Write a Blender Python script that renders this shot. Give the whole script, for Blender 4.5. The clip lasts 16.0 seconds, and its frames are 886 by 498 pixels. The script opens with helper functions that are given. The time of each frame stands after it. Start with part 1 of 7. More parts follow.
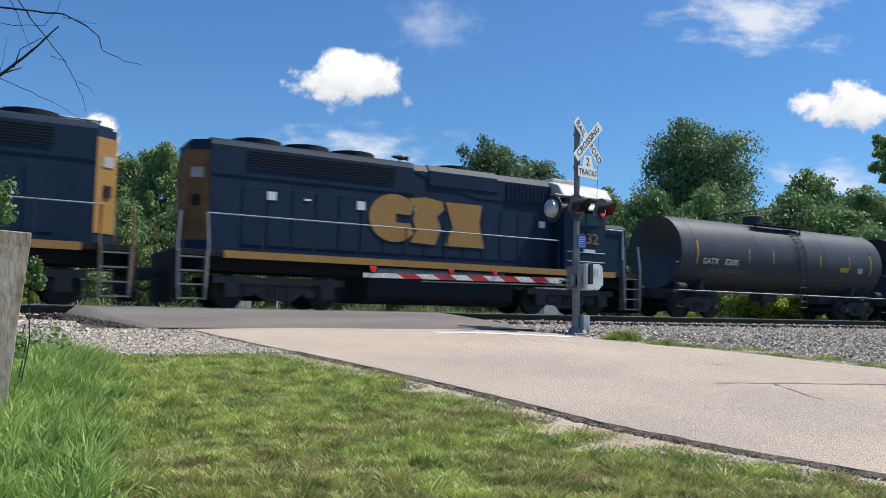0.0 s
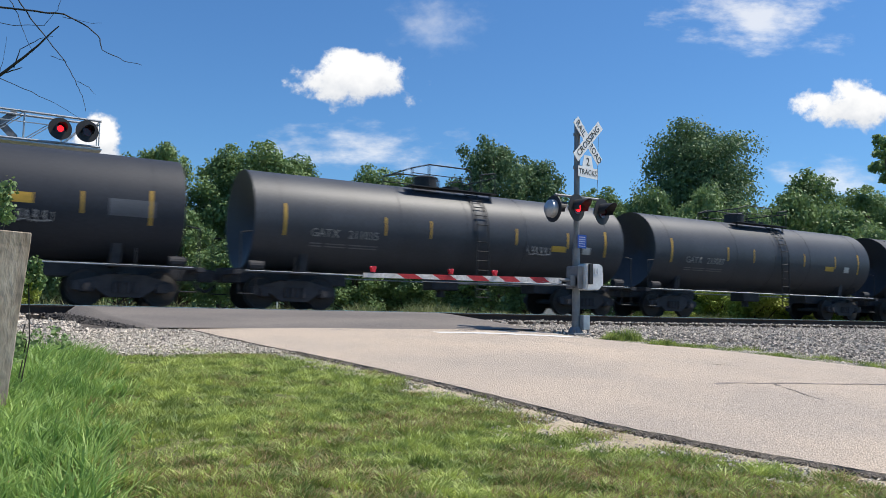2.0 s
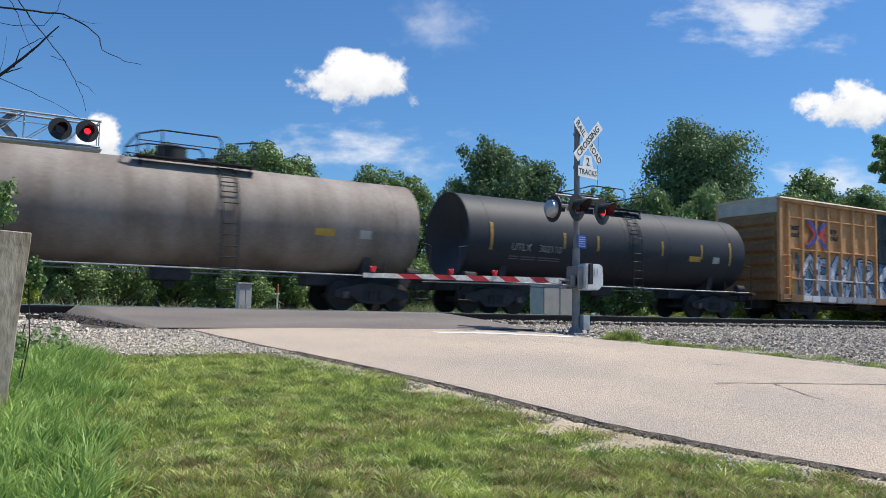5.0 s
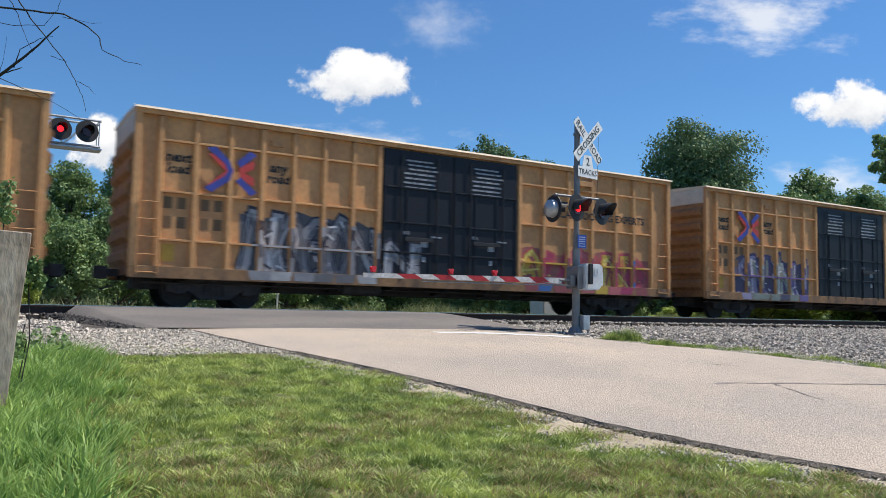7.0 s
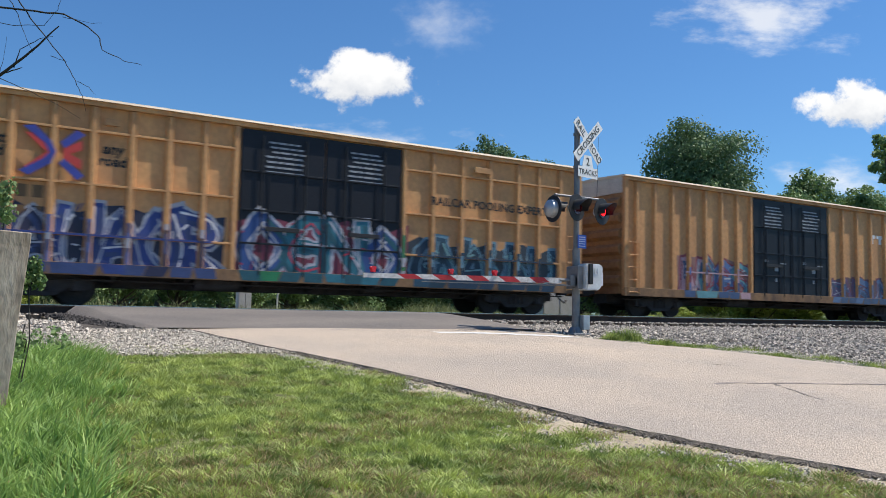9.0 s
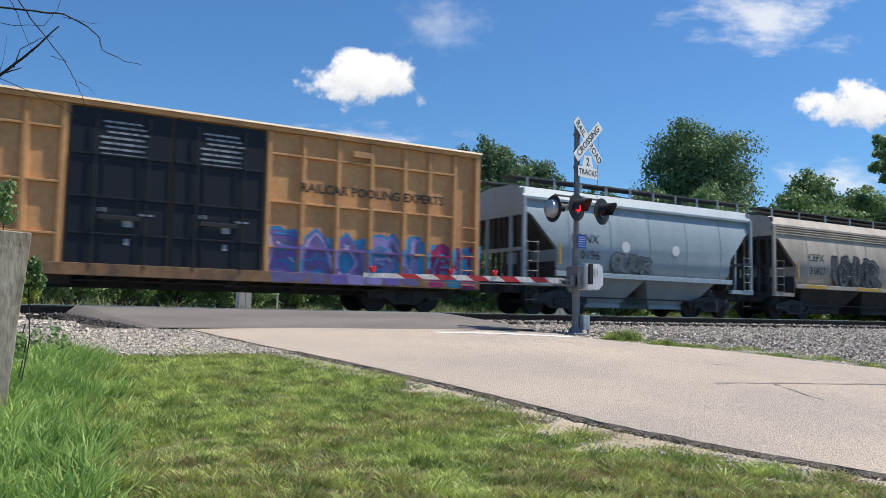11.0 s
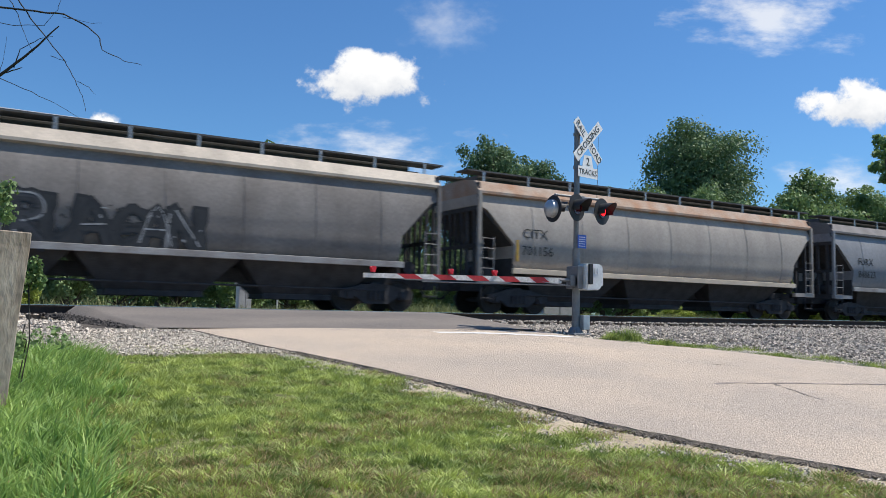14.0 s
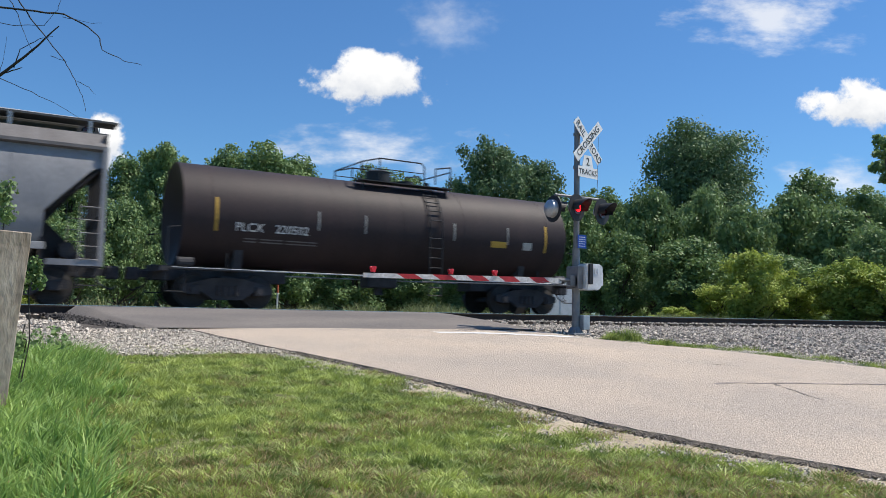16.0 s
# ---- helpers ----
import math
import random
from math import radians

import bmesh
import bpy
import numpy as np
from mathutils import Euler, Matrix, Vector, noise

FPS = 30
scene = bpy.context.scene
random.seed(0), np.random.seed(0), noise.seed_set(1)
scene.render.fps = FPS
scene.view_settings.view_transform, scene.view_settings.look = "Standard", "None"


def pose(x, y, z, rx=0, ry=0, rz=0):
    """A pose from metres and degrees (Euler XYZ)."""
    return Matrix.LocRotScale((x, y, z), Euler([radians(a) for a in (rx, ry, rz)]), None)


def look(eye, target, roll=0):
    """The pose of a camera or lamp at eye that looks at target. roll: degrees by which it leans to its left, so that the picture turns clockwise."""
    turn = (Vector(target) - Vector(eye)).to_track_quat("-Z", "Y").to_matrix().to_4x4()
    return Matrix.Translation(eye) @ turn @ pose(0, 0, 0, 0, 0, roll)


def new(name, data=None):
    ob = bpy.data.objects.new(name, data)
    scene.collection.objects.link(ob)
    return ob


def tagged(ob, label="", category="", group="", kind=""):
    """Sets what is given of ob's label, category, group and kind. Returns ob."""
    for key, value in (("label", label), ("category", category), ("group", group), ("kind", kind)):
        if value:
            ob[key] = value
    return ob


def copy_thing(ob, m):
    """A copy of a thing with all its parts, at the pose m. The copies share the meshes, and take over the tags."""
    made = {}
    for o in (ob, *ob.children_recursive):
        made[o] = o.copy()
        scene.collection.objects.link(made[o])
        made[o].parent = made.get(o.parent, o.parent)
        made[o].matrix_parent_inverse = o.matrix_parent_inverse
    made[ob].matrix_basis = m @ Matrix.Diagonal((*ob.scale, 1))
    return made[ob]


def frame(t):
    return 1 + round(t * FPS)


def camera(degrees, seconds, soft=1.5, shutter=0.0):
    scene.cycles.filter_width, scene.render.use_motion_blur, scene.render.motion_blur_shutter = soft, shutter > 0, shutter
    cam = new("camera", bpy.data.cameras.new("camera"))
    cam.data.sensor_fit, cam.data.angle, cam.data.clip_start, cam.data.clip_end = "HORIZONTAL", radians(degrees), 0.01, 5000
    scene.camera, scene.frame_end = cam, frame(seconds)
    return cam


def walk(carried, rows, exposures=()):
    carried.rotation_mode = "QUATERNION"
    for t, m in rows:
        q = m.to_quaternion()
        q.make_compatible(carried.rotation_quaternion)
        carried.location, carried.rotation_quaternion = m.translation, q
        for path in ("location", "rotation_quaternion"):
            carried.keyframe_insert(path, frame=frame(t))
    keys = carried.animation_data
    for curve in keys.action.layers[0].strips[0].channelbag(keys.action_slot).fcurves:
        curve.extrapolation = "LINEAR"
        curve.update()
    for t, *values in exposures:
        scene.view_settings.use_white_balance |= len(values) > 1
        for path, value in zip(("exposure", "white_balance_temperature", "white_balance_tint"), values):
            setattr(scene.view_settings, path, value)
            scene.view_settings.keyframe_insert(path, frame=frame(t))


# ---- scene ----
TRAVEL = ((0, 0), (2, 46.11), (4.2, 96.77), (6.3, 144.94), (7.8, 179.23), (9.2, 211.18), (11.3, 259.2), (13.5, 309.7), (16, 367.43))
cam = camera(58.49, 16.0, soft=0.62, shutter=0.15)
EYE = Vector((0, -22.414, 0.039))
_yaw, _pitch = radians(30.617), radians(4.4915)
AHEAD = Vector((math.sin(_yaw) * math.cos(_pitch), math.cos(_yaw) * math.cos(_pitch), math.sin(_pitch)))
STAND = look(EYE, EYE + AHEAD, 1.209)
walk(cam, [(0, STAND), (16, STAND)], exposures=[(0, 0.05), (16, 0.05)])

# ---- light ----
SUN = Vector((0.47, -0.15, 0.87)).normalized()
world = bpy.data.worlds.new("sky")
scene.world = world
world.use_nodes = True
_n = world.node_tree.nodes
_sky = _n.new("ShaderNodeTexSky")
_sky.sky_type, _sky.sun_disc = "NISHITA", False
_sky.sun_elevation = math.asin(SUN.z)
_sky.sun_rotation = math.atan2(SUN.x, SUN.y)
_sky.air_density, _sky.dust_density, _sky.ozone_density = 1.1, 0.3, 2.6
_n["Background"].inputs[1].default_value = 0.098
_deep = _n.new("ShaderNodeMix")
_deep.data_type, _deep.blend_type = "RGBA", "MULTIPLY"
_deep.inputs[0].default_value, _deep.inputs[7].default_value = 1.0, (0.55, 0.90, 1.24, 1)
world.node_tree.links.new(_sky.outputs[0], _deep.inputs[6])
world.node_tree.links.new(_deep.outputs[2], _n["Background"].inputs[0])
sun = new("sun", bpy.data.lights.new("sun", "SUN"))
sun.data.energy, sun.data.angle, sun.data.color = 5.0, radians(0.53), (1.0, 0.94, 0.84)
sun.matrix_world = look(SUN * 50, (0, 0, 0))


# ---- materials ----
def mat(name, color, rough=0.6, metal=0.0, vary=0.25, scale=3.0, bump=0.15, fine=40.0, tint=None, spread=0.0, stretch=(1, 1, 1), island=0.0, coords="Object", spec=0.5):
    """Base colour broken up at two scales, with fine relief; tint: a second colour for the large stains."""
    m = bpy.data.materials.new(name)
    m.use_nodes = True
    n, l = m.node_tree.nodes, m.node_tree.links
    b = n["Principled BSDF"]
    b.inputs["Roughness"].default_value, b.inputs["Metallic"].default_value = rough, metal
    b.inputs["Specular IOR Level"].default_value = spec
    tc, mp = n.new("ShaderNodeTexCoord"), n.new("ShaderNodeMapping")
    mp.inputs["Scale"].default_value = stretch
    l.new(tc.outputs[coords], mp.inputs[0])
    big, small = n.new("ShaderNodeTexNoise"), n.new("ShaderNodeTexNoise")
    big.inputs["Scale"].default_value, big.inputs["Detail"].default_value = scale, 6
    small.inputs["Scale"].default_value, small.inputs["Detail"].default_value = fine, 4
    l.new(mp.outputs[0], big.inputs[0])
    l.new(mp.outputs[0], small.inputs[0])
    ramp = n.new("ShaderNodeMapRange")
    ramp.inputs[1].default_value, ramp.inputs[2].default_value = 0.35, 0.68
    l.new(big.outputs[0], ramp.inputs[0])
    mix = n.new("ShaderNodeMix")
    mix.data_type = "RGBA"
    dark = tint or [c * (1 - vary) for c in color]
    mix.inputs[6].default_value, mix.inputs[7].default_value = (*color, 1), (*dark, 1)
    l.new(ramp.outputs[0], mix.inputs[0])
    hsv = n.new("ShaderNodeHueSaturation")
    val = n.new("ShaderNodeMath")
    val.operation, val.inputs[1].default_value = "MULTIPLY_ADD", vary * 1.2
    val.inputs[2].default_value = 1 - vary * 0.6
    crisp = n.new("ShaderNodeMapRange")
    crisp.inputs[1].default_value, crisp.inputs[2].default_value = 0.3, 0.7
    l.new(small.outputs[0], crisp.inputs[0])
    l.new(crisp.outputs[0], val.inputs[0])
    last = val
    if spread:
        oi, add = n.new("ShaderNodeObjectInfo"), n.new("ShaderNodeMath")
        add.operation, add.inputs[1].default_value = "MULTIPLY_ADD", spread
        l.new(oi.outputs["Random"], add.inputs[0])
        l.new(last.outputs[0], add.inputs[2])
        last = add
    if island:
        ge, add = n.new("ShaderNodeNewGeometry"), n.new("ShaderNodeMath")
        add.operation, add.inputs[1].default_value = "MULTIPLY_ADD", island
        l.new(ge.outputs["Random Per Island"], add.inputs[0])
        l.new(last.outputs[0], add.inputs[2])
        last = add
    l.new(last.outputs[0], hsv.inputs["Value"])
    l.new(mix.outputs[2], hsv.inputs["Color"])
    l.new(hsv.outputs[0], b.inputs["Base Color"])
    if bump:
        bp = n.new("ShaderNodeBump")
        bp.inputs["Strength"].default_value, bp.inputs["Distance"].default_value = bump, 0.02
        l.new(small.outputs[0], bp.inputs["Height"])
        l.new(bp.outputs[0], b.inputs["Normal"])
    return m


def leaf_mat(name, color, other, thin=0.35, rough=0.55, gloss=0.3, patch=0.0):
    m = bpy.data.materials.new(name)
    m.use_nodes = True
    n, l = m.node_tree.nodes, m.node_tree.links
    b = n["Principled BSDF"]
    b.inputs["Roughness"].default_value = rough
    b.inputs["Specular IOR Level"].default_value = gloss
    ge, oi, mix = n.new("ShaderNodeNewGeometry"), n.new("ShaderNodeObjectInfo"), n.new("ShaderNodeMix")
    add = n.new("ShaderNodeMath")
    add.operation, add.inputs[1].default_value = "MULTIPLY_ADD", 0.5
    half = n.new("ShaderNodeMath")
    half.operation, half.inputs[1].default_value = "MULTIPLY", 0.5
    l.new(oi.outputs["Random"], half.inputs[0])
    l.new(ge.outputs["Random Per Island"], add.inputs[0])
    l.new(half.outputs[0], add.inputs[2])
    mix.data_type = "RGBA"
    mix.inputs[6].default_value, mix.inputs[7].default_value = (*color, 1), (*other, 1)
    last = add
    if patch:
        # tufts and clumps differ in tone as a whole
        tc, no, rg, av = n.new("ShaderNodeTexCoord"), n.new("ShaderNodeTexNoise"), n.new("ShaderNodeMapRange"), n.new("ShaderNodeMix")
        no.inputs["Scale"].default_value, no.inputs["Detail"].default_value = patch, 5
        rg.inputs[1].default_value, rg.inputs[2].default_value = 0.36, 0.64
        l.new(tc.outputs["Object"], no.inputs[0])
        l.new(no.outputs[0], rg.inputs[0])
        av.inputs[0].default_value = 0.6
        l.new(add.outputs[0], av.inputs[2])
        l.new(rg.outputs[0], av.inputs[3])
        last = av
    l.new(last.outputs[0], mix.inputs[0])
    l.new(mix.outputs[2], b.inputs["Base Color"])
    tr, ms = n.new("ShaderNodeBsdfTranslucent"), n.new("ShaderNodeMixShader")
    ms.inputs[0].default_value = thin
    l.new(mix.outputs[2], tr.inputs[0])
    l.new(b.outputs[0], ms.inputs[1])
    l.new(tr.outputs[0], ms.inputs[2])
    l.new(ms.outputs[0], n["Material Output"].inputs[0])
    return m


def glow_mat(name, color, strength):
    m = bpy.data.materials.new(name)
    m.use_nodes = True
    b = m.node_tree.nodes["Principled BSDF"]
    b.inputs["Base Color"].default_value = (*color, 1)
    b.inputs["Emission Color"].default_value, b.inputs["Emission Strength"].default_value = (*color, 1), strength
    return m


def cloud_mat(name, stretch, puff, edge, grain, opacity=1.0, shade=0.35):
    """A cloud's vapour on its far sheet: ragged by noise, greyer towards its base."""
    m = bpy.data.materials.new(name)
    m.use_nodes = True
    n, l = m.node_tree.nodes, m.node_tree.links
    n.remove(n["Principled BSDF"])
    tc, oi = n.new("ShaderNodeTexCoord"), n.new("ShaderNodeObjectInfo")
    mp = n.new("ShaderNodeMapping")
    mp.inputs["Scale"].default_value = stretch
    l.new(tc.outputs["Object"], mp.inputs[0])
    no = n.new("ShaderNodeTexNoise")
    no.noise_dimensions = "4D"
    no.inputs["Scale"].default_value, no.inputs["Detail"].default_value, no.inputs["Roughness"].default_value = grain, 9, 0.58
    w = n.new("ShaderNodeMath")
    w.operation, w.inputs[1].default_value = "MULTIPLY", 37.0
    l.new(oi.outputs["Random"], w.inputs[0])
    l.new(w.outputs[0], no.inputs["W"])
    l.new(mp.outputs[0], no.inputs["Vector"])
    sep = n.new("ShaderNodeVectorMath")
    sep.operation = "LENGTH"
    l.new(tc.outputs["UV"], sep.inputs[0])
    d = n.new("ShaderNodeMath")
    d.operation, d.inputs[1].default_value, d.inputs[2].default_value = "MULTIPLY_ADD", puff, -puff * 0.5
    l.new(no.outputs[0], d.inputs[0])
    s = n.new("ShaderNodeMath")
    s.operation = "SUBTRACT"
    l.new(d.outputs[0], s.inputs[0])
    l.new(sep.outputs["Value"], s.inputs[1])
    a = n.new("ShaderNodeMapRange")
    a.interpolation_type = "SMOOTHSTEP"
    a.inputs[1].default_value, a.inputs[2].default_value, a.inputs[4].default_value = -0.72, -0.72 + edge, opacity
    l.new(s.outputs[0], a.inputs[0])
    xyz = n.new("ShaderNodeSeparateXYZ")
    l.new(tc.outputs["UV"], xyz.inputs[0])
    up = n.new("ShaderNodeMath")
    up.operation, up.inputs[1].default_value = "MULTIPLY_ADD", 0.45
    l.new(xyz.outputs[1], up.inputs[0])
    l.new(no.outputs[0], up.inputs[2])
    sh = n.new("ShaderNodeMapRange")
    sh.interpolation_type = "SMOOTHSTEP"
    sh.inputs[1].default_value, sh.inputs[2].default_value = 0.16, 0.62
    l.new(up.outputs[0], sh.inputs[0])
    mix = n.new("ShaderNodeMix")
    mix.data_type = "RGBA"
    g = 1 - shade
    mix.inputs[6].default_value, mix.inputs[7].default_value = (g * 0.93, g * 0.98, g * 1.06, 1), (1.0, 1.0, 1.0, 1)
    l.new(sh.outputs[0], mix.inputs[0])
    em, tr, ms = n.new("ShaderNodeEmission"), n.new("ShaderNodeBsdfTransparent"), n.new("ShaderNodeMixShader")
    em.inputs[1].default_value = 0.98
    l.new(mix.outputs[2], em.inputs[0])
    l.new(a.outputs[0], ms.inputs[0])
    l.new(tr.outputs[0], ms.inputs[1])
    l.new(em.outputs[0], ms.inputs[2])
    l.new(ms.outputs[0], n["Material Output"].inputs[0])
    return m


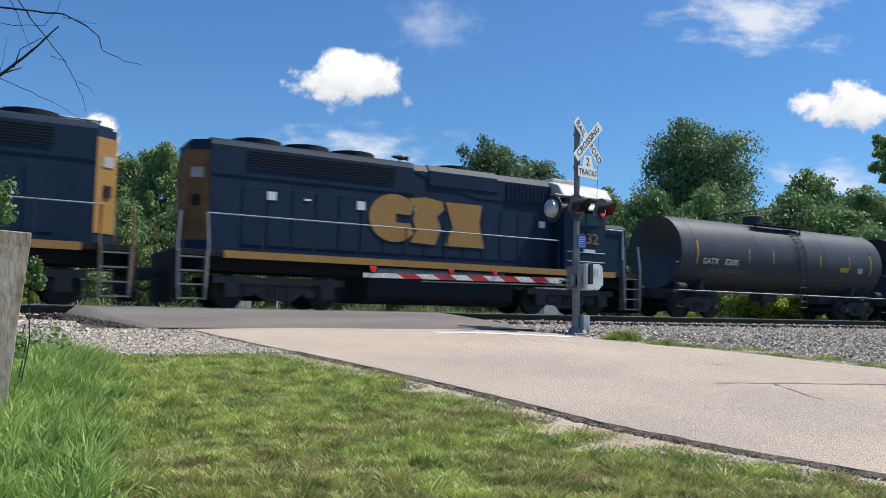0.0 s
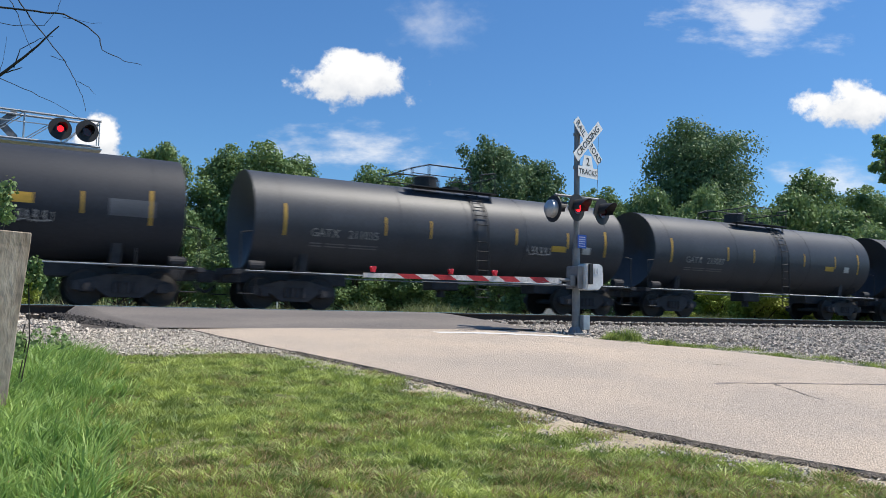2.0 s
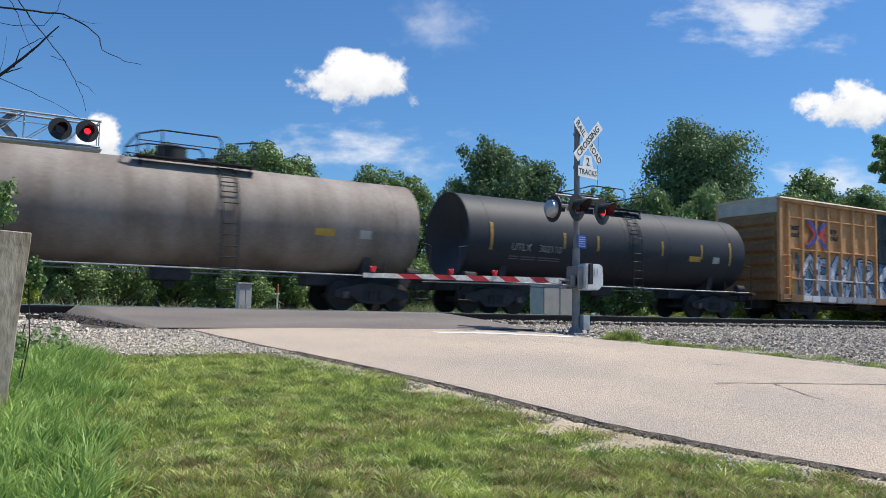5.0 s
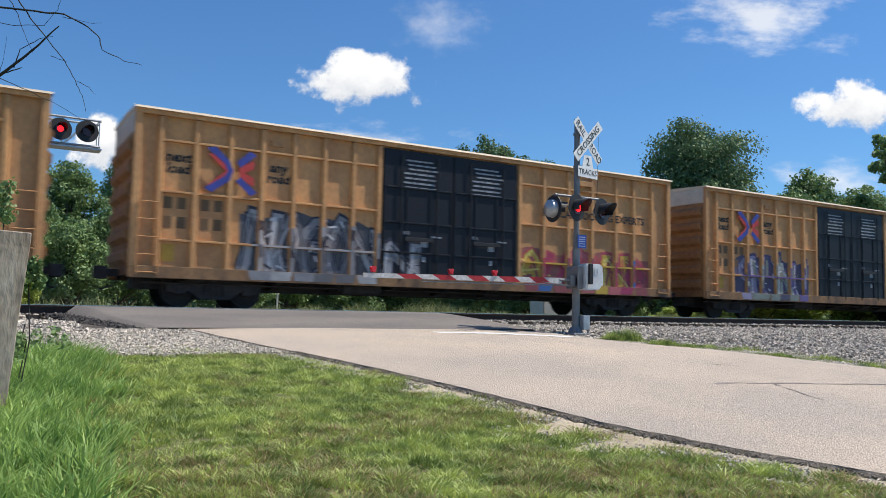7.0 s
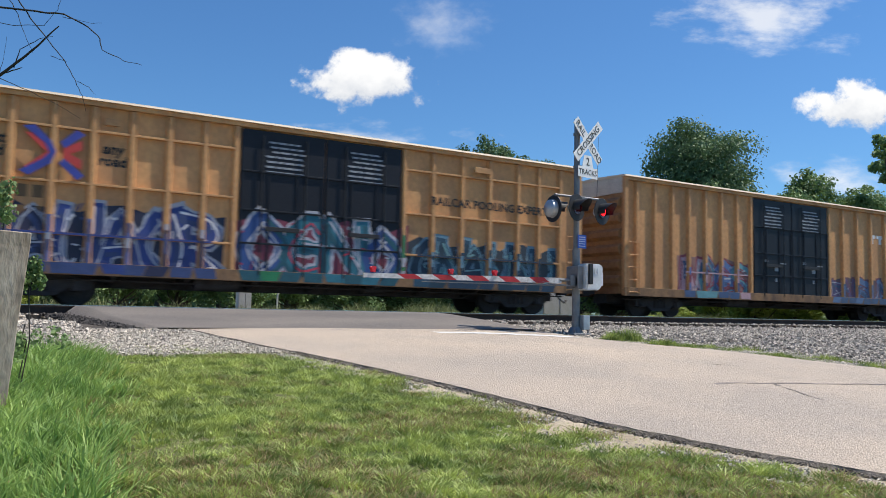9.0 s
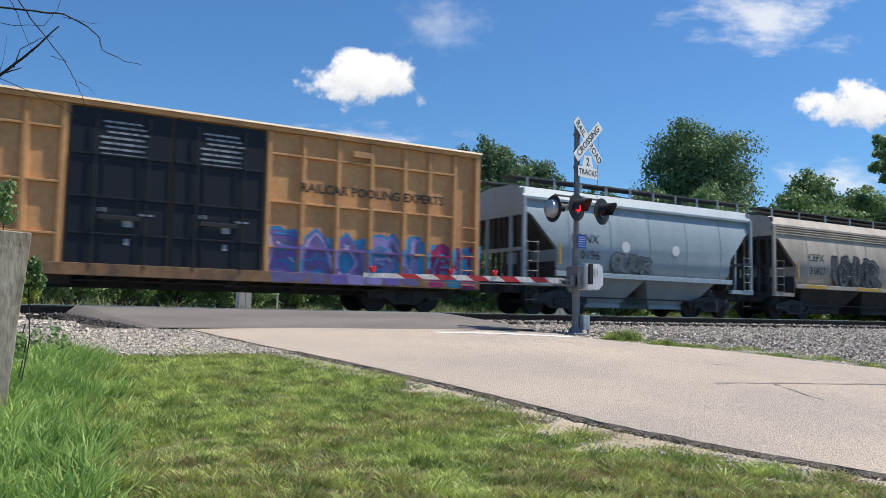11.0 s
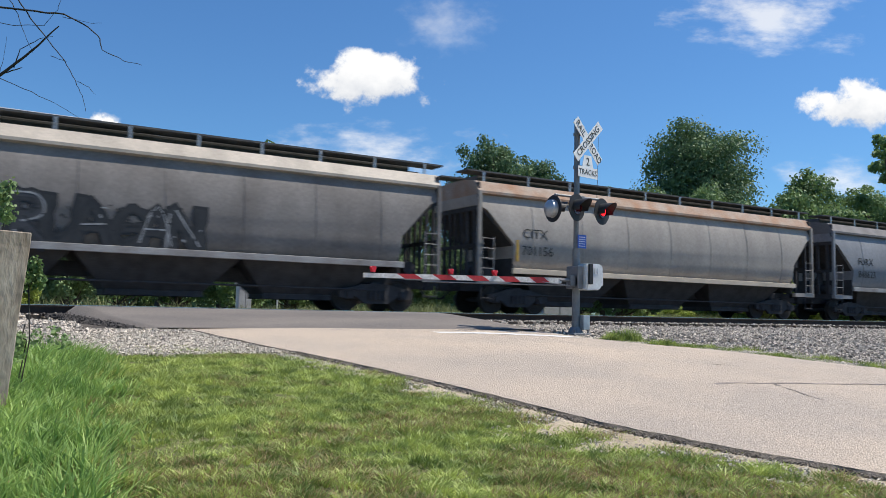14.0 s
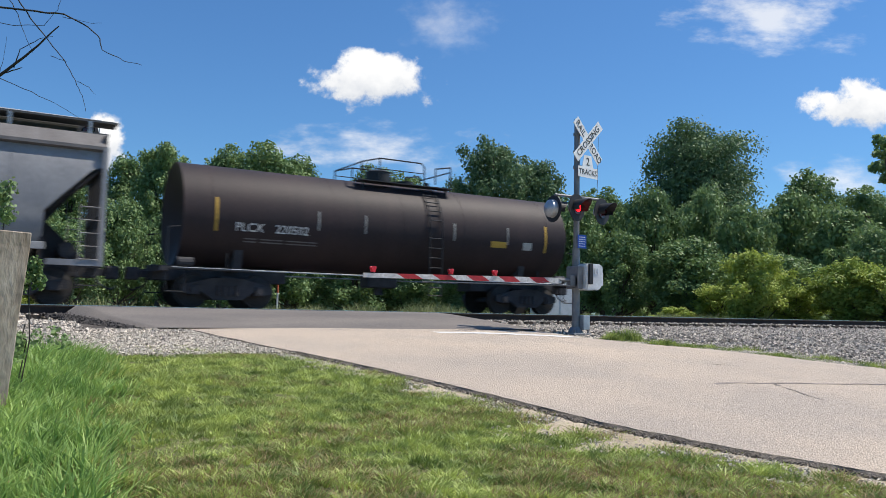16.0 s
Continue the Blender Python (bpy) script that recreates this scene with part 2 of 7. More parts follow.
M = dict(
    grass_ground=mat("grass_ground", (0.095, 0.115, 0.028), 0.95, vary=0.4, scale=0.9, fine=30, tint=(0.15, 0.14, 0.06), bump=0.4),
    field=mat("field", (0.10, 0.16, 0.035), 0.95, vary=0.4, scale=0.15, fine=4),
    gravel=mat("gravel", (0.15, 0.125, 0.10), 0.95, vary=0.75, scale=1.5, fine=28, bump=1.0),
    dirt=mat("dirt", (0.50, 0.41, 0.29), 0.95, vary=0.35, scale=2.5, fine=35, bump=0.6, tint=(0.36, 0.29, 0.20)),
    stone=mat("stone", (0.235, 0.204, 0.168), 0.85, vary=0.4, scale=20, fine=90, island=2.6),
    road=mat("road", (0.525, 0.425, 0.33), 0.9, vary=0.75, scale=0.5, fine=62, bump=1.0, tint=(0.41, 0.345, 0.285)),
    tar=mat("tar", (0.27, 0.228, 0.20), 0.85, vary=0.3, scale=6, fine=60),
    asphalt=mat("asphalt", (0.145, 0.128, 0.117), 0.9, vary=0.4, scale=0.7, fine=60, bump=0.5, tint=(0.205, 0.178, 0.155), stretch=(0.5, 1.6, 1)),
    edge=mat("edge", (0.17, 0.14, 0.11), 0.95, vary=0.5, scale=8, fine=50, bump=0.8, island=0.9),
    line=mat("line", (0.75, 0.73, 0.69), 0.8, vary=0.2, scale=6, fine=50),
    rail=mat("rail", (0.05, 0.034, 0.026), 0.85, vary=0.4, scale=4, fine=50),
    rail_top=mat("rail_top", (0.75, 0.75, 0.75), 0.22, 1.0, vary=0.1, bump=0.02),
    tie=mat("tie", (0.10, 0.078, 0.06), 0.95, vary=0.5, scale=4, fine=30, bump=0.6, spread=0.3),
    steel=mat("steel", (0.235, 0.235, 0.24), 0.5, 0.35, vary=0.25, scale=5, fine=60),
    galv=mat("galv", (0.52, 0.54, 0.56), 0.45, 0.7, vary=0.2, scale=5, fine=60),
    black=mat("black", (0.022, 0.022, 0.024), 0.6, vary=0.3, scale=6, fine=50, bump=0.05),
    white=mat("white", (0.78, 0.78, 0.77), 0.55, vary=0.08, scale=5, fine=40, bump=0.03),
    arm_white=mat("arm_white", (0.60, 0.59, 0.58), 0.6, vary=0.35, scale=5, fine=26, bump=0.03, tint=(0.47, 0.46, 0.44)),
    red=mat("red", (0.42, 0.022, 0.028), 0.5, vary=0.2, scale=8, fine=40, bump=0.03),
    lens=mat("lens", (0.07, 0.005, 0.006), 0.15, vary=0.1, bump=0),
    arm_lamp=mat("arm_lamp", (0.62, 0.02, 0.035), 0.25, vary=0.1, bump=0),
    blue=mat("blue", (0.02, 0.11, 0.52), 0.5, vary=0.1, bump=0.02),
    case=mat("case", (0.72, 0.73, 0.74), 0.45, vary=0.12, scale=4, fine=30, bump=0.03),
    sign=mat("sign", (0.86, 0.86, 0.84), 0.5, vary=0.06, scale=8, fine=50, bump=0.02),
    letter=mat("letter", (0.015, 0.015, 0.015), 0.6, vary=0.1, bump=0),
    wood=mat("wood", (0.46, 0.385, 0.31), 0.9, vary=0.3, scale=3.2, fine=14, bump=0.5, stretch=(2.2, 2.2, 0.7), tint=(0.20, 0.15, 0.105)),
    bark=mat("bark", (0.13, 0.105, 0.085), 0.95, vary=0.5, scale=4, fine=20, bump=0.8),
    twig=mat("twig", (0.05, 0.042, 0.037), 0.9, vary=0.3, scale=10, fine=60),
    under=mat("under", (0.058, 0.055, 0.058), 0.85, vary=0.4, scale=3, fine=30, bump=0.2),
    wheel=mat("wheel", (0.040, 0.034, 0.030), 0.8, 0.0, vary=0.4, scale=6, fine=40),
    tank=mat("tank", (0.022, 0.026, 0.036), 0.6, vary=0.35, scale=0.9, fine=24, bump=0.05, tint=(0.030, 0.033, 0.042), spec=0.4, stretch=(1, 1, 0.5)),
    tank_grey=mat("tank_grey", (0.050, 0.055, 0.066), 0.52, vary=0.3, scale=0.8, fine=24, bump=0.05, tint=(0.036, 0.040, 0.049), spec=0.5, stretch=(1, 1, 0.5)),
    tank_worn=mat("tank_worn", (0.30, 0.26, 0.23), 0.7, vary=0.35, scale=0.8, fine=20, bump=0.08, tint=(0.16, 0.125, 0.10), stretch=(1.5, 1, 0.4)),
    tank_brown=mat("tank_brown", (0.044, 0.029, 0.029), 0.6, vary=0.3, scale=0.8, fine=24, bump=0.05, spec=0.28, tint=(0.030, 0.022, 0.023), stretch=(1.5, 1, 0.4)),
    faded=mat("faded", (0.36, 0.355, 0.33), 0.7, vary=0.4, scale=6, fine=30),
    yellow=mat("yellow", (0.62, 0.37, 0.05), 0.55, vary=0.25, scale=5, fine=40, bump=0.03),
    box=mat("box", (0.62, 0.325, 0.13), 0.7, vary=0.28, scale=0.8, fine=14, bump=0.06, tint=(0.46, 0.235, 0.10), stretch=(1.4, 1.4, 0.5), spread=0.12),
    # the sides' tan taken darker, shade put into the end walls' colour
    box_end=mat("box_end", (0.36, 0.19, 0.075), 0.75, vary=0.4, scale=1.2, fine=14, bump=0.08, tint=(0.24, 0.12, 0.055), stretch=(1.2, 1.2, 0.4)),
    # tone raised so the boxcar roof's edge highlight sits in the colour
    box_roof=mat("box_roof", (0.74, 0.60, 0.44), 0.6, vary=0.2, scale=1.2, fine=20),
    box_cap=mat("box_cap", (0.62, 0.57, 0.49), 0.6, vary=0.25, scale=1.5, fine=20),
    door=mat("door", (0.011, 0.014, 0.021), 0.5, vary=0.3, scale=1.2, fine=20, bump=0.04, spec=0.3, tint=(0.013, 0.014, 0.019)),
    hopper_tan=mat("hopper_tan", (0.53, 0.455, 0.375), 0.65, vary=0.25, scale=0.9, fine=20, bump=0.05, tint=(0.36, 0.31, 0.255), stretch=(1.4, 1, 0.35)),
    hopper_grey=mat("hopper_grey", (0.285, 0.285, 0.295), 0.6, vary=0.25, scale=0.8, fine=20, bump=0.05, tint=(0.205, 0.205, 0.215), stretch=(1.2, 1, 0.4)),
    hopper_blue=mat("hopper_blue", (0.34, 0.41, 0.455), 0.55, vary=0.18, scale=0.7, fine=20, bump=0.04, tint=(0.28, 0.335, 0.375), stretch=(1.6, 1, 0.4)),
    hopper_cream=mat("hopper_cream", (0.41, 0.365, 0.32), 0.7, vary=0.25, scale=0.9, fine=20, bump=0.05, tint=(0.31, 0.275, 0.24), stretch=(1.2, 1, 0.4)),
    hopper_dirty=mat("hopper_dirty", (0.235, 0.215, 0.20), 0.75, vary=0.3, scale=0.8, fine=18, bump=0.06, tint=(0.15, 0.133, 0.122), stretch=(1.0, 1, 0.6)),
    rust=mat("rust", (0.36, 0.20, 0.12), 0.85, vary=0.35, scale=1.5, fine=25, tint=(0.40, 0.33, 0.27)),
    walk=mat("walk", (0.10, 0.10, 0.10), 0.8, vary=0.3, scale=3, fine=40),
    loco_blue=mat("loco_blue", (0.007, 0.020, 0.047), 0.56, vary=0.3, scale=0.8, fine=16, bump=0.04, tint=(0.012, 0.029, 0.060), stretch=(1.2, 1, 0.5), spec=0.22),
    # hood-end gold browned and darkened, with the shade put into its colour
    loco_rust=mat("loco_rust", (0.20, 0.098, 0.032), 0.8, vary=0.35, scale=1.6, fine=14, bump=0.05, tint=(0.10, 0.05, 0.025)),
    sill_dirt=mat("sill_dirt", (0.30, 0.165, 0.075), 0.8, vary=0.4, scale=1.3, fine=14, bump=0.06, tint=(0.13, 0.08, 0.05), stretch=(1.6, 1, 0.6)),
    hopper_roof=mat("hopper_roof", (0.20, 0.185, 0.18), 0.7, vary=0.25, scale=1.0, fine=18, bump=0.05, tint=(0.14, 0.125, 0.12), stretch=(1.8, 1, 1)),
    sill_grey=mat("sill_grey", (0.40, 0.385, 0.37), 0.7, vary=0.3, scale=1.4, fine=20, bump=0.05, tint=(0.24, 0.21, 0.19)),
    rubble=mat("rubble", (0.075, 0.066, 0.06), 0.95, vary=0.4, scale=8, fine=50, bump=0.8),
    fine_gravel=mat("fine_gravel", (0.43, 0.375, 0.30), 0.95, vary=0.5, scale=2.2, fine=45, bump=1.0, tint=(0.30, 0.265, 0.215)),
    chip=mat("chip", (0.39, 0.345, 0.28), 0.85, vary=0.35, scale=20, fine=90, island=1.1),
    loco_dark=mat("loco_dark", (0.005, 0.006, 0.010), 0.85, vary=0.3, scale=2, fine=20),
    loco_gold=mat("loco_gold", (0.38, 0.205, 0.048), 0.55, vary=0.14, scale=1.2, fine=9, bump=0.03, tint=(0.34, 0.18, 0.05)),
    loco_roof=mat("loco_roof", (0.60, 0.585, 0.54), 0.55, vary=0.25, scale=2, fine=20),
    glass=mat("glass", (0.02, 0.025, 0.03), 0.06, vary=0.05, bump=0),
    cabinet=mat("cabinet", (0.60, 0.61, 0.61), 0.5, 0.2, vary=0.15, scale=3, fine=30),
    orange=mat("orange", (0.72, 0.16, 0.06), 0.6, vary=0.15),
    leaf_oak=leaf_mat("leaf_oak", (0.066, 0.125, 0.058), (0.21, 0.31, 0.145), 0.25, patch=0.5),
    leaf_mid=leaf_mat("leaf_mid", (0.085, 0.155, 0.055), (0.30, 0.41, 0.16), 0.28, patch=0.45),
    leaf_lime=leaf_mat("leaf_lime", (0.18, 0.27, 0.045), (0.50, 0.56, 0.13), 0.32, patch=0.9),
    blade=leaf_mat("blade", (0.044, 0.110, 0.014), (0.66, 0.74, 0.21), 0.3, gloss=0.55, patch=4.0),
    blade_dry=leaf_mat("blade_dry", (0.30, 0.22, 0.10), (0.52, 0.41, 0.22), 0.25, gloss=0.3),
    weed=leaf_mat("weed", (0.13, 0.17, 0.055), (0.44, 0.46, 0.22), 0.3, gloss=0.4, patch=0.8),
    blade_tall=leaf_mat("blade_tall", (0.080, 0.205, 0.034), (0.50, 0.66, 0.19), 0.35, gloss=0.45, patch=3.0),
    lit=glow_mat("lit", (1.0, 0.012, 0.02), 2.2),
    lit_core=glow_mat("lit_core", (1.0, 0.05, 0.06), 4.0),
    puff=cloud_mat("puff", (1.0, 1.15, 1.0), 1.9, 0.30, 2.7, 1.0, 0.26),
    wisp=cloud_mat("wisp", (0.8, 2.0, 1.0), 2.6, 0.85, 1.9, 0.72, 0.05),
    veil=cloud_mat("veil", (1.0, 1.6, 1.0), 1.7, 1.0, 2.4, 0.4, 0.0),
)
PAINT = {}


def paint(r, g, b):
    key = (r, g, b)
    if key not in PAINT:
        PAINT[key] = mat("spray_paint", key, 0.55, vary=0.22, scale=2.5, fine=25, bump=0.02)
    return PAINT[key]


# ---- building blocks ----
def mesh_ob(name, bm, material, parent=None, label="", smooth=False):
    me = bpy.data.meshes.new(name)
    bm.to_mesh(me)
    bm.free()
    for k in (material if isinstance(material, (list, tuple)) else [material]):
        me.materials.append(k)
    if smooth:
        me.shade_smooth()
        me.set_sharp_from_angle(angle=radians(40))
    ob = new(name, me)
    if parent is not None:
        ob.parent = parent
    return tagged(ob, label)


def part(name, bm, material, parent, label="", smooth=False):
    return mesh_ob(name, bm, material, parent, label, smooth)


def again(ob, x=0, y=0, z=0, rz=0):
    """One more part like ob under the same thing, on the same mesh."""
    o = new(ob.name.split(".")[0], ob.data)
    o.parent = ob.parent
    o.matrix_basis = pose(x, y, z, 0, 0, rz) @ ob.matrix_basis
    return o


def thing(name, m, label, category, group="", kind=""):
    ob = new(name)
    ob.empty_display_size = 0.2
    ob.matrix_basis = m
    return tagged(ob, label, category, group, kind)


def bx(bm, x0, x1, y0, y1, z0, z1, bevel=0.0, mi=0):
    r = bmesh.ops.create_cube(bm, size=1.0, matrix=Matrix.Translation(((x0 + x1) / 2, (y0 + y1) / 2, (z0 + z1) / 2)) @ Matrix.Diagonal((x1 - x0, y1 - y0, z1 - z0, 1)))
    faces = {f for v in r["verts"] for f in v.link_faces}
    for f in faces:
        f.material_index = mi
    if bevel:
        bmesh.ops.bevel(bm, geom=list({e for f in faces for e in f.edges}), offset=bevel, segments=2, profile=0.6, affect="EDGES")
    return bm


def rod(bm, a, b, r, n=8, r2=None, mi=0, caps=True):
    a, b = Vector(a), Vector(b)
    d = b - a
    m = Matrix.Translation((a + b) / 2) @ d.to_track_quat("Z", "Y").to_matrix().to_4x4()
    q = bmesh.ops.create_cone(bm, cap_ends=caps, segments=n, radius1=r, radius2=r if r2 is None else r2, depth=d.length, matrix=m)
    for f in {f for v in q["verts"] for f in v.link_faces}:
        f.material_index = mi
    return bm


def pipe(bm, pts, r, n=6):
    for a, b in zip(pts, pts[1:]):
        rod(bm, a, b, r, n)
    return bm


def slab(bm, pts, axis, lo, hi, mi=0):
    """A plate with the outline pts; axis 'y': outline in x, z and thickness in y; 'x': outline in y, z."""
    def place(p, t):
        return (p[0], t, p[1]) if axis == "y" else (t, p[0], p[1]) if axis == "x" else (p[0], p[1], t)
    a = [bm.verts.new(place(p, lo)) for p in pts]
    b = [bm.verts.new(place(p, hi)) for p in pts]
    made = [bm.faces.new(a), bm.faces.new(b[::-1])]
    for i in range(len(pts)):
        j = (i + 1) % len(pts)
        made.append(bm.faces.new((a[j], a[i], b[i], b[j])))
    for f in made:
        f.material_index = mi
    bmesh.ops.recalc_face_normals(bm, faces=made)
    return bm


def words(text, size, m, material, parent, name="lettering", shear=0.0, width=1.0, deep=0.002, bold=0.0):
    cu = bpy.data.curves.new("words", "FONT")
    cu.body, cu.size, cu.extrude, cu.shear, cu.resolution_u, cu.offset = text, size, deep, shear, 2, bold
    cu.align_x, cu.align_y = "CENTER", "CENTER"
    tmp = new("words", cu)
    me = bpy.data.meshes.new_from_object(tmp.evaluated_get(bpy.context.evaluated_depsgraph_get()))
    bpy.data.objects.remove(tmp)
    me.transform(Matrix.Diagonal((width, 1, 1, 1)))
    me.materials.clear()
    me.materials.append(material)
    ob = new(name, me)
    ob.parent = parent
    ob.matrix_basis = m
    return ob


def NEAR(x, y, z, size=1.0):
    """Pose of lettering on a side that looks towards -y."""
    return pose(x, y, z, 90, 0, 0)


def glyphs(bm, x, y, z, n, h, w=0.62, gap=0.24, t=0.004):
    """Plain bars that stand in for the letters of an owner's mark."""
    for i in range(n):
        bx(bm, x, x + w * h, y - t, y, z, z + h)
        x += h * (w + gap)


def bars(bm, x, y, z, widths, h, gap, t=0.004):
    for w in widths:
        bx(bm, x, x + w, y - t, y, z, z + h)
        x += w + gap
    return x


# ---- ground ----
FALL = ((-400, -1.7), (-60, -1.6), (-22.4, -1.45), (-20, -1.3), (-16, -0.95), (-12, -0.62), (-8.8, -0.42), (-7, -0.36), (-4, -0.40), (3, -0.45), (6, -0.5), (30, -0.5), (3000, -1.5))


def table(pts, v):
    for (a, p), (b, q) in zip(pts, pts[1:]):
        if v <= b:
            return p + (q - p) * (v - a) / (b - a)
    return pts[-1][1]


def lie(x, y):
    return table(FALL, y) + 0.03 * noise.noise((x * 0.35, y * 0.35, 0)) * (1 if y < -9 else 0.4)


def sheet(name, us, vs, place, material, label, category, kind="structure", smooth=True):
    verts = [place(u, v) for u in us for v in vs]
    n = len(vs)
    faces = [(i * n + j, (i + 1) * n + j, (i + 1) * n + j + 1, i * n + j + 1) for i in range(len(us) - 1) for j in range(n - 1)]
    me = bpy.data.meshes.new(name)
    me.from_pydata(verts, [], faces)
    me.materials.append(material)
    if smooth:
        me.shade_smooth()
    return tagged(new(name, me), label, category, kind=kind)


def spaced(a, b, n):
    return [a + (b - a) * i / n for i in range(n + 1)]


_far = [-2500, -1200, -600, -300, -150, -80, -50]
sheet("ground", _far + spaced(-35, 60, 120) + [80, 120, 200, 400, 900, 2500], [-1500, -500, -150, -60] + spaced(-32, 12, 80) + [16, 22, 30, 45, 70, 120, 250, 600, 1500, 3000],
      lambda u, v: (u, v, lie(u, v) - 0.02), M["grass_ground"], "grassy verge with dry patches falling away from the tracks", "ground")

# gravel shoulder and ballast bed, one heap along both tracks
BED = ((-16, -0.2), (-9.5, -0.01), (-8.0, 0.02), (-6.9, 0.05), (-5.95, 0.05), (-5.7, 0.07), (-5.3, 0.185), (2.6, 0.21), (4.2, 0.02), (5.5, -0.05))


def bed(u, v):
    edge = table(((-60, -11.0), (4, -11.3), (8, -13), (11, -14.6), (18, -15.2), (90, -15.5)), u)
    y = edge + (5.5 - edge) * v
    z = lie(u, y) + 0.012 + (table(BED, y) if y > -9.5 else 0.0) + 0.02 * noise.noise((u * 1.7, y * 1.7, 3))
    return (u, y, z - (0.06 if v == 0 else 0))


sheet("gravel_bed", [-60, -40, -25] + spaced(-15, 45, 160) + [55, 70, 100], spaced(0, 1, 50), bed, M["gravel"], "grey crushed-stone ballast bed under the tracks", "gravel")

def side_gravel(u, v):
    x = -8 + 12.2 * u
    far, near = -8.55 - 0.12 * math.sin(x * 1.3), -11.75 + 0.28 * noise.noise((x * 1.1, 5, 1)) + 0.12 * noise.noise((x * 4.1, 5, 1))
    y = near + (far - near) * v
    return (x, y, lie(x, y) + 0.022 + 0.012 * noise.noise((x * 2.1, y * 2.1, 7)) - (0.05 if v in (0, 1) else 0))


sheet("gravel_shoulder", spaced(0, 1, 90), spaced(0, 1, 26), side_gravel, M["fine_gravel"], "pale tan fine gravel between the grass and the crossing", "gravel")

ROAD_L = ((-40, 24), (-26, 13), (-22.5, 9.5), (-20, 7.2), (-18.75, 6.24), (-17.8, 5.65), (-16.7, 5.13), (-14.7, 4.73), (-11.2, 3.75), (-8, 3.15), (-6, 2.4))
ROAD_R = ((-40, 40), (-26, 24), (-18.5, 17), (-14.5, 13.4), (-11, 11.4), (-10, 11.0), (-8, 10.7), (-5, 10.3))


def road_place(u, v):
    l, r = table(ROAD_L, v) + 0.05 * noise.noise((v * 1.3, 1, 1)) + 0.04 * noise.noise((v * 5, 4, 1)) + 0.02 * noise.noise((v * 17, 4, 1)), table(ROAD_R, v)
    z = lie(l + (r - l) * u, v) + 0.045
    z = z + 0.035 * (1 - (2 * u - 1) ** 2)
    return (l + (r - l) * u, v, z)


sheet("road", [0, 0.01] + spaced(0.03, 0.97, 30) + [0.99, 1], spaced(-40, -24, 16) + spaced(-23.8, -7.9, 150), road_place, M["road"], "worn pale pinkish chip-seal road surface", "road")


def lip(u, v):
    x, y, z = road_place(0, v)
    n1 = noise.noise((v * 6, 2, 5))
    return (x - u * (0.045 + 0.05 * n1 + 0.06 * noise.noise((v * 19, 1, 5))), y - u * 0.03, z - 0.001 - u * (0.055 + 0.03 * n1))


sheet("road_edge", spaced(0, 1, 4), spaced(-32, -8, 220), lip, M["edge"], "dark crumbling edge of the road surface", "road edge")


def dirt_width(v):
    """How far the bare dirt reaches from the road edge."""
    return 0.08 + 1.15 * max(0.0, 0.22 + 0.8 * noise.noise((v * 0.8, 3, 9)) + 0.8 * noise.noise((v * 3.1, 1, 2))) * (0.3 if v > -13.5 else 1.0)


def shoulder(u, v):
    x, y, z = road_place(0, v)
    w = dirt_width(v)
    q = x - 0.06 - u * w
    return (q, y - 0.05 * u, lie(q, y) - 0.012 + 0.016 * math.sin(math.pi * min(1, u + 0.25)) + 0.012 * noise.noise((q * 6, y * 6, 1)) - (0.03 if u == 1 else 0))


sheet("dirt_shoulder", spaced(0, 1, 10), spaced(-30, -9.5, 260), shoulder, M["dirt"], "bare tan dirt along the road edge", "dirt")
# asphalt ramp and deck over both tracks
DECK = ((-8.35, -0.342), (-7.4, -0.19), (-6.4, -0.05), (-5.9, -0.008), (3.4, -0.008), (5, -0.12), (8, -0.42), (30, -0.46))


def deck(u, v):
    l = table(((-8.4, 2.75), (-7.4, 2.1), (-6, 1.75), (30, 1.75)), v) + 0.08 * noise.noise((v, 7, 2))
    r = table(((-8.4, 10.75), (-7, 10.1), (-5.5, 9.3), (30, 9.3)), v)
    x = l + (r - l) * u
    z = table(DECK, v) + (0.02 * u if v < -6 else 0)
    if u in (0, 1):
        z -= 0.22
    return (x + (-0.25 if u == 0 else 0.25 if u == 1 else 0), v, z)


for name, a, b in (("asphalt_apron", -8.35, -5.13), ("asphalt_deck", -4.97, -3.69), ("asphalt_deck", -3.52, -0.79), ("asphalt_deck", -0.64, 0.64), ("asphalt_apron", 0.79, 30)):
    sheet(name, [0, 0.004] + spaced(0.02, 0.98, 24) + [0.996, 1], spaced(a, b, 18), deck, M["asphalt"], "dark grey asphalt of the level crossing", "asphalt")


def stripe(u, v):
    x, y = 7.7 + 3.0 * u, -9.35 - 0.55 * u + 0.33 * v
    l, r = table(ROAD_L, y), table(ROAD_R, y)
    k = (x - l) / (r - l)
    return (x, y, lie(x, y) + 0.045 + 0.035 * (1 - (2 * k - 1) ** 2) + 0.006)


sheet("stop_line", spaced(0, 1, 16), spaced(0, 1, 3), stripe, M["line"], "worn white stop line painted across the road", "stop line")


def far_shoulder(u, v):
    x, y, z = road_place(1, v)
    w = table(((-22, 1.6), (-13, 1.3), (-11, 0.6), (-9.3, 0.3)), v) + 0.35 * noise.noise((v * 1.1, 8, 2)) + 0.15 * noise.noise((v * 4, 8, 2))
    return (x - 0.02 + u * w, y, lie(x + u * w, y) + 0.034 - (0.06 if u == 1 else 0) + 0.01 * noise.noise((x * 5, y * 5, u)))


sheet("gravel_verge", spaced(0, 1, 6), spaced(-22, -9.3, 120), far_shoulder, M["fine_gravel"], "pale gravelly strip along the far road edge", "gravel")


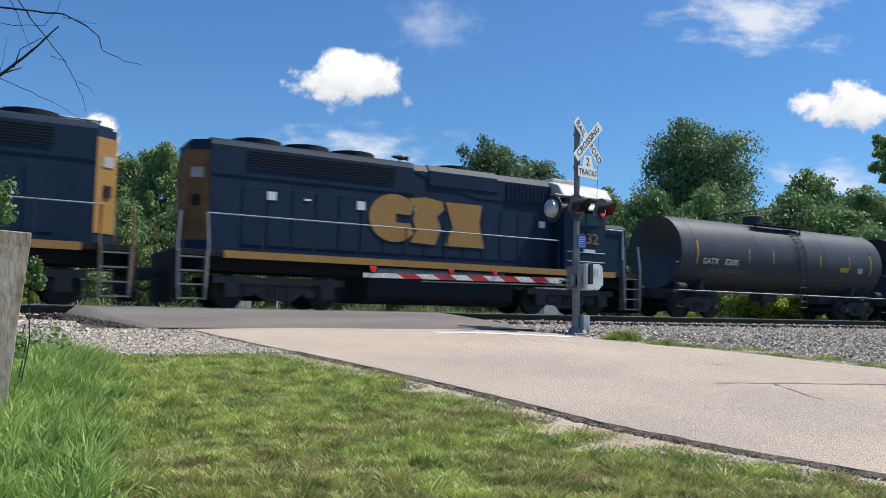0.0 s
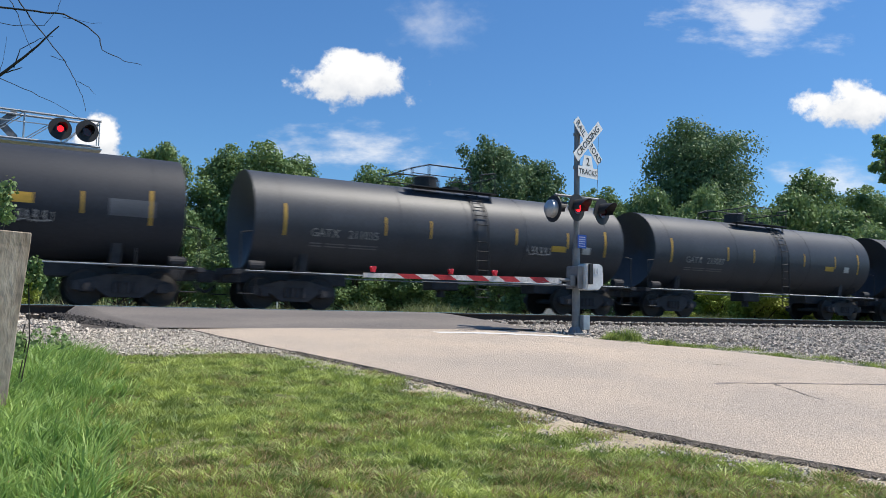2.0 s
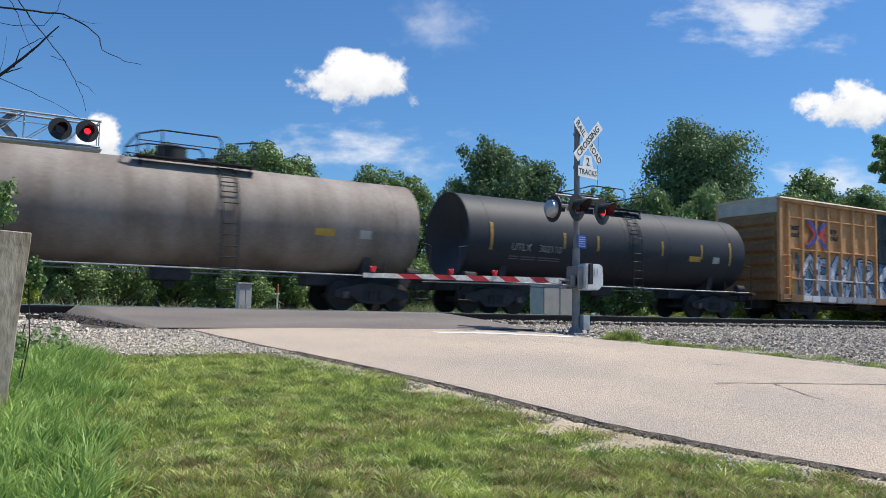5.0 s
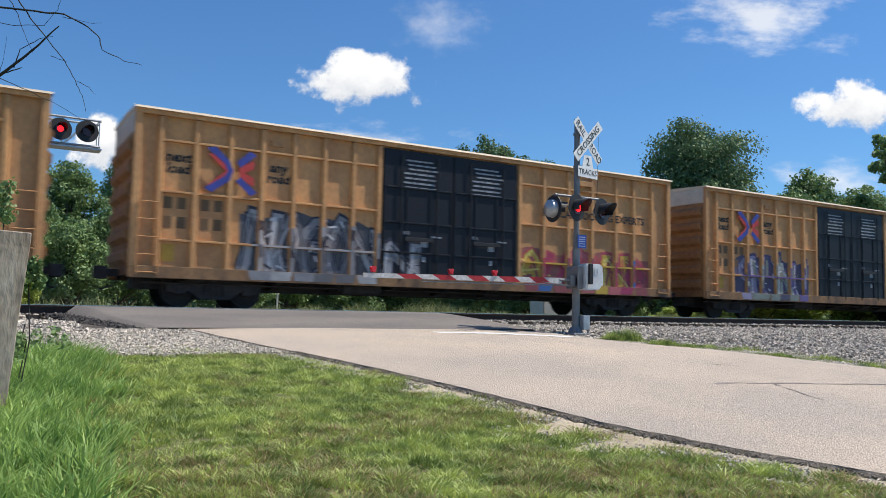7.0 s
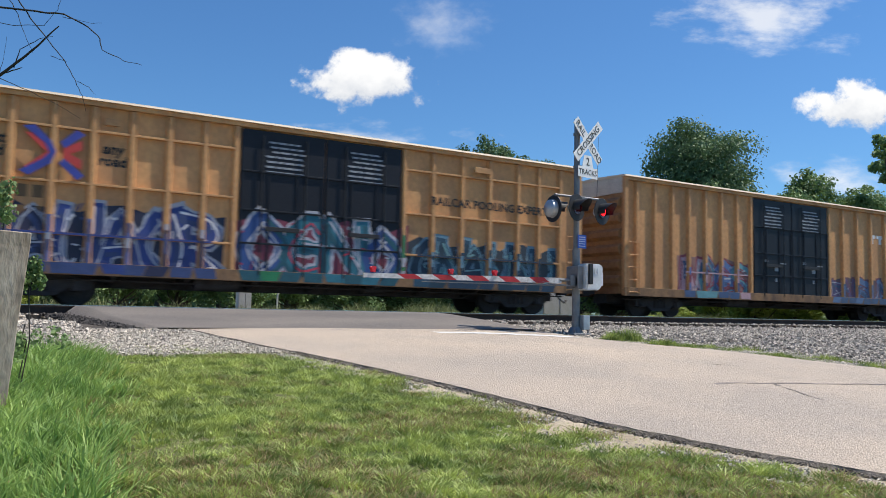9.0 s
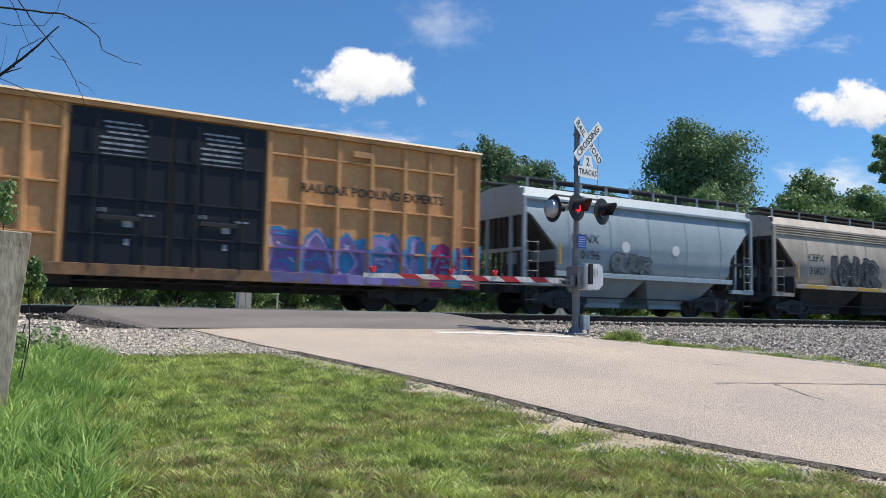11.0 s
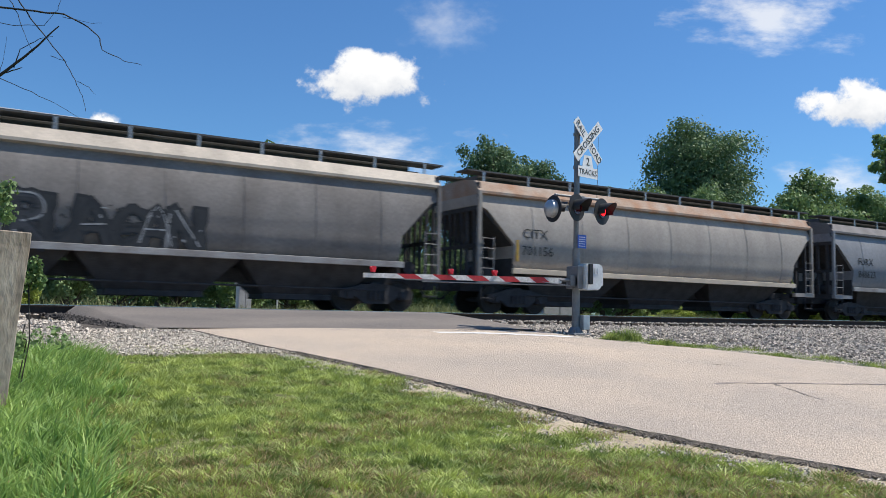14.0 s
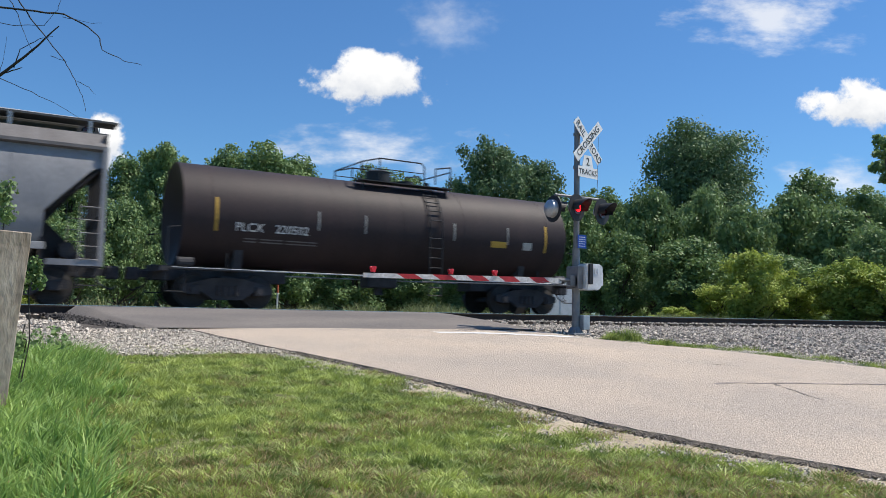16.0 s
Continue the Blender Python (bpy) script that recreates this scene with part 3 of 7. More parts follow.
def crack(pts, w):
    def place(u, v):
        i = min(int(u * (len(pts) - 1)), len(pts) - 2)
        k = u * (len(pts) - 1) - i
        x, y = pts[i][0] + (pts[i + 1][0] - pts[i][0]) * k, pts[i][1] + (pts[i + 1][1] - pts[i][1]) * k
        y += w * (v - 0.5) * (1 + 0.9 * noise.noise((u * 9, 0, 0))) + 0.10 * noise.noise((u * 7, w * 40, 3)) + 0.03 * noise.noise((u * 23, w * 40, 3))
        l, r = table(ROAD_L, y), table(ROAD_R, y)
        q = (x - l) / (r - l)
        return (x, y, lie(x, y) + 0.045 + 0.035 * (1 - (2 * q - 1) ** 2) + 0.005)
    sheet("tar_seam", spaced(0, 1, 40), [0, 0.5, 1], place, M["tar"], "dark tar-filled crack in the road", "tar seam")


crack([(8.2, -15.44), (9.2, -15.52), (11.4, -15.79), (13.0, -16.1)], 0.06)
crack([(9.2, -15.53), (8.95, -16.05), (8.74, -16.52)], 0.075)
crack([(9.95, -13.82), (10.15, -13.93), (10.4, -14.1)], 0.035)

# ---- tracks ----
def rail_piece(y):
    t = thing("rail", pose(0, y, 0), "rusty steel rail with a shiny worn running surface", "rail", "rails", "structure")
    bm = bmesh.new()
    bx(bm, -150, 320, -0.036, 0.036, -0.036, -0.004, 0)
    bx(bm, -150, 320, -0.009, 0.009, -0.16, -0.036)
    bx(bm, -150, 320, -0.075, 0.075, -0.18, -0.16)
    part("rail_body", bm, M["rail"], t)
    bm = bmesh.new()
    bx(bm, -150, 320, -0.033, 0.030, -0.004, 0.0)
    part("running_surface", bm, M["rail_top"], t, "polished rail head")


for y in (-5.05, -3.615, -0.72, 0.72):
    rail_piece(y)


def tie_thing():
    t = thing("railroad_tie", pose(-14.9, -4.33, 0), "weathered creosoted wooden railroad tie bedded in ballast", "railroad tie", "ties under the tracks")
    bm = bmesh.new()
    bx(bm, -0.115, 0.115, -1.3, 1.3, -0.36, -0.19, 0.012)
    part("timber", bm, M["tie"], t)
    for y in (-0.72, 0.72):
        bm = bmesh.new()
        bx(bm, -0.09, 0.09, y - 0.17, y + 0.17, -0.19, -0.172)
        for sx in (-0.06, 0.06):
            for sy in (-0.11, 0.11):
                bx(bm, sx - 0.015, sx + 0.015, y + sy - 0.015, y + sy + 0.015, -0.172, -0.15)
        part("tie_plate", bm, M["rail"], t)
    return t


_tie = tie_thing()
for k in range(1, 105):
    x = -14.9 + 0.53 * k
    if not 1.4 < x < 9.6:
        copy_thing(_tie, pose(x, -4.33, 0, 0, 0, random.uniform(-1, 1)))
for k in range(0, 60):
    x = -8 + 0.53 * k
    if not 1.4 < x < 9.6:
        copy_thing(_tie, pose(x, 0, 0, 0, 0, random.uniform(-1, 1)))


def scatter_stones(name, n, region, size, label, material="stone", seed=5):
    """Many small broken stones in one heap."""
    rng = np.random.default_rng(seed)
    base = np.array([(1, 0, 0), (-1, 0, 0), (0, 1, 0), (0, -1, 0), (0, 0, 1), (0, 0, -1)], float)
    tri = np.array([(0, 2, 4), (2, 1, 4), (1, 3, 4), (3, 0, 4), (2, 0, 5), (1, 2, 5), (3, 1, 5), (0, 3, 5)])
    vs, fs, c = [], [], 0
    while c < n:
        p = region(rng)
        if p is None:
            continue
        s = rng.uniform(*size)
        q = base * rng.uniform(0.55, 1.25, (6, 1)) * np.array([1, 1, 0.75]) + rng.normal(0, 0.18, (6, 3))
        a, b = rng.uniform(0, 6.28), rng.uniform(-0.7, 0.7)
        ca, sa, cb, sb = math.cos(a), math.sin(a), math.cos(b), math.sin(b)
        q = q @ np.array([(ca, sa, 0), (-sa, ca, 0), (0, 0, 1)]) @ np.array([(1, 0, 0), (0, cb, sb), (0, -sb, cb)])
        vs.append(q * s + np.array(p) + np.array([0, 0, s * 0.25]))
        fs.append(tri + 6 * c)
        c += 1
    me = bpy.data.meshes.new(name)
    v, f = np.concatenate(vs), np.concatenate(fs)
    me.from_pydata(v.tolist(), [], f.tolist())
    me.materials.append(M[material])
    return tagged(new(name, me), label, "ballast", kind="stuff")


def on_bed(rng):
    x, y = rng.uniform(-2, 34), rng.uniform(-14.5, -5.2)
    if x > 26 and rng.random() < 0.5:
        return None
    if -8.4 < y and 1.6 < x < 10.6:
        return None
    if y <= -7.9 and table(ROAD_L, y) - 0.1 < x < table(ROAD_R, y) + 0.1 + table(((-15.5, 1.7), (-13, 1.3), (-11, 0.8), (-9.3, 0.4)), y) * rng.random():
        return None
    edge = table(((-60, -11.0), (4, -11.3), (8, -13), (11, -14.6), (18, -15.2), (90, -15.5)), x)
    if y < edge + 0.2 or (y < -9 and rng.random() < 0.35):
        return None
    z = lie(x, y) + 0.012 + (table(BED, y) if y > -9.5 else 0.0)
    return (x, y, z)


scatter_stones("ballast_stones", 30000, on_bed, (0.02, 0.052), "loose grey and buff crushed-stone ballast")


def on_edge(rng):
    y = rng.uniform(-21, -9)
    x = table(ROAD_L, y) - abs(rng.normal(0.0, 0.12 + 0.45 * dirt_width(y))) - 0.03
    return (x, y, lie(x, y) - 0.005)


def on_lip(rng):
    y = rng.uniform(-21.5, -9)
    x = table(ROAD_L, y) - rng.normal(0.03, 0.03)
    return (x, y, lie(x, y) + 0.01 * rng.random())


def on_side(rng):
    x, y = rng.uniform(-3, 4.4), rng.uniform(-11.9, -8.3)
    if x > table(ROAD_L, y) - 0.05:
        return None
    return (x, y, lie(x, y) + 0.028)


def on_apron_lip(rng):
    y = rng.uniform(-8.5, -5.4)
    x = table(((-8.4, 2.75), (-7.4, 2.1), (-6, 1.75)), y) - 0.12 + rng.normal(0, 0.16)
    return (x, y, table(DECK, y) - 0.12 + 0.25 * min(0.12, max(-0.3, x - 2)))


scatter_stones("apron_rubble", 2600, on_apron_lip, (0.02, 0.06), "dark broken asphalt at the side of the crossing", "rubble", 14)


def on_verge(rng):
    y = rng.uniform(-15.5, -9.6)
    x = table(ROAD_R, y) + abs(rng.normal(0, 0.75 if y < -11 else 0.4)) - 0.03
    return (x, y, lie(x, y) + 0.03)


scatter_stones("verge_chips", 8000, on_verge, (0.008, 0.026), "pale loose chippings along the far road edge", "chip", 15)
scatter_stones("fine_gravel_chips", 15000, on_side, (0.008, 0.026), "pale loose chippings beside the crossing", "chip", 12)
scatter_stones("edge_crumbs", 5000, on_lip, (0.006, 0.028), "dark crumbs of asphalt along the road edge", "edge", 8)
scatter_stones("edge_gravel", 9000, on_edge, (0.005, 0.02), "loose gravel crumbled from the road edge", "chip")


# ---- grass ----
def blades(name, count, region, height, width, material, label, lean=0.6, seed=1, tuft=0, spread=0.02):
    rng = np.random.default_rng(seed)
    out = []
    while len(out) < (count // tuft if tuft else count):
        p = region(rng)
        if p is not None:
            out.append(p)
    p = np.array(out)
    if tuft:
        n = count // tuft
        pick = np.repeat(np.arange(n), tuft)
        pick = np.concatenate([pick, rng.integers(0, n, count - len(pick))])
        off = rng.normal(0, spread, (count, 2))
        p = p[pick]
        p[:, :2] += off
    h = rng.uniform(height[0], height[1], count) * p[:, 3]
    w = rng.uniform(width[0], width[1], count)
    a = rng.uniform(0, 2 * np.pi, count)
    k = rng.uniform(0.15, lean, count) * h
    b = np.arctan2(off[:, 1], off[:, 0]) + rng.normal(0, 0.6, count) if tuft else rng.uniform(0, 2 * np.pi, count)
    base = p[:, :3] - np.array([0, 0, 0.01])
    side = np.stack([np.cos(a), np.sin(a), 0 * a], 1) * w[:, None]
    to = np.stack([np.cos(b), np.sin(b), 0 * a], 1) * k[:, None]
    up = np.stack([0 * a, 0 * a, h], 1)
    v = np.stack([base - side, base + side, base + up * 0.6 + to * 0.35 + side * 0.75, base + up * 0.6 + to * 0.35 - side * 0.75, base + up + to], 1).reshape(-1, 3)
    i = np.arange(count)[:, None] * 5
    me = bpy.data.meshes.new(name)
    loops = np.concatenate([i + np.array([0, 1, 2, 3]), i + np.array([3, 2, 4])], 1).reshape(-1)
    me.vertices.add(len(v))
    me.vertices.foreach_set("co", v.ravel())
    me.loops.add(len(loops))
    me.loops.foreach_set("vertex_index", loops.astype(np.int32))
    me.polygons.add(2 * count)
    start = (np.arange(count)[:, None] * 7 + np.array([0, 4])).reshape(-1)
    me.polygons.foreach_set("loop_start", start.astype(np.int32))
    me.update(calc_edges=True)
    me.materials.append(material)
    return tagged(new(name, me), label, "grass", kind="stuff")


def bare(x, y):
    """How thin the turf is: worn patches, and dirt along the road."""
    n = noise.noise((x * 0.9, y * 0.9, 11)) + 0.5 * noise.noise((x * 2.6, y * 2.6, 5))
    d = table(ROAD_L, y) - x
    return n + max(0.0, 0.42 - d * 0.8)


def turf(rng, thin=0.35):
    y = -22 + 11.2 * rng.random() ** 1.35
    x = rng.uniform(-2.5, 7.5)
    if y < -17.1 - 0.45 * x and rng.random() < 0.85:
        return None
    if x > table(ROAD_L, y) - 0.03 or (y > -11.4 and rng.random() < (y + 11.6) * 1.2):
        return None
    if x < -0.5 and y < -17:
        return None
    d = table(ROAD_L, y) - x
    if d < dirt_width(y) * 0.9 and noise.noise((x * 3.9, y * 3.9, 21)) < -0.02 + 0.2 * rng.random():
        return None
    if noise.noise((x * 4.2, y * 4.2, 31)) + 0.6 * noise.noise((x * 9.5, y * 9.5, 32)) < -0.46 + 0.1 * rng.random():
        return None
    if bare(x, y) > thin + 0.12 + 0.5 * rng.random():
        return None
    return (x, y, lie(x, y) - 0.02, min(1.7, max(0.3, 0.66 + 0.4 * noise.noise((x * 0.7, y * 0.7, 2)) + 0.9 * max(0.0, noise.noise((x * 2.6, y * 2.6, 4))) + 0.9 * noise.noise((x * 7, y * 7, 9)))))


def meadow(rng):
    y = -20 + 8.8 * rng.random()
    x = rng.uniform(-2.0, 2.6)
    k = 1.0 - max(0.0, x - 0.12 * (y + 20)) * 1.3
    if rng.random() > k or y > -11.6:
        return None
    return (x, y, lie(x, y) - 0.02, 0.4 + 0.55 * max(0.1, min(1.0, k)) + 0.7 * noise.noise((x * 2.3, y * 2.3, 3)))


def dry(rng):
    p = turf(rng, 0.75)
    if p is None:
        return None
    worn = bare(p[0], p[1]) + max(0.0, 0.75 - 0.36 * (p[1] + 17.0 + 0.45 * p[0])) + 0.5 * noise.noise((p[0] * 1.7, p[1] * 1.7, 17))
    return p if worn > 0.10 + 0.15 * rng.random() else None


def kerbside(rng):
    y = -15.5 + 6.2 * rng.random()
    x = table(ROAD_R, y) + abs(rng.normal(0.15, 0.5)) + 0.02
    if noise.noise((x * 1.1, y * 1.1, 0)) + 0.5 * noise.noise((x * 3.4, y * 3.4, 0)) < -0.22 or (y > -9.9 and x < 11.9):
        return None
    return (x, y, lie(x, y) + 0.01, 0.35 + 1.6 * max(0.0, noise.noise((x * 2.1, y * 2.1, 6))) * (1.4 if y > -11.5 else 0.5))


def beyond(rng):
    x, y = 2 + 36 * rng.random() ** 1.2, 5.4 + 3.6 * rng.random()
    if 1.5 < x < 9.6 and y < 30 and x < 9.4:
        if rng.random() < 0.8:
            return None
    return (x, y, lie(x, y), 0.5 + 0.8 * abs(noise.noise((x * 0.4, y * 0.4, 8))) * 1.6)


blades("lawn_grass", 300000, turf, (0.03, 0.08), (0.0034, 0.0075), M["blade"], "mown green lawn grass beside the road", 1.9, 1, tuft=6, spread=0.032)
blades("dry_grass", 95000, dry, (0.03, 0.085), (0.0025, 0.0052), M["blade_dry"], "dry straw-coloured grass in worn patches", 2.0, 2, tuft=7, spread=0.03)
blades("tall_grass", 38000, meadow, (0.10, 0.30), (0.004, 0.010), M["blade_tall"], "tall bright green unmown grass round the fence post", 1.5, 3, tuft=12, spread=0.05)
blades("verge_weeds", 20000, kerbside, (0.06, 0.2), (0.004, 0.008), M["blade"], "green weeds along the far side of the road", 0.8, 4)
blades("far_weeds", 22000, beyond, (0.25, 0.75), (0.012, 0.03), M["weed"], "rough green weeds beyond the tracks", 0.7, 5)


# ---- rolling stock ----
STORE = {}


def stock(key, name, build, material, parent, x=0, y=0, z=0, rz=0, label="", smooth=False):
    """A part on a mesh that is built once and shared by all its repeats."""
    if key not in STORE:
        bm = bmesh.new()
        build(bm)
        me = bpy.data.meshes.new(name)
        bm.to_mesh(me)
        bm.free()
        me.materials.append(material)
        if smooth:
            me.shade_smooth()
            me.set_sharp_from_angle(angle=radians(35))
        STORE[key] = me
    ob = new(name, STORE[key])
    ob.parent = parent
    ob.matrix_basis = pose(x, y, z, 0, 0, rz)
    return tagged(ob, label)


def wheel_shape(bm):
    rod(bm, (0, -0.07, 0), (0, 0.065, 0), 0.455, 28)
    rod(bm, (0, 0.065, 0), (0, 0.095, 0), 0.49, 28)
    rod(bm, (0, -0.09, 0), (0, -0.07, 0), 0.36, 24, 0.40)
    rod(bm, (0, -0.16, 0), (0, -0.08, 0), 0.10, 12, 0.16)


def frame_shape(bm):
    slab(bm, [(-1.22, 0.40), (-1.22, 0.60), (-0.95, 0.66), (-0.42, 0.80), (0.42, 0.80), (0.95, 0.66), (1.22, 0.60), (1.22, 0.40), (0.98, 0.36), (0.72, 0.44), (0.40, 0.22), (-0.40, 0.22), (-0.72, 0.44), (-0.98, 0.36)], "y", -0.06, 0.06)
    for s in (-1, 1):
        bx(bm, s * 0.89 - 0.15, s * 0.89 + 0.15, -0.10, 0.08, 0.34, 0.60, 0.02)
        rod(bm, (s * 0.89, -0.14, 0.46), (s * 0.89, -0.08, 0.46), 0.10, 12)
    for dx in (-0.24, -0.08, 0.08, 0.24):
        rod(bm, (dx, -0.08, 0.33), (dx, -0.08, 0.60), 0.055, 8)


def truck(parent, x, base=1.78):
    for s in (-1, 1):
        stock("sideframe", "sideframe", frame_shape, M["under"], parent, x, s * 1.0, 0, 0 if s < 0 else 180)
        for q in (-1, 1):
            stock("wheel", "wheel", wheel_shape, M["wheel"], parent, x + q * base / 2, s * 0.75, 0.457, 0 if s < 0 else 180, smooth=True)
    for q in (-1, 1):
        stock("axle", "axle", lambda bm: rod(bm, (0, -0.7, 0), (0, 0.7, 0), 0.085, 10), M["under"], parent, x + q * base / 2, 0, 0.457)
    stock("bolster", "bolster", lambda bm: bx(bm, -0.2, 0.2, -1.0, 1.0, 0.45, 0.85, 0.03), M["under"], parent, x)


def coupler_shape(bm):
    bx(bm, 0, 0.62, -0.09, 0.09, 0.78, 0.96, 0.02)
    bx(bm, 0.5, 0.86, -0.16, 0.14, 0.70, 1.04, 0.05)
    pipe(bm, [(0.1, -0.3, 0.85), (0.35, -0.33, 0.55), (0.62, -0.28, 0.42), (0.8, -0.15, 0.52)], 0.025)


def couplers(parent, half, reach):
    for s in (-1, 1):
        stock("coupler", "coupler", coupler_shape, M["under"], parent, s * (half - 0.25), 0, 0, 0 if s > 0 else 180)


def ladder(parent, x, y, z0, z1, w, n, material, r=0.017, label=""):
    bm = bmesh.new()
    for s in (-w / 2, w / 2):
        rod(bm, (x + s, y, z0), (x + s, y, z1), r, 6)
    for k in range(n):
        z = z0 + 0.06 + (z1 - z0 - 0.12) * k / max(1, n - 1)
        rod(bm, (x - w / 2, y, z), (x + w / 2, y, z), r * 0.85, 6)
    return part("ladder", bm, material, parent, label)


STROKES = (
    (((0.15, 0), (0.2, 0.5), (0.1, 1)), ((0.1, 0.95), (0.7, 0.92), (0.85, 0.65), (0.3, 0.5)), ((0.35, 0.5), (0.9, 0))),
    (((0.9, 0.9), (0.4, 1), (0.15, 0.72), (0.8, 0.4), (0.75, 0.05), (0.1, 0.05)),),
    (((0.9, 0.85), (0.5, 1), (0.15, 0.5), (0.45, 0.02), (0.95, 0.15)), ((0.5, 0.5), (0.95, 0.5))),
    (((0.05, 0), (0.45, 1), (0.9, 0)), ((0.2, 0.35), (0.8, 0.4))),
    (((0.15, 1), (0.15, 0.3), (0.5, 0), (0.85, 0.3), (0.9, 1.05)),),
    (((0.1, 0), (0.1, 1)), ((0.1, 0.98), (0.9, 0.05)), ((0.9, 0.05), (0.85, 1))),
    (((0.5, 1), (0.12, 0.5), (0.5, 0), (0.9, 0.5), (0.5, 1)),),
)


def smooth_line(pts, n=4):
    """Points of a rounded line through pts."""
    out = []
    P = [pts[0], *pts, pts[-1]]
    for a, b, c, d in zip(P, P[1:], P[2:], P[3:]):
        for k in range(n):
            u = k / n
            out.append(tuple(0.5 * (2 * b[i] + (c[i] - a[i]) * u + (2 * a[i] - 5 * b[i] + 4 * c[i] - d[i]) * u * u + (3 * b[i] - a[i] - 3 * c[i] + d[i]) * u ** 3) for i in (0, 1)))
    return out + [pts[-1]]


def ribbon(bm, pts, w, y, shift=0.0, mi=0, reach=0.0):
    """A band of spray paint along pts on a side that looks towards -y."""
    v = [Vector(p) for p in pts]
    if reach:
        v[0], v[-1] = v[0] + (v[0] - v[1]).normalized() * reach, v[-1] + (v[-1] - v[-2]).normalized() * reach
    prev = None
    for i, p in enumerate(v):
        d = (v[min(i + 1, len(v) - 1)] - v[max(i - 1, 0)])
        d = d.normalized() if d.length > 1e-6 else Vector((1, 0))
        n = Vector((-d.y, d.x))
        p = p + n * shift
        k = w * (1 + 0.18 * math.sin(2.3 * i))
        now = [bm.verts.new((q.x, y, max(q.y, 0.97))) for q in (p - n * k, p + n * k)]
        if prev:
            f = bm.faces.new((prev[0], now[0], now[1], prev[1]))
            f.material_index = mi
        prev = now


POSTS = [-8.75, -7.85, -6.95, -6.07, -5.17, -4.27, -3.37, -2.55, 2.55, 3.55, 4.6, 5.65, 6.75, 7.6, 8.5]


def graffiti(parent, x0, x1, z0, z1, n, fill, line, shine, y, seed, back=None, label="colourful spray-painted graffiti lettering", posts=True):
    """A row of fat overlapping letter shapes in spray paint on a side that looks towards -y, over its posts too."""
    rng = np.random.default_rng(seed)
    w = (x1 - x0) / n
    fills = [paint(*c) for c in fill]
    if back:
        bm = bmesh.new()
        top = [(x0 - 0.25 + (x1 - x0 + 0.5) * i / (2 * n), z1 + rng.uniform(-0.1, 0.25)) for i in range(2 * n + 1)]
        low = max(0.97, z0 - 0.05)
        slab(bm, [(x0 - 0.2, low)] + top + [(x1 + 0.2, low)], "y", y - 0.002, y)
        part("graffiti_ground", bm, paint(*back), parent, "sprayed graffiti background")
    bs = bmesh.new()
    last = -1
    for i in range(n):
        h = (z1 - z0) * rng.uniform(0.88, 1.08)
        kind = int(rng.integers(0, len(STROKES)))
        kind = (kind + 1) % len(STROKES) if kind == last else kind
        last = kind
        lean, px, pz = rng.uniform(-0.10, 0.25), x0 + w * i, z0 + rng.uniform(-0.03, 0.06)
        bo, bf = bmesh.new(), bmesh.new()
        t = 0.165 * min(w, h) * rng.uniform(0.85, 1.25)
        for j, line_pts in enumerate(STROKES[kind]):
            jit = [(u + rng.uniform(-0.07, 0.07), q + rng.uniform(-0.05, 0.05)) for u, q in line_pts]
            pts = smooth_line([(px + (-0.08 + 1.16 * u + lean * (q - 0.5)) * w, pz + q * h) for u, q in jit])
            lift = 0.0005 * i + 0.0002 * j
            ribbon(bo, pts, t * 1.42, y - 0.0025 - lift, reach=t * 1.3)
            ribbon(bf, pts, t * 1.02, y - 0.0085 - lift, reach=t * 0.7)
            ribbon(bs, pts, t * 0.16, y - 0.0145 - lift, t * 0.6, int(rng.integers(0, 2)))
            cut = len(pts) // 2
            ribbon(bs, pts[:cut + 1] if j % 2 else pts[cut:], t * 0.34, y - 0.0135 - lift, -t * 0.5, 2)
        o = part("graffiti_letter", bo, paint(*line), parent, label)
        part("graffiti_fill", bf, fills[i % len(fills)] if rng.random() < 0.6 else fills[int(rng.integers(0, len(fills)))], o)
        for q in range(9):
            sx, sz = px + rng.uniform(0, 1) * w, z0 + h * rng.uniform(0.05, 0.95)
            L, g = h * rng.uniform(0.05, 0.16), rng.uniform(0, 3.1)
            ribbon(bs, [(sx, sz), (sx + L * math.cos(g), sz + L * math.sin(g))], 0.012 + 0.02 * rng.random(), y - 0.018 - 0.0002 * q, 0, int(rng.integers(0, 3)))
    deep = [c * 0.55 for c in fill[-1]]
    tagged(part("graffiti_stroke", bs, [paint(*line), paint(*shine), paint(*deep)], parent), kind="stuff")
    if posts:
        n2 = max(3, int((x1 - x0) / 0.55))
        for k in range(n2):
            a = x0 + (x1 - x0) * k / n2
            bm = bmesh.new()
            w2 = (x1 - x0) / n2
            lo, tilt = 0.735 + 0.05 * rng.random(), rng.uniform(-0.12, 0.12)
            slab(bm, [(a, 1.012), (a + tilt, lo), (a + w2 * 0.9 + tilt, lo), (a + w2 * 0.96, 1.012)], "y", -1.6535, -1.6505)
            part("sill_paint", bm, paint(*deep) if rng.random() < 0.55 else fills[int(rng.integers(0, len(fills)))], parent)
        if z0 < 1.6 < z1 - 0.3 and (x0 < -2.7 or x1 > 2.7):
            for z in (1.70,):
                bm = bmesh.new()
                bx(bm, x0 + 0.1, x1 - 0.1, -1.6085, -1.6055, z - 0.028, z + 0.028)
                part("rail_paint", bm, fills[0], parent)
        for x in POSTS:
            if x0 - 0.1 < x < x1 + 0.1:
                bm = bmesh.new()
                top, m = z0 + (z1 - z0) * rng.uniform(0.8, 1.0), max(z0, 1.0)
                looks = [fills[int(rng.integers(0, len(fills)))], paint(*line), paint(*deep)]
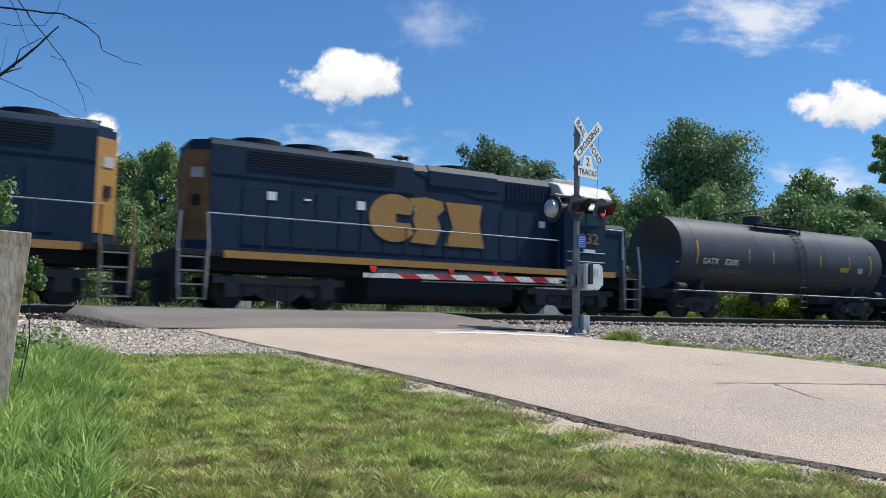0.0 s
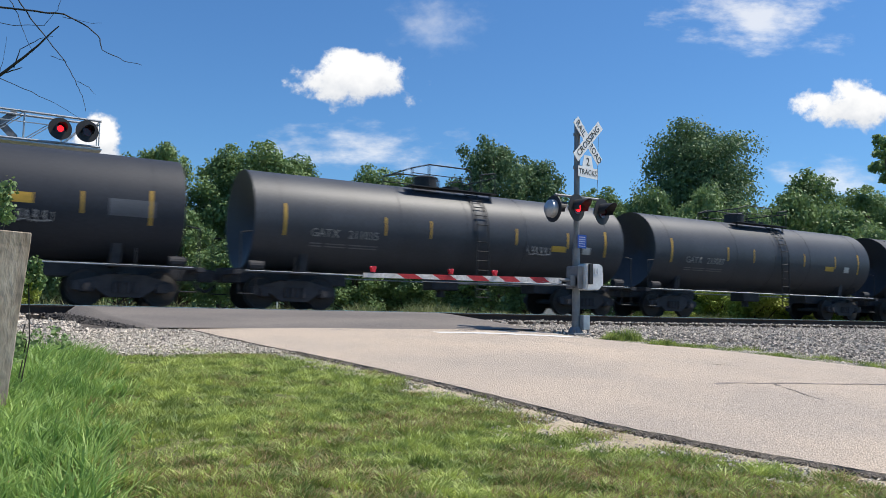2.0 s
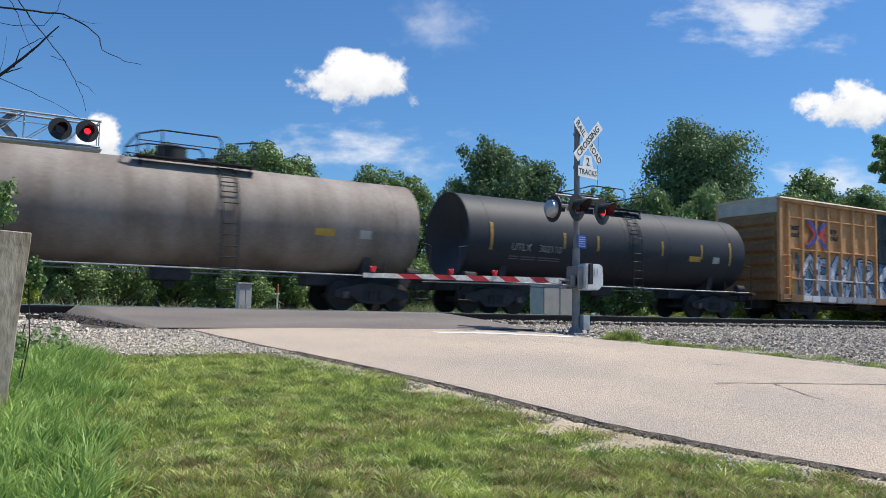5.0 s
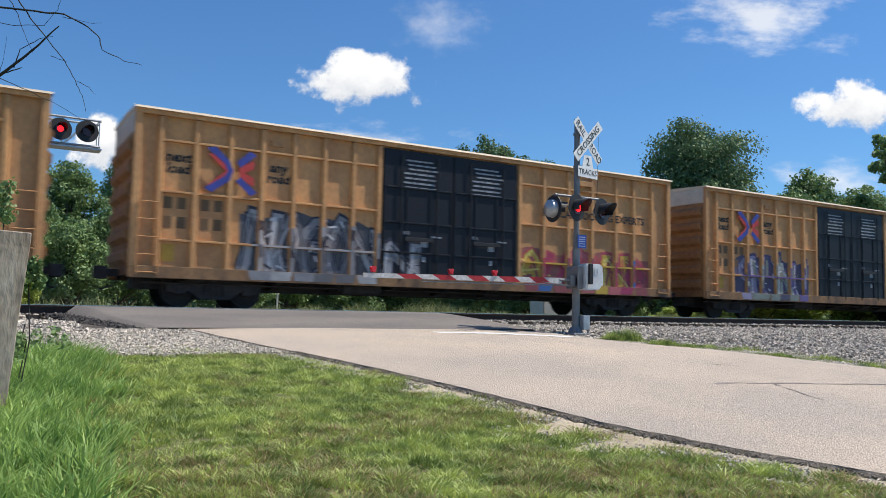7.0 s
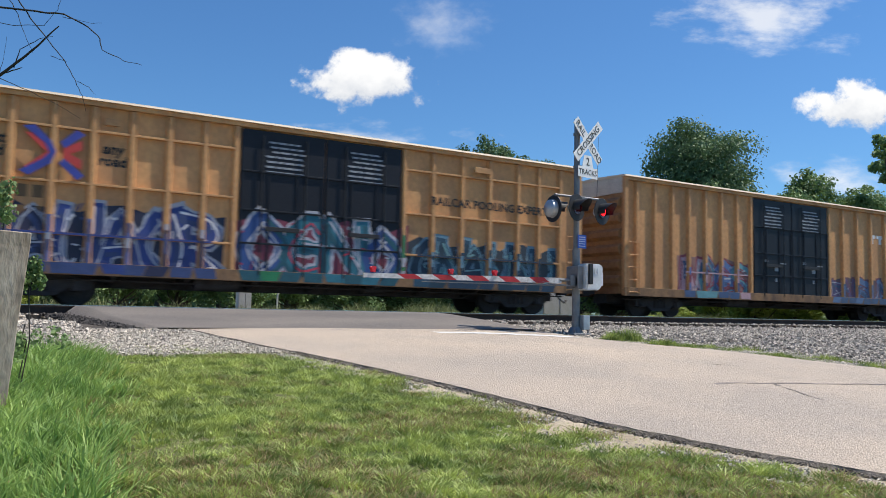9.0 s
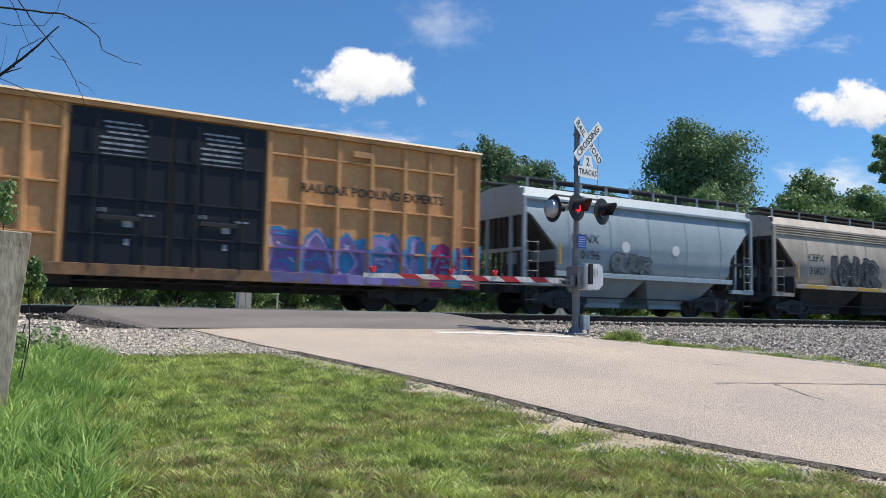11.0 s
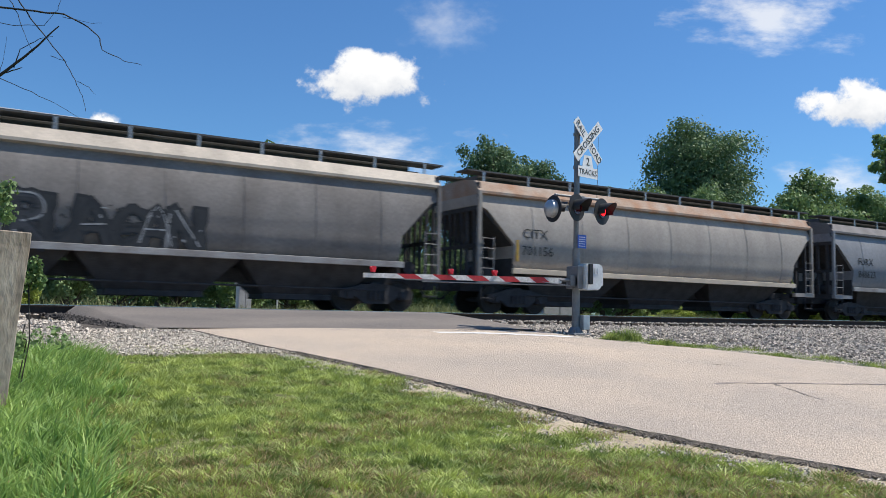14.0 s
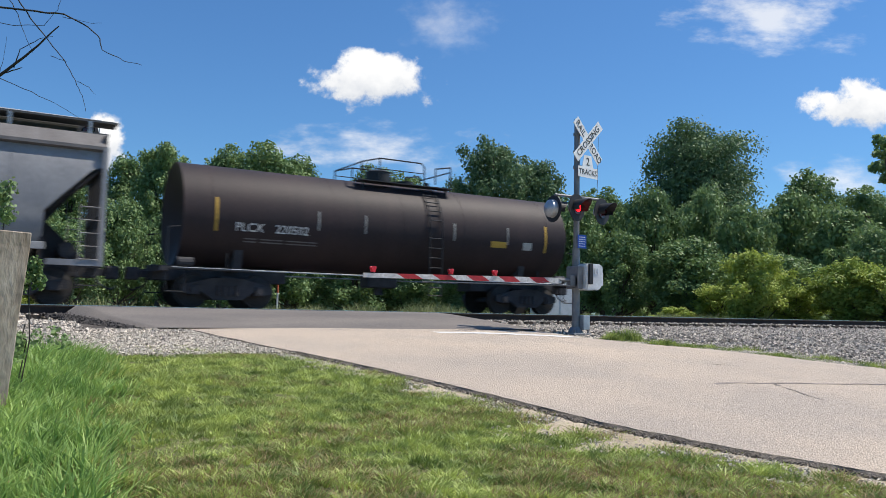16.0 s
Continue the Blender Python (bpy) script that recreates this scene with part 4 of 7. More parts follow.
                while m < top - 0.05:
                    q = min(top, m + rng.uniform(0.08, 0.4))
                    bx(bm, x - 0.05, x + 0.05, -1.624, -1.6205, m, q, mi=int(rng.choice(3, p=(0.5, 0.25, 0.25))))
                    m = q
                part("post_paint", bm, looks, parent)


def tag(parent, x0, x1, z0, z1, y, seed, colour, t=0.03, n=9):
    """A looping hand-sprayed scrawl."""
    rng = np.random.default_rng(seed)
    bm = bmesh.new()
    loops = max(2, n // 2)
    ph, am = rng.uniform(0, 6.28), rng.uniform(0.35, 1.0, loops + 2)
    pts = []
    for i in range(loops * 11 + 1):
        u = i / (loops * 11)
        g = 2 * math.pi * loops * u + ph
        k = am[int(u * loops)]
        pts.append((x0 + (x1 - x0) * u + 0.30 * (z1 - z0) * math.cos(g) * k, (z0 + z1) / 2 + 0.5 * (z1 - z0) * math.sin(g + 0.7 * math.sin(3 * g)) * (0.45 + 0.55 * k)))
    for k, (a, b) in enumerate(zip(pts, pts[1:])):
        d = Vector((b[0] - a[0], b[1] - a[1])).normalized() * t * rng.uniform(0.7, 1.15)
        e = Vector((b[0] - a[0], b[1] - a[1])) * 0.12
        slab(bm, [(a[0] - d.y - e.x, a[1] + d.x - e.y), (a[0] + d.y - e.x, a[1] - d.x - e.y), (b[0] + d.y + e.x, b[1] - d.x + e.y), (b[0] - d.y + e.x, b[1] + d.x + e.y)], "y", y - 0.004 - 0.0002 * (k % 20), y - 0.001)
    tagged(part("graffiti_tag", bm, paint(*colour), parent, "thin spray-painted scrawl"), kind="stuff")


# ---- boxcars ----
HB = 9.4


def boxcar(cx, number, label, ribs_only=False):
    t = thing("boxcar", pose(cx, 0, 0), label, "boxcar", "boxcars of the train")
    y = 1.50
    bm = bmesh.new()
    bx(bm, -HB + 0.06, HB - 0.06, -y, y, 0.95, 4.98)
    part("side_sheet", bm, M["box"], t)
    bm = bmesh.new()
    for s in (-1, 1):
        bx(bm, -HB, HB, s * 1.59 - 0.05, s * 1.59 + 0.05, 4.88, 5.0, 0.012)
        for q in (-1, 1):
            bx(bm, q * (HB - 0.09) - 0.09, q * (HB - 0.09) + 0.09, s * 1.56 - 0.07, s * 1.56 + 0.07, 0.74, 4.98, 0.012)
    part("frame", bm, M["box"], t)
    for s in (-1, 1):
        stock("box_sill", "side_sill", lambda bm: bx(bm, -HB, HB, -0.05, 0.05, 0.72, 1.02, 0.012), M["sill_dirt"], t, 0, s * 1.60, 0, 0, "grimy tan side sill")
    left = [-8.75, -7.85, -6.95, -6.07, -5.17, -4.27, -3.37, -2.55]
    right = [2.55, 3.55, 4.6, 5.65, 6.75, 7.6, 8.5]
    for s in (-1, 1):
        for x in left + right:
            stock("post", "side_post", lambda bm: slab(bm, [(-0.10, 0), (0.10, 0), (0.055, -0.12), (-0.055, -0.12)], "z", 1.02, 4.86), M["box"], t, x if s < 0 else -x, s * y, 0, 0 if s < 0 else 180)
        if not ribs_only:
            for a, b, k in ((-8.75, -2.55, "l"), (2.55, 8.5, "r")):
                for z in (1.70, 2.94, 4.26):
                    stock("belt" + k, "belt_rail", lambda bm: bx(bm, a, b, -0.105, 0, -0.03, 0.03, 0.012), M["box"], t, 0, s * y, z, 0 if s < 0 else 180)
    for s in (-1, 1):
        for dx, key in ((-1.22, "doorl"), (1.22, "doorr")):
            def plug(bm):
                bx(bm, -1.20, 1.20, -0.085, 0, 0.86, 4.84, 0.015)
            d = stock("door", "door", plug, M["door"], t, dx, s * y, 0, 0 if s < 0 else 180, "black plug door with white stencilled notices")
            for z in (1.75, 2.65, 3.7):
                stock("batten", "batten", lambda bm: bx(bm, -1.14, 1.14, -0.125, -0.085, -0.025, 0.025, 0.008), M["door"], d, 0, 0, z)
            for x in (-1.16, -0.4, 0.4, 1.16):
                stock("stile", "stile", lambda bm: bx(bm, -0.03, 0.03, -0.112, -0.0852, 0.92, 3.7), M["door"], d, x)
            if s < 0:
                def rods(bm):
                    for x in (-0.62, 0.62):
                        rod(bm, (x, -0.15, 0.9), (x, -0.15, 4.7), 0.022, 6)
                    bx(bm, -0.5, 0.5, -0.16, -0.115, 2.1, 2.22, 0.01)
                stock("doorrod", "locking_rod", rods, M["black"], d)

                def notice(bm):
                    for r in range(3):
                        bars(bm, -0.45 + 0.05 * r, -0.088, 4.52 - 0.13 * r, [0.2, 0.28, 0.16, 0.14 + 0.05 * r], 0.05, 0.04, 0.006)
                    for r in range(4):
                        bars(bm, -0.52 + 0.04 * (r % 2), -0.088, 4.12 - 0.14 * r, [0.26, 0.14, 0.3, 0.22], 0.055, 0.04, 0.006)
                    bars(bm, -0.5, -0.088, 2.3, [0.18], 0.1, 0.05, 0.006)
                    bars(bm, 0.1, -0.088, 1.95, [0.22], 0.2, 0.05, 0.006)
                    bars(bm, 0.45, -0.088, 2.25, [0.2, 0.12], 0.05, 0.03, 0.006)
                    bars(bm, 0.15, -0.088, 1.5, [0.1], 0.16, 0.03, 0.006)
                tagged(stock("notice", "stencilled_notice", notice, paint(0.36, 0.38, 0.41), d, label="greyed white stencilled lines of text"), kind="stuff")
    bm = bmesh.new()
    slab(bm, [(-1.70, 5.0), (-1.67, 5.06), (0, 5.12), (1.67, 5.06), (1.70, 5.0)], "x", -HB - 0.03, HB + 0.03)
    for k in range(17):
        x = -8.8 + 1.1 * k
        slab(bm, [(-1.60, 5.05), (-1.60, 5.085), (0, 5.15), (1.60, 5.085), (1.60, 5.05)], "x", x - 0.04, x + 0.04)
    part("roof", bm, M["box_roof"], t, "pale weathered metal roof, lightened for its edge highlight")
    for s in (-1, 1):
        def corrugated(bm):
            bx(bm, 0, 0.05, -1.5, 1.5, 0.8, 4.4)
        ew = stock("boxend", "end_wall", corrugated, M["box_end"], t, s * (HB - 0.06), 0, 0, 0 if s > 0 else 180, "corrugated end wall, tan darkened to brown for shade")
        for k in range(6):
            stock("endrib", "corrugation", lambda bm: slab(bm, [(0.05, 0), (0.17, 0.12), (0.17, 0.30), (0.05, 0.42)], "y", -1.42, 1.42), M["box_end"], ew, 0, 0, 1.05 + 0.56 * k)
        stock("boxcap", "end_cap", lambda bm: bx(bm, 0, 0.06, -1.5, 1.5, 4.42, 5.02), M["box_cap"], t, s * (HB - 0.06), 0, 0, 0 if s > 0 else 180, "pale grey end cap")
        for q in (-1, 1):
            ladder(t, s * (HB - 0.42), q * 1.66, 0.8, 2.7, 0.5, 5, M["box"])
        bm = bmesh.new()
        bx(bm, s * 6.8 - 1.9, s * 6.8 + 1.9, -0.5, 0.5, 0.72, 1.0)
        part("end_sill", bm, M["under"], t)
    bm = bmesh.new()
    bx(bm, -HB + 0.3, HB - 0.3, -0.35, 0.35, 0.46, 0.98)
    for k in range(9):
        x = -7.2 + 1.8 * k
        slab(bm, [(-1.5, 0.96), (-1.5, 0.74), (-0.35, 0.5), (0.35, 0.5), (1.5, 0.74), (1.5, 0.96)], "x", x - 0.06, x + 0.06)
    part("centre_sill", bm, M["under"], t)
    bm = bmesh.new()
    rod(bm, (-3.4, -0.95, 0.66), (-2.2, -0.95, 0.66), 0.2, 14)
    part("brake_reservoir", bm, M["under"], t)
    bm = bmesh.new()
    rod(bm, (1.6, -0.9, 0.68), (2.2, -0.9, 0.68), 0.15, 14)
    pipe(bm, [(-5.6, -0.7, 0.6), (1.6, -0.85, 0.66), (5.6, -0.7, 0.6)], 0.025)
    pipe(bm, [(-9.0, -1.1, 0.62), (9.0, -1.1, 0.62)], 0.022)
    part("brake_rigging", bm, M["under"], t)
    for s in (-1, 1):
        truck(t, s * 7.1)
    couplers(t, HB, 0.9)
    if not ribs_only:
        e = 1.503
        for x, a, b in ((-8.3, "next", "load"), (-5.62, "any", "road")):
            words(a, 0.36, NEAR(x, -e, 3.86), M["letter"], t, shear=0.2, deep=0.003, bold=0.012)
            words(b, 0.36, NEAR(x, -e, 3.56), M["letter"], t, shear=0.2, deep=0.003, bold=0.012)
        def arrows(bm, k):
            # two crossed bent arrows drawn as plain strokes
            if k == 0:
                slab(bm, [(-0.62, 0.42), (-0.35, 0.42), (0.05, 0.05), (0.05, -0.05), (-0.35, -0.42), (-0.62, -0.42), (-0.15, 0)], "y", -0.004, 0)
                slab(bm, [(0.22, 0.12), (0.62, 0.36), (0.62, 0.12), (0.36, 0.0), (0.62, -0.12), (0.62, -0.36), (0.22, -0.12)], "y", -0.004, 0)
            else:
                slab(bm, [(-0.66, 0.56), (-0.42, 0.62), (-0.06, 0.28), (0.06, 0.02), (-0.04, -0.26), (-0.5, -0.6), (-0.7, -0.5), (-0.2, -0.16), (-0.08, 0.0), (-0.18, 0.2)], "y", -0.008, -0.005)
                slab(bm, [(0.14, 0.26), (0.5, 0.6), (0.68, 0.5), (0.24, 0.12)], "y", -0.008, -0.005)
                slab(bm, [(0.14, -0.26), (0.55, -0.62), (0.7, -0.5), (0.24, -0.12)], "y", -0.008, -0.005)
        bm = bmesh.new()
        arrows(bm, 0)
        o = part("emblem", bm, paint(0.62, 0.06, 0.05), t, "red and blue crossed emblem")
        o.matrix_basis = pose(-6.95, -1.625, 3.62)
        bm = bmesh.new()
        arrows(bm, 1)
        o2 = part("emblem_stroke", bm, paint(0.05, 0.07, 0.36), o)
        # the fleet mark: bars in place of letters, then the number
        bm = bmesh.new()
        for x in (-8.62, -7.68):
            glyphs(bm, x, -e, 2.52, 2, 0.30, 0.75, 0.4)
            glyphs(bm, x, -e, 2.02, 2, 0.30, 0.75, 0.4)
        part("fleet_mark", bm, paint(0.17, 0.095, 0.04), t, "faded black stencilled fleet mark")
        words("RAILCAR POOLING EXPERTS", 0.36, NEAR(5.75, -e - 0.122, 3.38), M["letter"], t, width=1.0, deep=0.003, bold=0.008)
        bm = bmesh.new()
        bx(bm, 5.0, 5.6, -1.66, -1.62, 4.42, 4.6, 0.01)
        part("placard_board", bm, M["box"], t)
        bm = bmesh.new()
        bx(bm, -5.85, -5.5, -1.56, -1.5, 4.45, 4.62, 0.01)
        part("placard_board", bm, M["box"], t)
        bm = bmesh.new()
        bx(bm, -8.62, -8.3, -e - 0.006, -e, 1.16, 1.6)
        part("placard", bm, M["yellow"], t)
    else:
        bm = bmesh.new()
        for i in range(3):
            x = 5.6 + 0.62 * i
            bx(bm, x, x + 0.5, -1.51, -1.5, 3.75, 3.9)
            bx(bm, x + 0.16, x + 0.34, -1.51, -1.5, 3.5, 3.75)
        part("emblem", bm, M["white"], t, "white block emblem")
    return t


# ---- tank cars ----
def tankcar(cx, half, paintwork, label, dome=0.0, worn=False, plates=0, stripes=True, marked=True, mark_paint="white", r=1.44):
    t = thing("tank_car", pose(cx, 0, 0), label, "tank car", "tank cars of the train")
    zc = 3.98 - r
    deck_half, half = half, half - 0.42
    bm = bmesh.new()
    N, prof = 48, []
    for k in range(9):
        a = math.pi / 2 * k / 8
        prof.append((-half + 0.74 * (1 - math.sin(a)), r * math.cos(math.pi / 2 - a) if k else 0.02))
    prof += [(-half + 0.76 + (2 * half - 1.52) * k / 6, r) for k in range(7)]
    prof += [(-a, b) for a, b in prof[:9][::-1]]
    rings = []
    for x, q in prof:
        rings.append([bm.verts.new((x, q * math.cos(2 * math.pi * i / N), zc + q * math.sin(2 * math.pi * i / N))) for i in range(N)])
    for a, b in zip(rings, rings[1:]):
        for i in range(N):
            bm.faces.new((a[i], a[(i + 1) % N], b[(i + 1) % N], b[i]))
    bm.faces.new(rings[0])
    bm.faces.new(rings[-1][::-1])
    bmesh.ops.recalc_face_normals(bm, faces=bm.faces)
    shell = part("shell", bm, M[paintwork], t, smooth=True)
    for x in (-half + 0.78, -half * 0.33, half * 0.02, half * 0.36, half - 0.78):
        bm = bmesh.new()
        rod(bm, (x - 0.02, 0, zc), (x + 0.02, 0, zc), r + 0.006, 48, caps=True)
        part("weld_seam", bm, M[paintwork], t, smooth=True)

    def arc(a0, a1, x0, x1, lift=0.008, n=6):
        bm = bmesh.new()
        for k in range(n):
            p, q = radians(a0 + (a1 - a0) * k / n), radians(a0 + (a1 - a0) * (k + 1) / n)
            R = r + lift
            v = [bm.verts.new((x, -R * math.cos(g), zc + R * math.sin(g))) for x, g in ((x0, p), (x1, p), (x1, q), (x0, q))]
            bm.faces.new(v)
        bmesh.ops.remove_doubles(bm, verts=bm.verts[:], dist=0.001)
        bmesh.ops.solidify(bm, geom=bm.faces[:], thickness=0.005)
        return bm
    if stripes:
        for x, w, a in ((-half + 0.86, 0.10, 20), (-half * 0.41, 0.075, 12), (-half * 0.18, 0.075, 12), (half * 0.3, 0.075, 12), (half * 0.62, 0.075, 12), (half - 0.86, 0.10, 20)):
            w, pale = w * 0.75, paintwork == "tank_brown" and a < 15
            part("reflective_stripe", arc(-a, a * 0.8, x - w / 2, x + w / 2), M["faded" if pale else "yellow"], t, "faded pale reflective stripe" if pale else "yellow reflective stripe")
    if marked:
        bm = bmesh.new()
        x = -half + (1.4 if marked == "220502" else 1.25 if marked == "62695" else 1.7)
        lean = math.asin(0.36 / r)

        def low(at):
            return pose(at, -(r + 0.014) * math.cos(lean), zc - (r + 0.014) * math.sin(lean), 90 + math.degrees(lean))
        owner = {"220502": "PLCX", "62695": "GATX", "211035": "GATX", "219087": "GATX", "303785": "UTLX", "303111": "UTLX", "302747": "UTLX", "302110": "UTLX"}.get(marked, "")
        if owner:
            bm.free()
            words(owner, 0.34, low(x + 0.36), M[mark_paint], t, "reporting_mark", deep=0.006, width=0.95)
        else:
            glyphs(bm, x, -r + 0.03, zc - 0.49, 4, 0.26, 0.62, 0.26, 0.012)
            part("reporting_mark", bm, M[mark_paint], t, "white painted mark")
        x += 0.95
        words(marked if isinstance(marked, str) else "2190", 0.34, low(x + 0.62), M[mark_paint], t, "car_number", deep=0.006, width=0.95)
        bm = bmesh.new()
        for rr, (a, b) in enumerate(((-27.5, -26.2), (-31, -29.7))):
            for x0, x1 in ((0, 0.35), (0.45, 1.1), (1.2, 2.1)):
                bb = arc(a, b, -half + 1.65 + x0, -half + 1.65 + x1, 0.005, 1)
                me = bpy.data.meshes.new("tmp")
                bb.to_mesh(me)
                bb.free()
                bm.from_mesh(me)
                bpy.data.meshes.remove(me)
        tagged(part("stencil_lines", bm, paint(0.16, 0.16, 0.165), t, "faded stencilled lines of text"), kind="stuff")
    if plates:
        part("notice_plate", arc(8, 19, half * 0.12 - 1.5, half * 0.12 - 0.88, 0.006), M["white"], t, "white notice")
        part("placard", arc(-6, 4, half * 0.34, half * 0.34 + 0.75, 0.006), M["yellow"], t, "yellow placard")
        part("notice_plate", arc(-12, 5, half * 0.76 - 0.3, half * 0.76 + 0.8, 0.006), paint(0.11, 0.115, 0.13), t, "grey repainted panel")
    else:
        part("placard", arc(-17, -9, half * 0.52, half * 0.52 + 0.6, 0.006), M["yellow"], t, "small yellow placard")
        part("notice_plate", arc(-18, -8, half * 0.72, half * 0.72 + 0.35, 0.006), M["galv"], t)
    # top fittings: walkway, safety railing, nozzle housing, manway
    d = dome
    bm = bmesh.new()
    for s in (-1, 1):
        bx(bm, d - 1.55, d + 1.7, s * 0.82 - 0.22, s * 0.82 + 0.22, 3.90, 3.93)
        rod(bm, (d - 1.4, s * 0.9, 3.5), (d - 1.4, s * 0.9, 3.92), 0.03)
        rod(bm, (d + 1.5, s * 0.9, 3.5), (d + 1.5, s * 0.9, 3.92), 0.03)
    part("platform", bm, M["black"], t)
    bm = bmesh.new()
    for s in (-1, 1):
        yy = s * 1.02
        pipe(bm, [(d - 1.5, yy, 3.95), (d - 1.5, yy, 4.45), (d - 0.9, yy, 4.62), (d + 0.55, yy, 4.62), (d + 0.65, yy, 4.5), (d + 0.65, yy, 3.95)], 0.022)
        pipe(bm, [(d + 1.05, yy, 4.0), (d + 1.05, yy, 4.5), (d + 1.6, yy, 4.6), (d + 1.6, yy, 3.95)], 0.022)
        rod(bm, (d - 0.9, yy, 3.95), (d - 0.9, yy, 4.62), 0.02, 6)
        rod(bm, (d - 1.5, yy, 4.3), (d + 0.65, yy, 4.3), 0.014, 6)
    for x in (d - 1.5, d + 1.6):
        rod(bm, (x, -1.02, 4.45), (x, 1.02, 4.45), 0.022, 6)
    part("safety_railing", bm, M["black"], t)
    bm = bmesh.new()
    rod(bm, (d - 0.45, 0, 3.9), (d - 0.45, 0, 4.36), 0.40, 20)
    rod(bm, (d - 0.45, 0, 4.36), (d - 0.45, 0, 4.42), 0.42, 20, 0.30)
    part("nozzle_housing", bm, M["black"], t, smooth=True)
    bm = bmesh.new()
    rod(bm, (d + 0.5, 0, 3.9), (d + 0.5, 0, 4.15), 0.28, 16)
    part("manway", bm, M["black"], t, smooth=True)
    bm = bmesh.new()
    rod(bm, (d + 1.3, 0, 3.9), (d + 1.3, 0, 4.2), 0.09, 10)
    part("vent_valve", bm, M["black"], t)
    # curved ladder down the side, at the middle
    lx = d + 0.85
    bm = bmesh.new()
    for s in (-0.22, 0.22):
        pipe(bm, [(lx + s, -(r + 0.07) * math.cos(radians(a)), zc + (r + 0.07) * math.sin(radians(a))) for a in (62, 45, 28, 12, 0)] + [(lx + s, -1.52, 1.05), (lx + s, -1.5, 0.5)], 0.02)
    steps = part("ladder", bm, M["black"], t)
    places = [(-(r + 0.07) * math.cos(radians(a)), zc + (r + 0.07) * math.sin(radians(a))) for a in (58, 46, 34, 22, 10)]
    for yy, z in places + [(-1.51, z) for z in (2.25, 1.95, 1.65, 1.35, 1.05, 0.75, 0.5)]:
        stock("rung", "rung", lambda bm: rod(bm, (-0.22, 0, 0), (0.22, 0, 0), 0.016, 6), M["black"], steps, lx, yy, z)
    # underframe
    half = deck_half
    for s in (-1, 1):
        bm = bmesh.new()
        a, b = sorted((s * (half - 3.6), s * (half + 0.12)))
        bx(bm, a, b, -0.4, 0.4, 0.72, 1.12, 0.02)
        bx(bm, min(s * (half - 0.1), s * (half + 0.12)), max(s * (half - 0.1), s * (half + 0.12)), -1.5, 1.5, 0.92, 1.04, 0.01)
        slab(bm, [(-0.95, 1.0), (-1.08, 1.62), (-0.8, 1.4), (0, 1.15), (0.8, 1.4), (1.08, 1.62), (0.95, 1.0)], "x", s * (half - 2.0) - 0.12, s * (half - 2.0) + 0.12)
        part("stub_sill", bm, M["under"], t)
        for q in (-1, 1):
            bm = bmesh.new()
            x0, x1 = sorted((s * (half - 2.3), s * (half + 0.1)))
            bx(bm, x0, x1, q * 1.30 - 0.16, q * 1.30 + 0.16, 0.98, 1.02)
            pipe(bm, [(s * (half - 0.05), q * 1.42, 1.0), (s * (half - 0.05), q * 1.42, 2.05), (s * (half - 0.35), q * 1.42, 2.1)], 0.018)
            pipe(bm, [(s * (half - 1.6), q * 1.42, 1.0), (s * (half - 1.6), q * 1.42, 1.45)], 0.02)
            rod(bm, (s * (half - 0.05), q * 1.42, 0.4), (s * (half - 0.05), q * 1.42, 1.0), 0.018, 6)
            rod(bm, (s * (half - 0.5), q * 1.42, 0.4), (s * (half - 0.5), q * 1.42, 1.0), 0.018, 6)
            rod(bm, (s * (half - 0.5), q * 1.42, 0.4), (s * (half - 0.05), q * 1.42, 0.4), 0.018, 6)
            part("end_platform", bm, M["black"], t)
        bm = bmesh.new()
        rod(bm, (s * (half - 0.75), -1.25, 1.18), (s * (half - 0.35), -1.25, 1.18), 0.13, 12)
        part("brake_reservoir", bm, M["under"], t)
        truck(t, s * (half - 1.75))
    for q in (-1, 1):
        bm = bmesh.new()
        rod(bm, (-half + 0.2, q * 1.44, 1.02), (half - 0.2, q * 1.44, 1.02), 0.02, 6)
        part("side_rail", bm, M["galv"], t)
    bm = bmesh.new()
    bx(bm, -0.5, 0.5, -0.35, 0.35, 0.72, 1.15, 0.05)
    rod(bm, (0, 0, 0.5), (0, 0, 0.9), 0.14, 12)
    part("bottom_outlet", bm, M["under"], t)
    couplers(t, half + 0.1, 0.9)
    return t


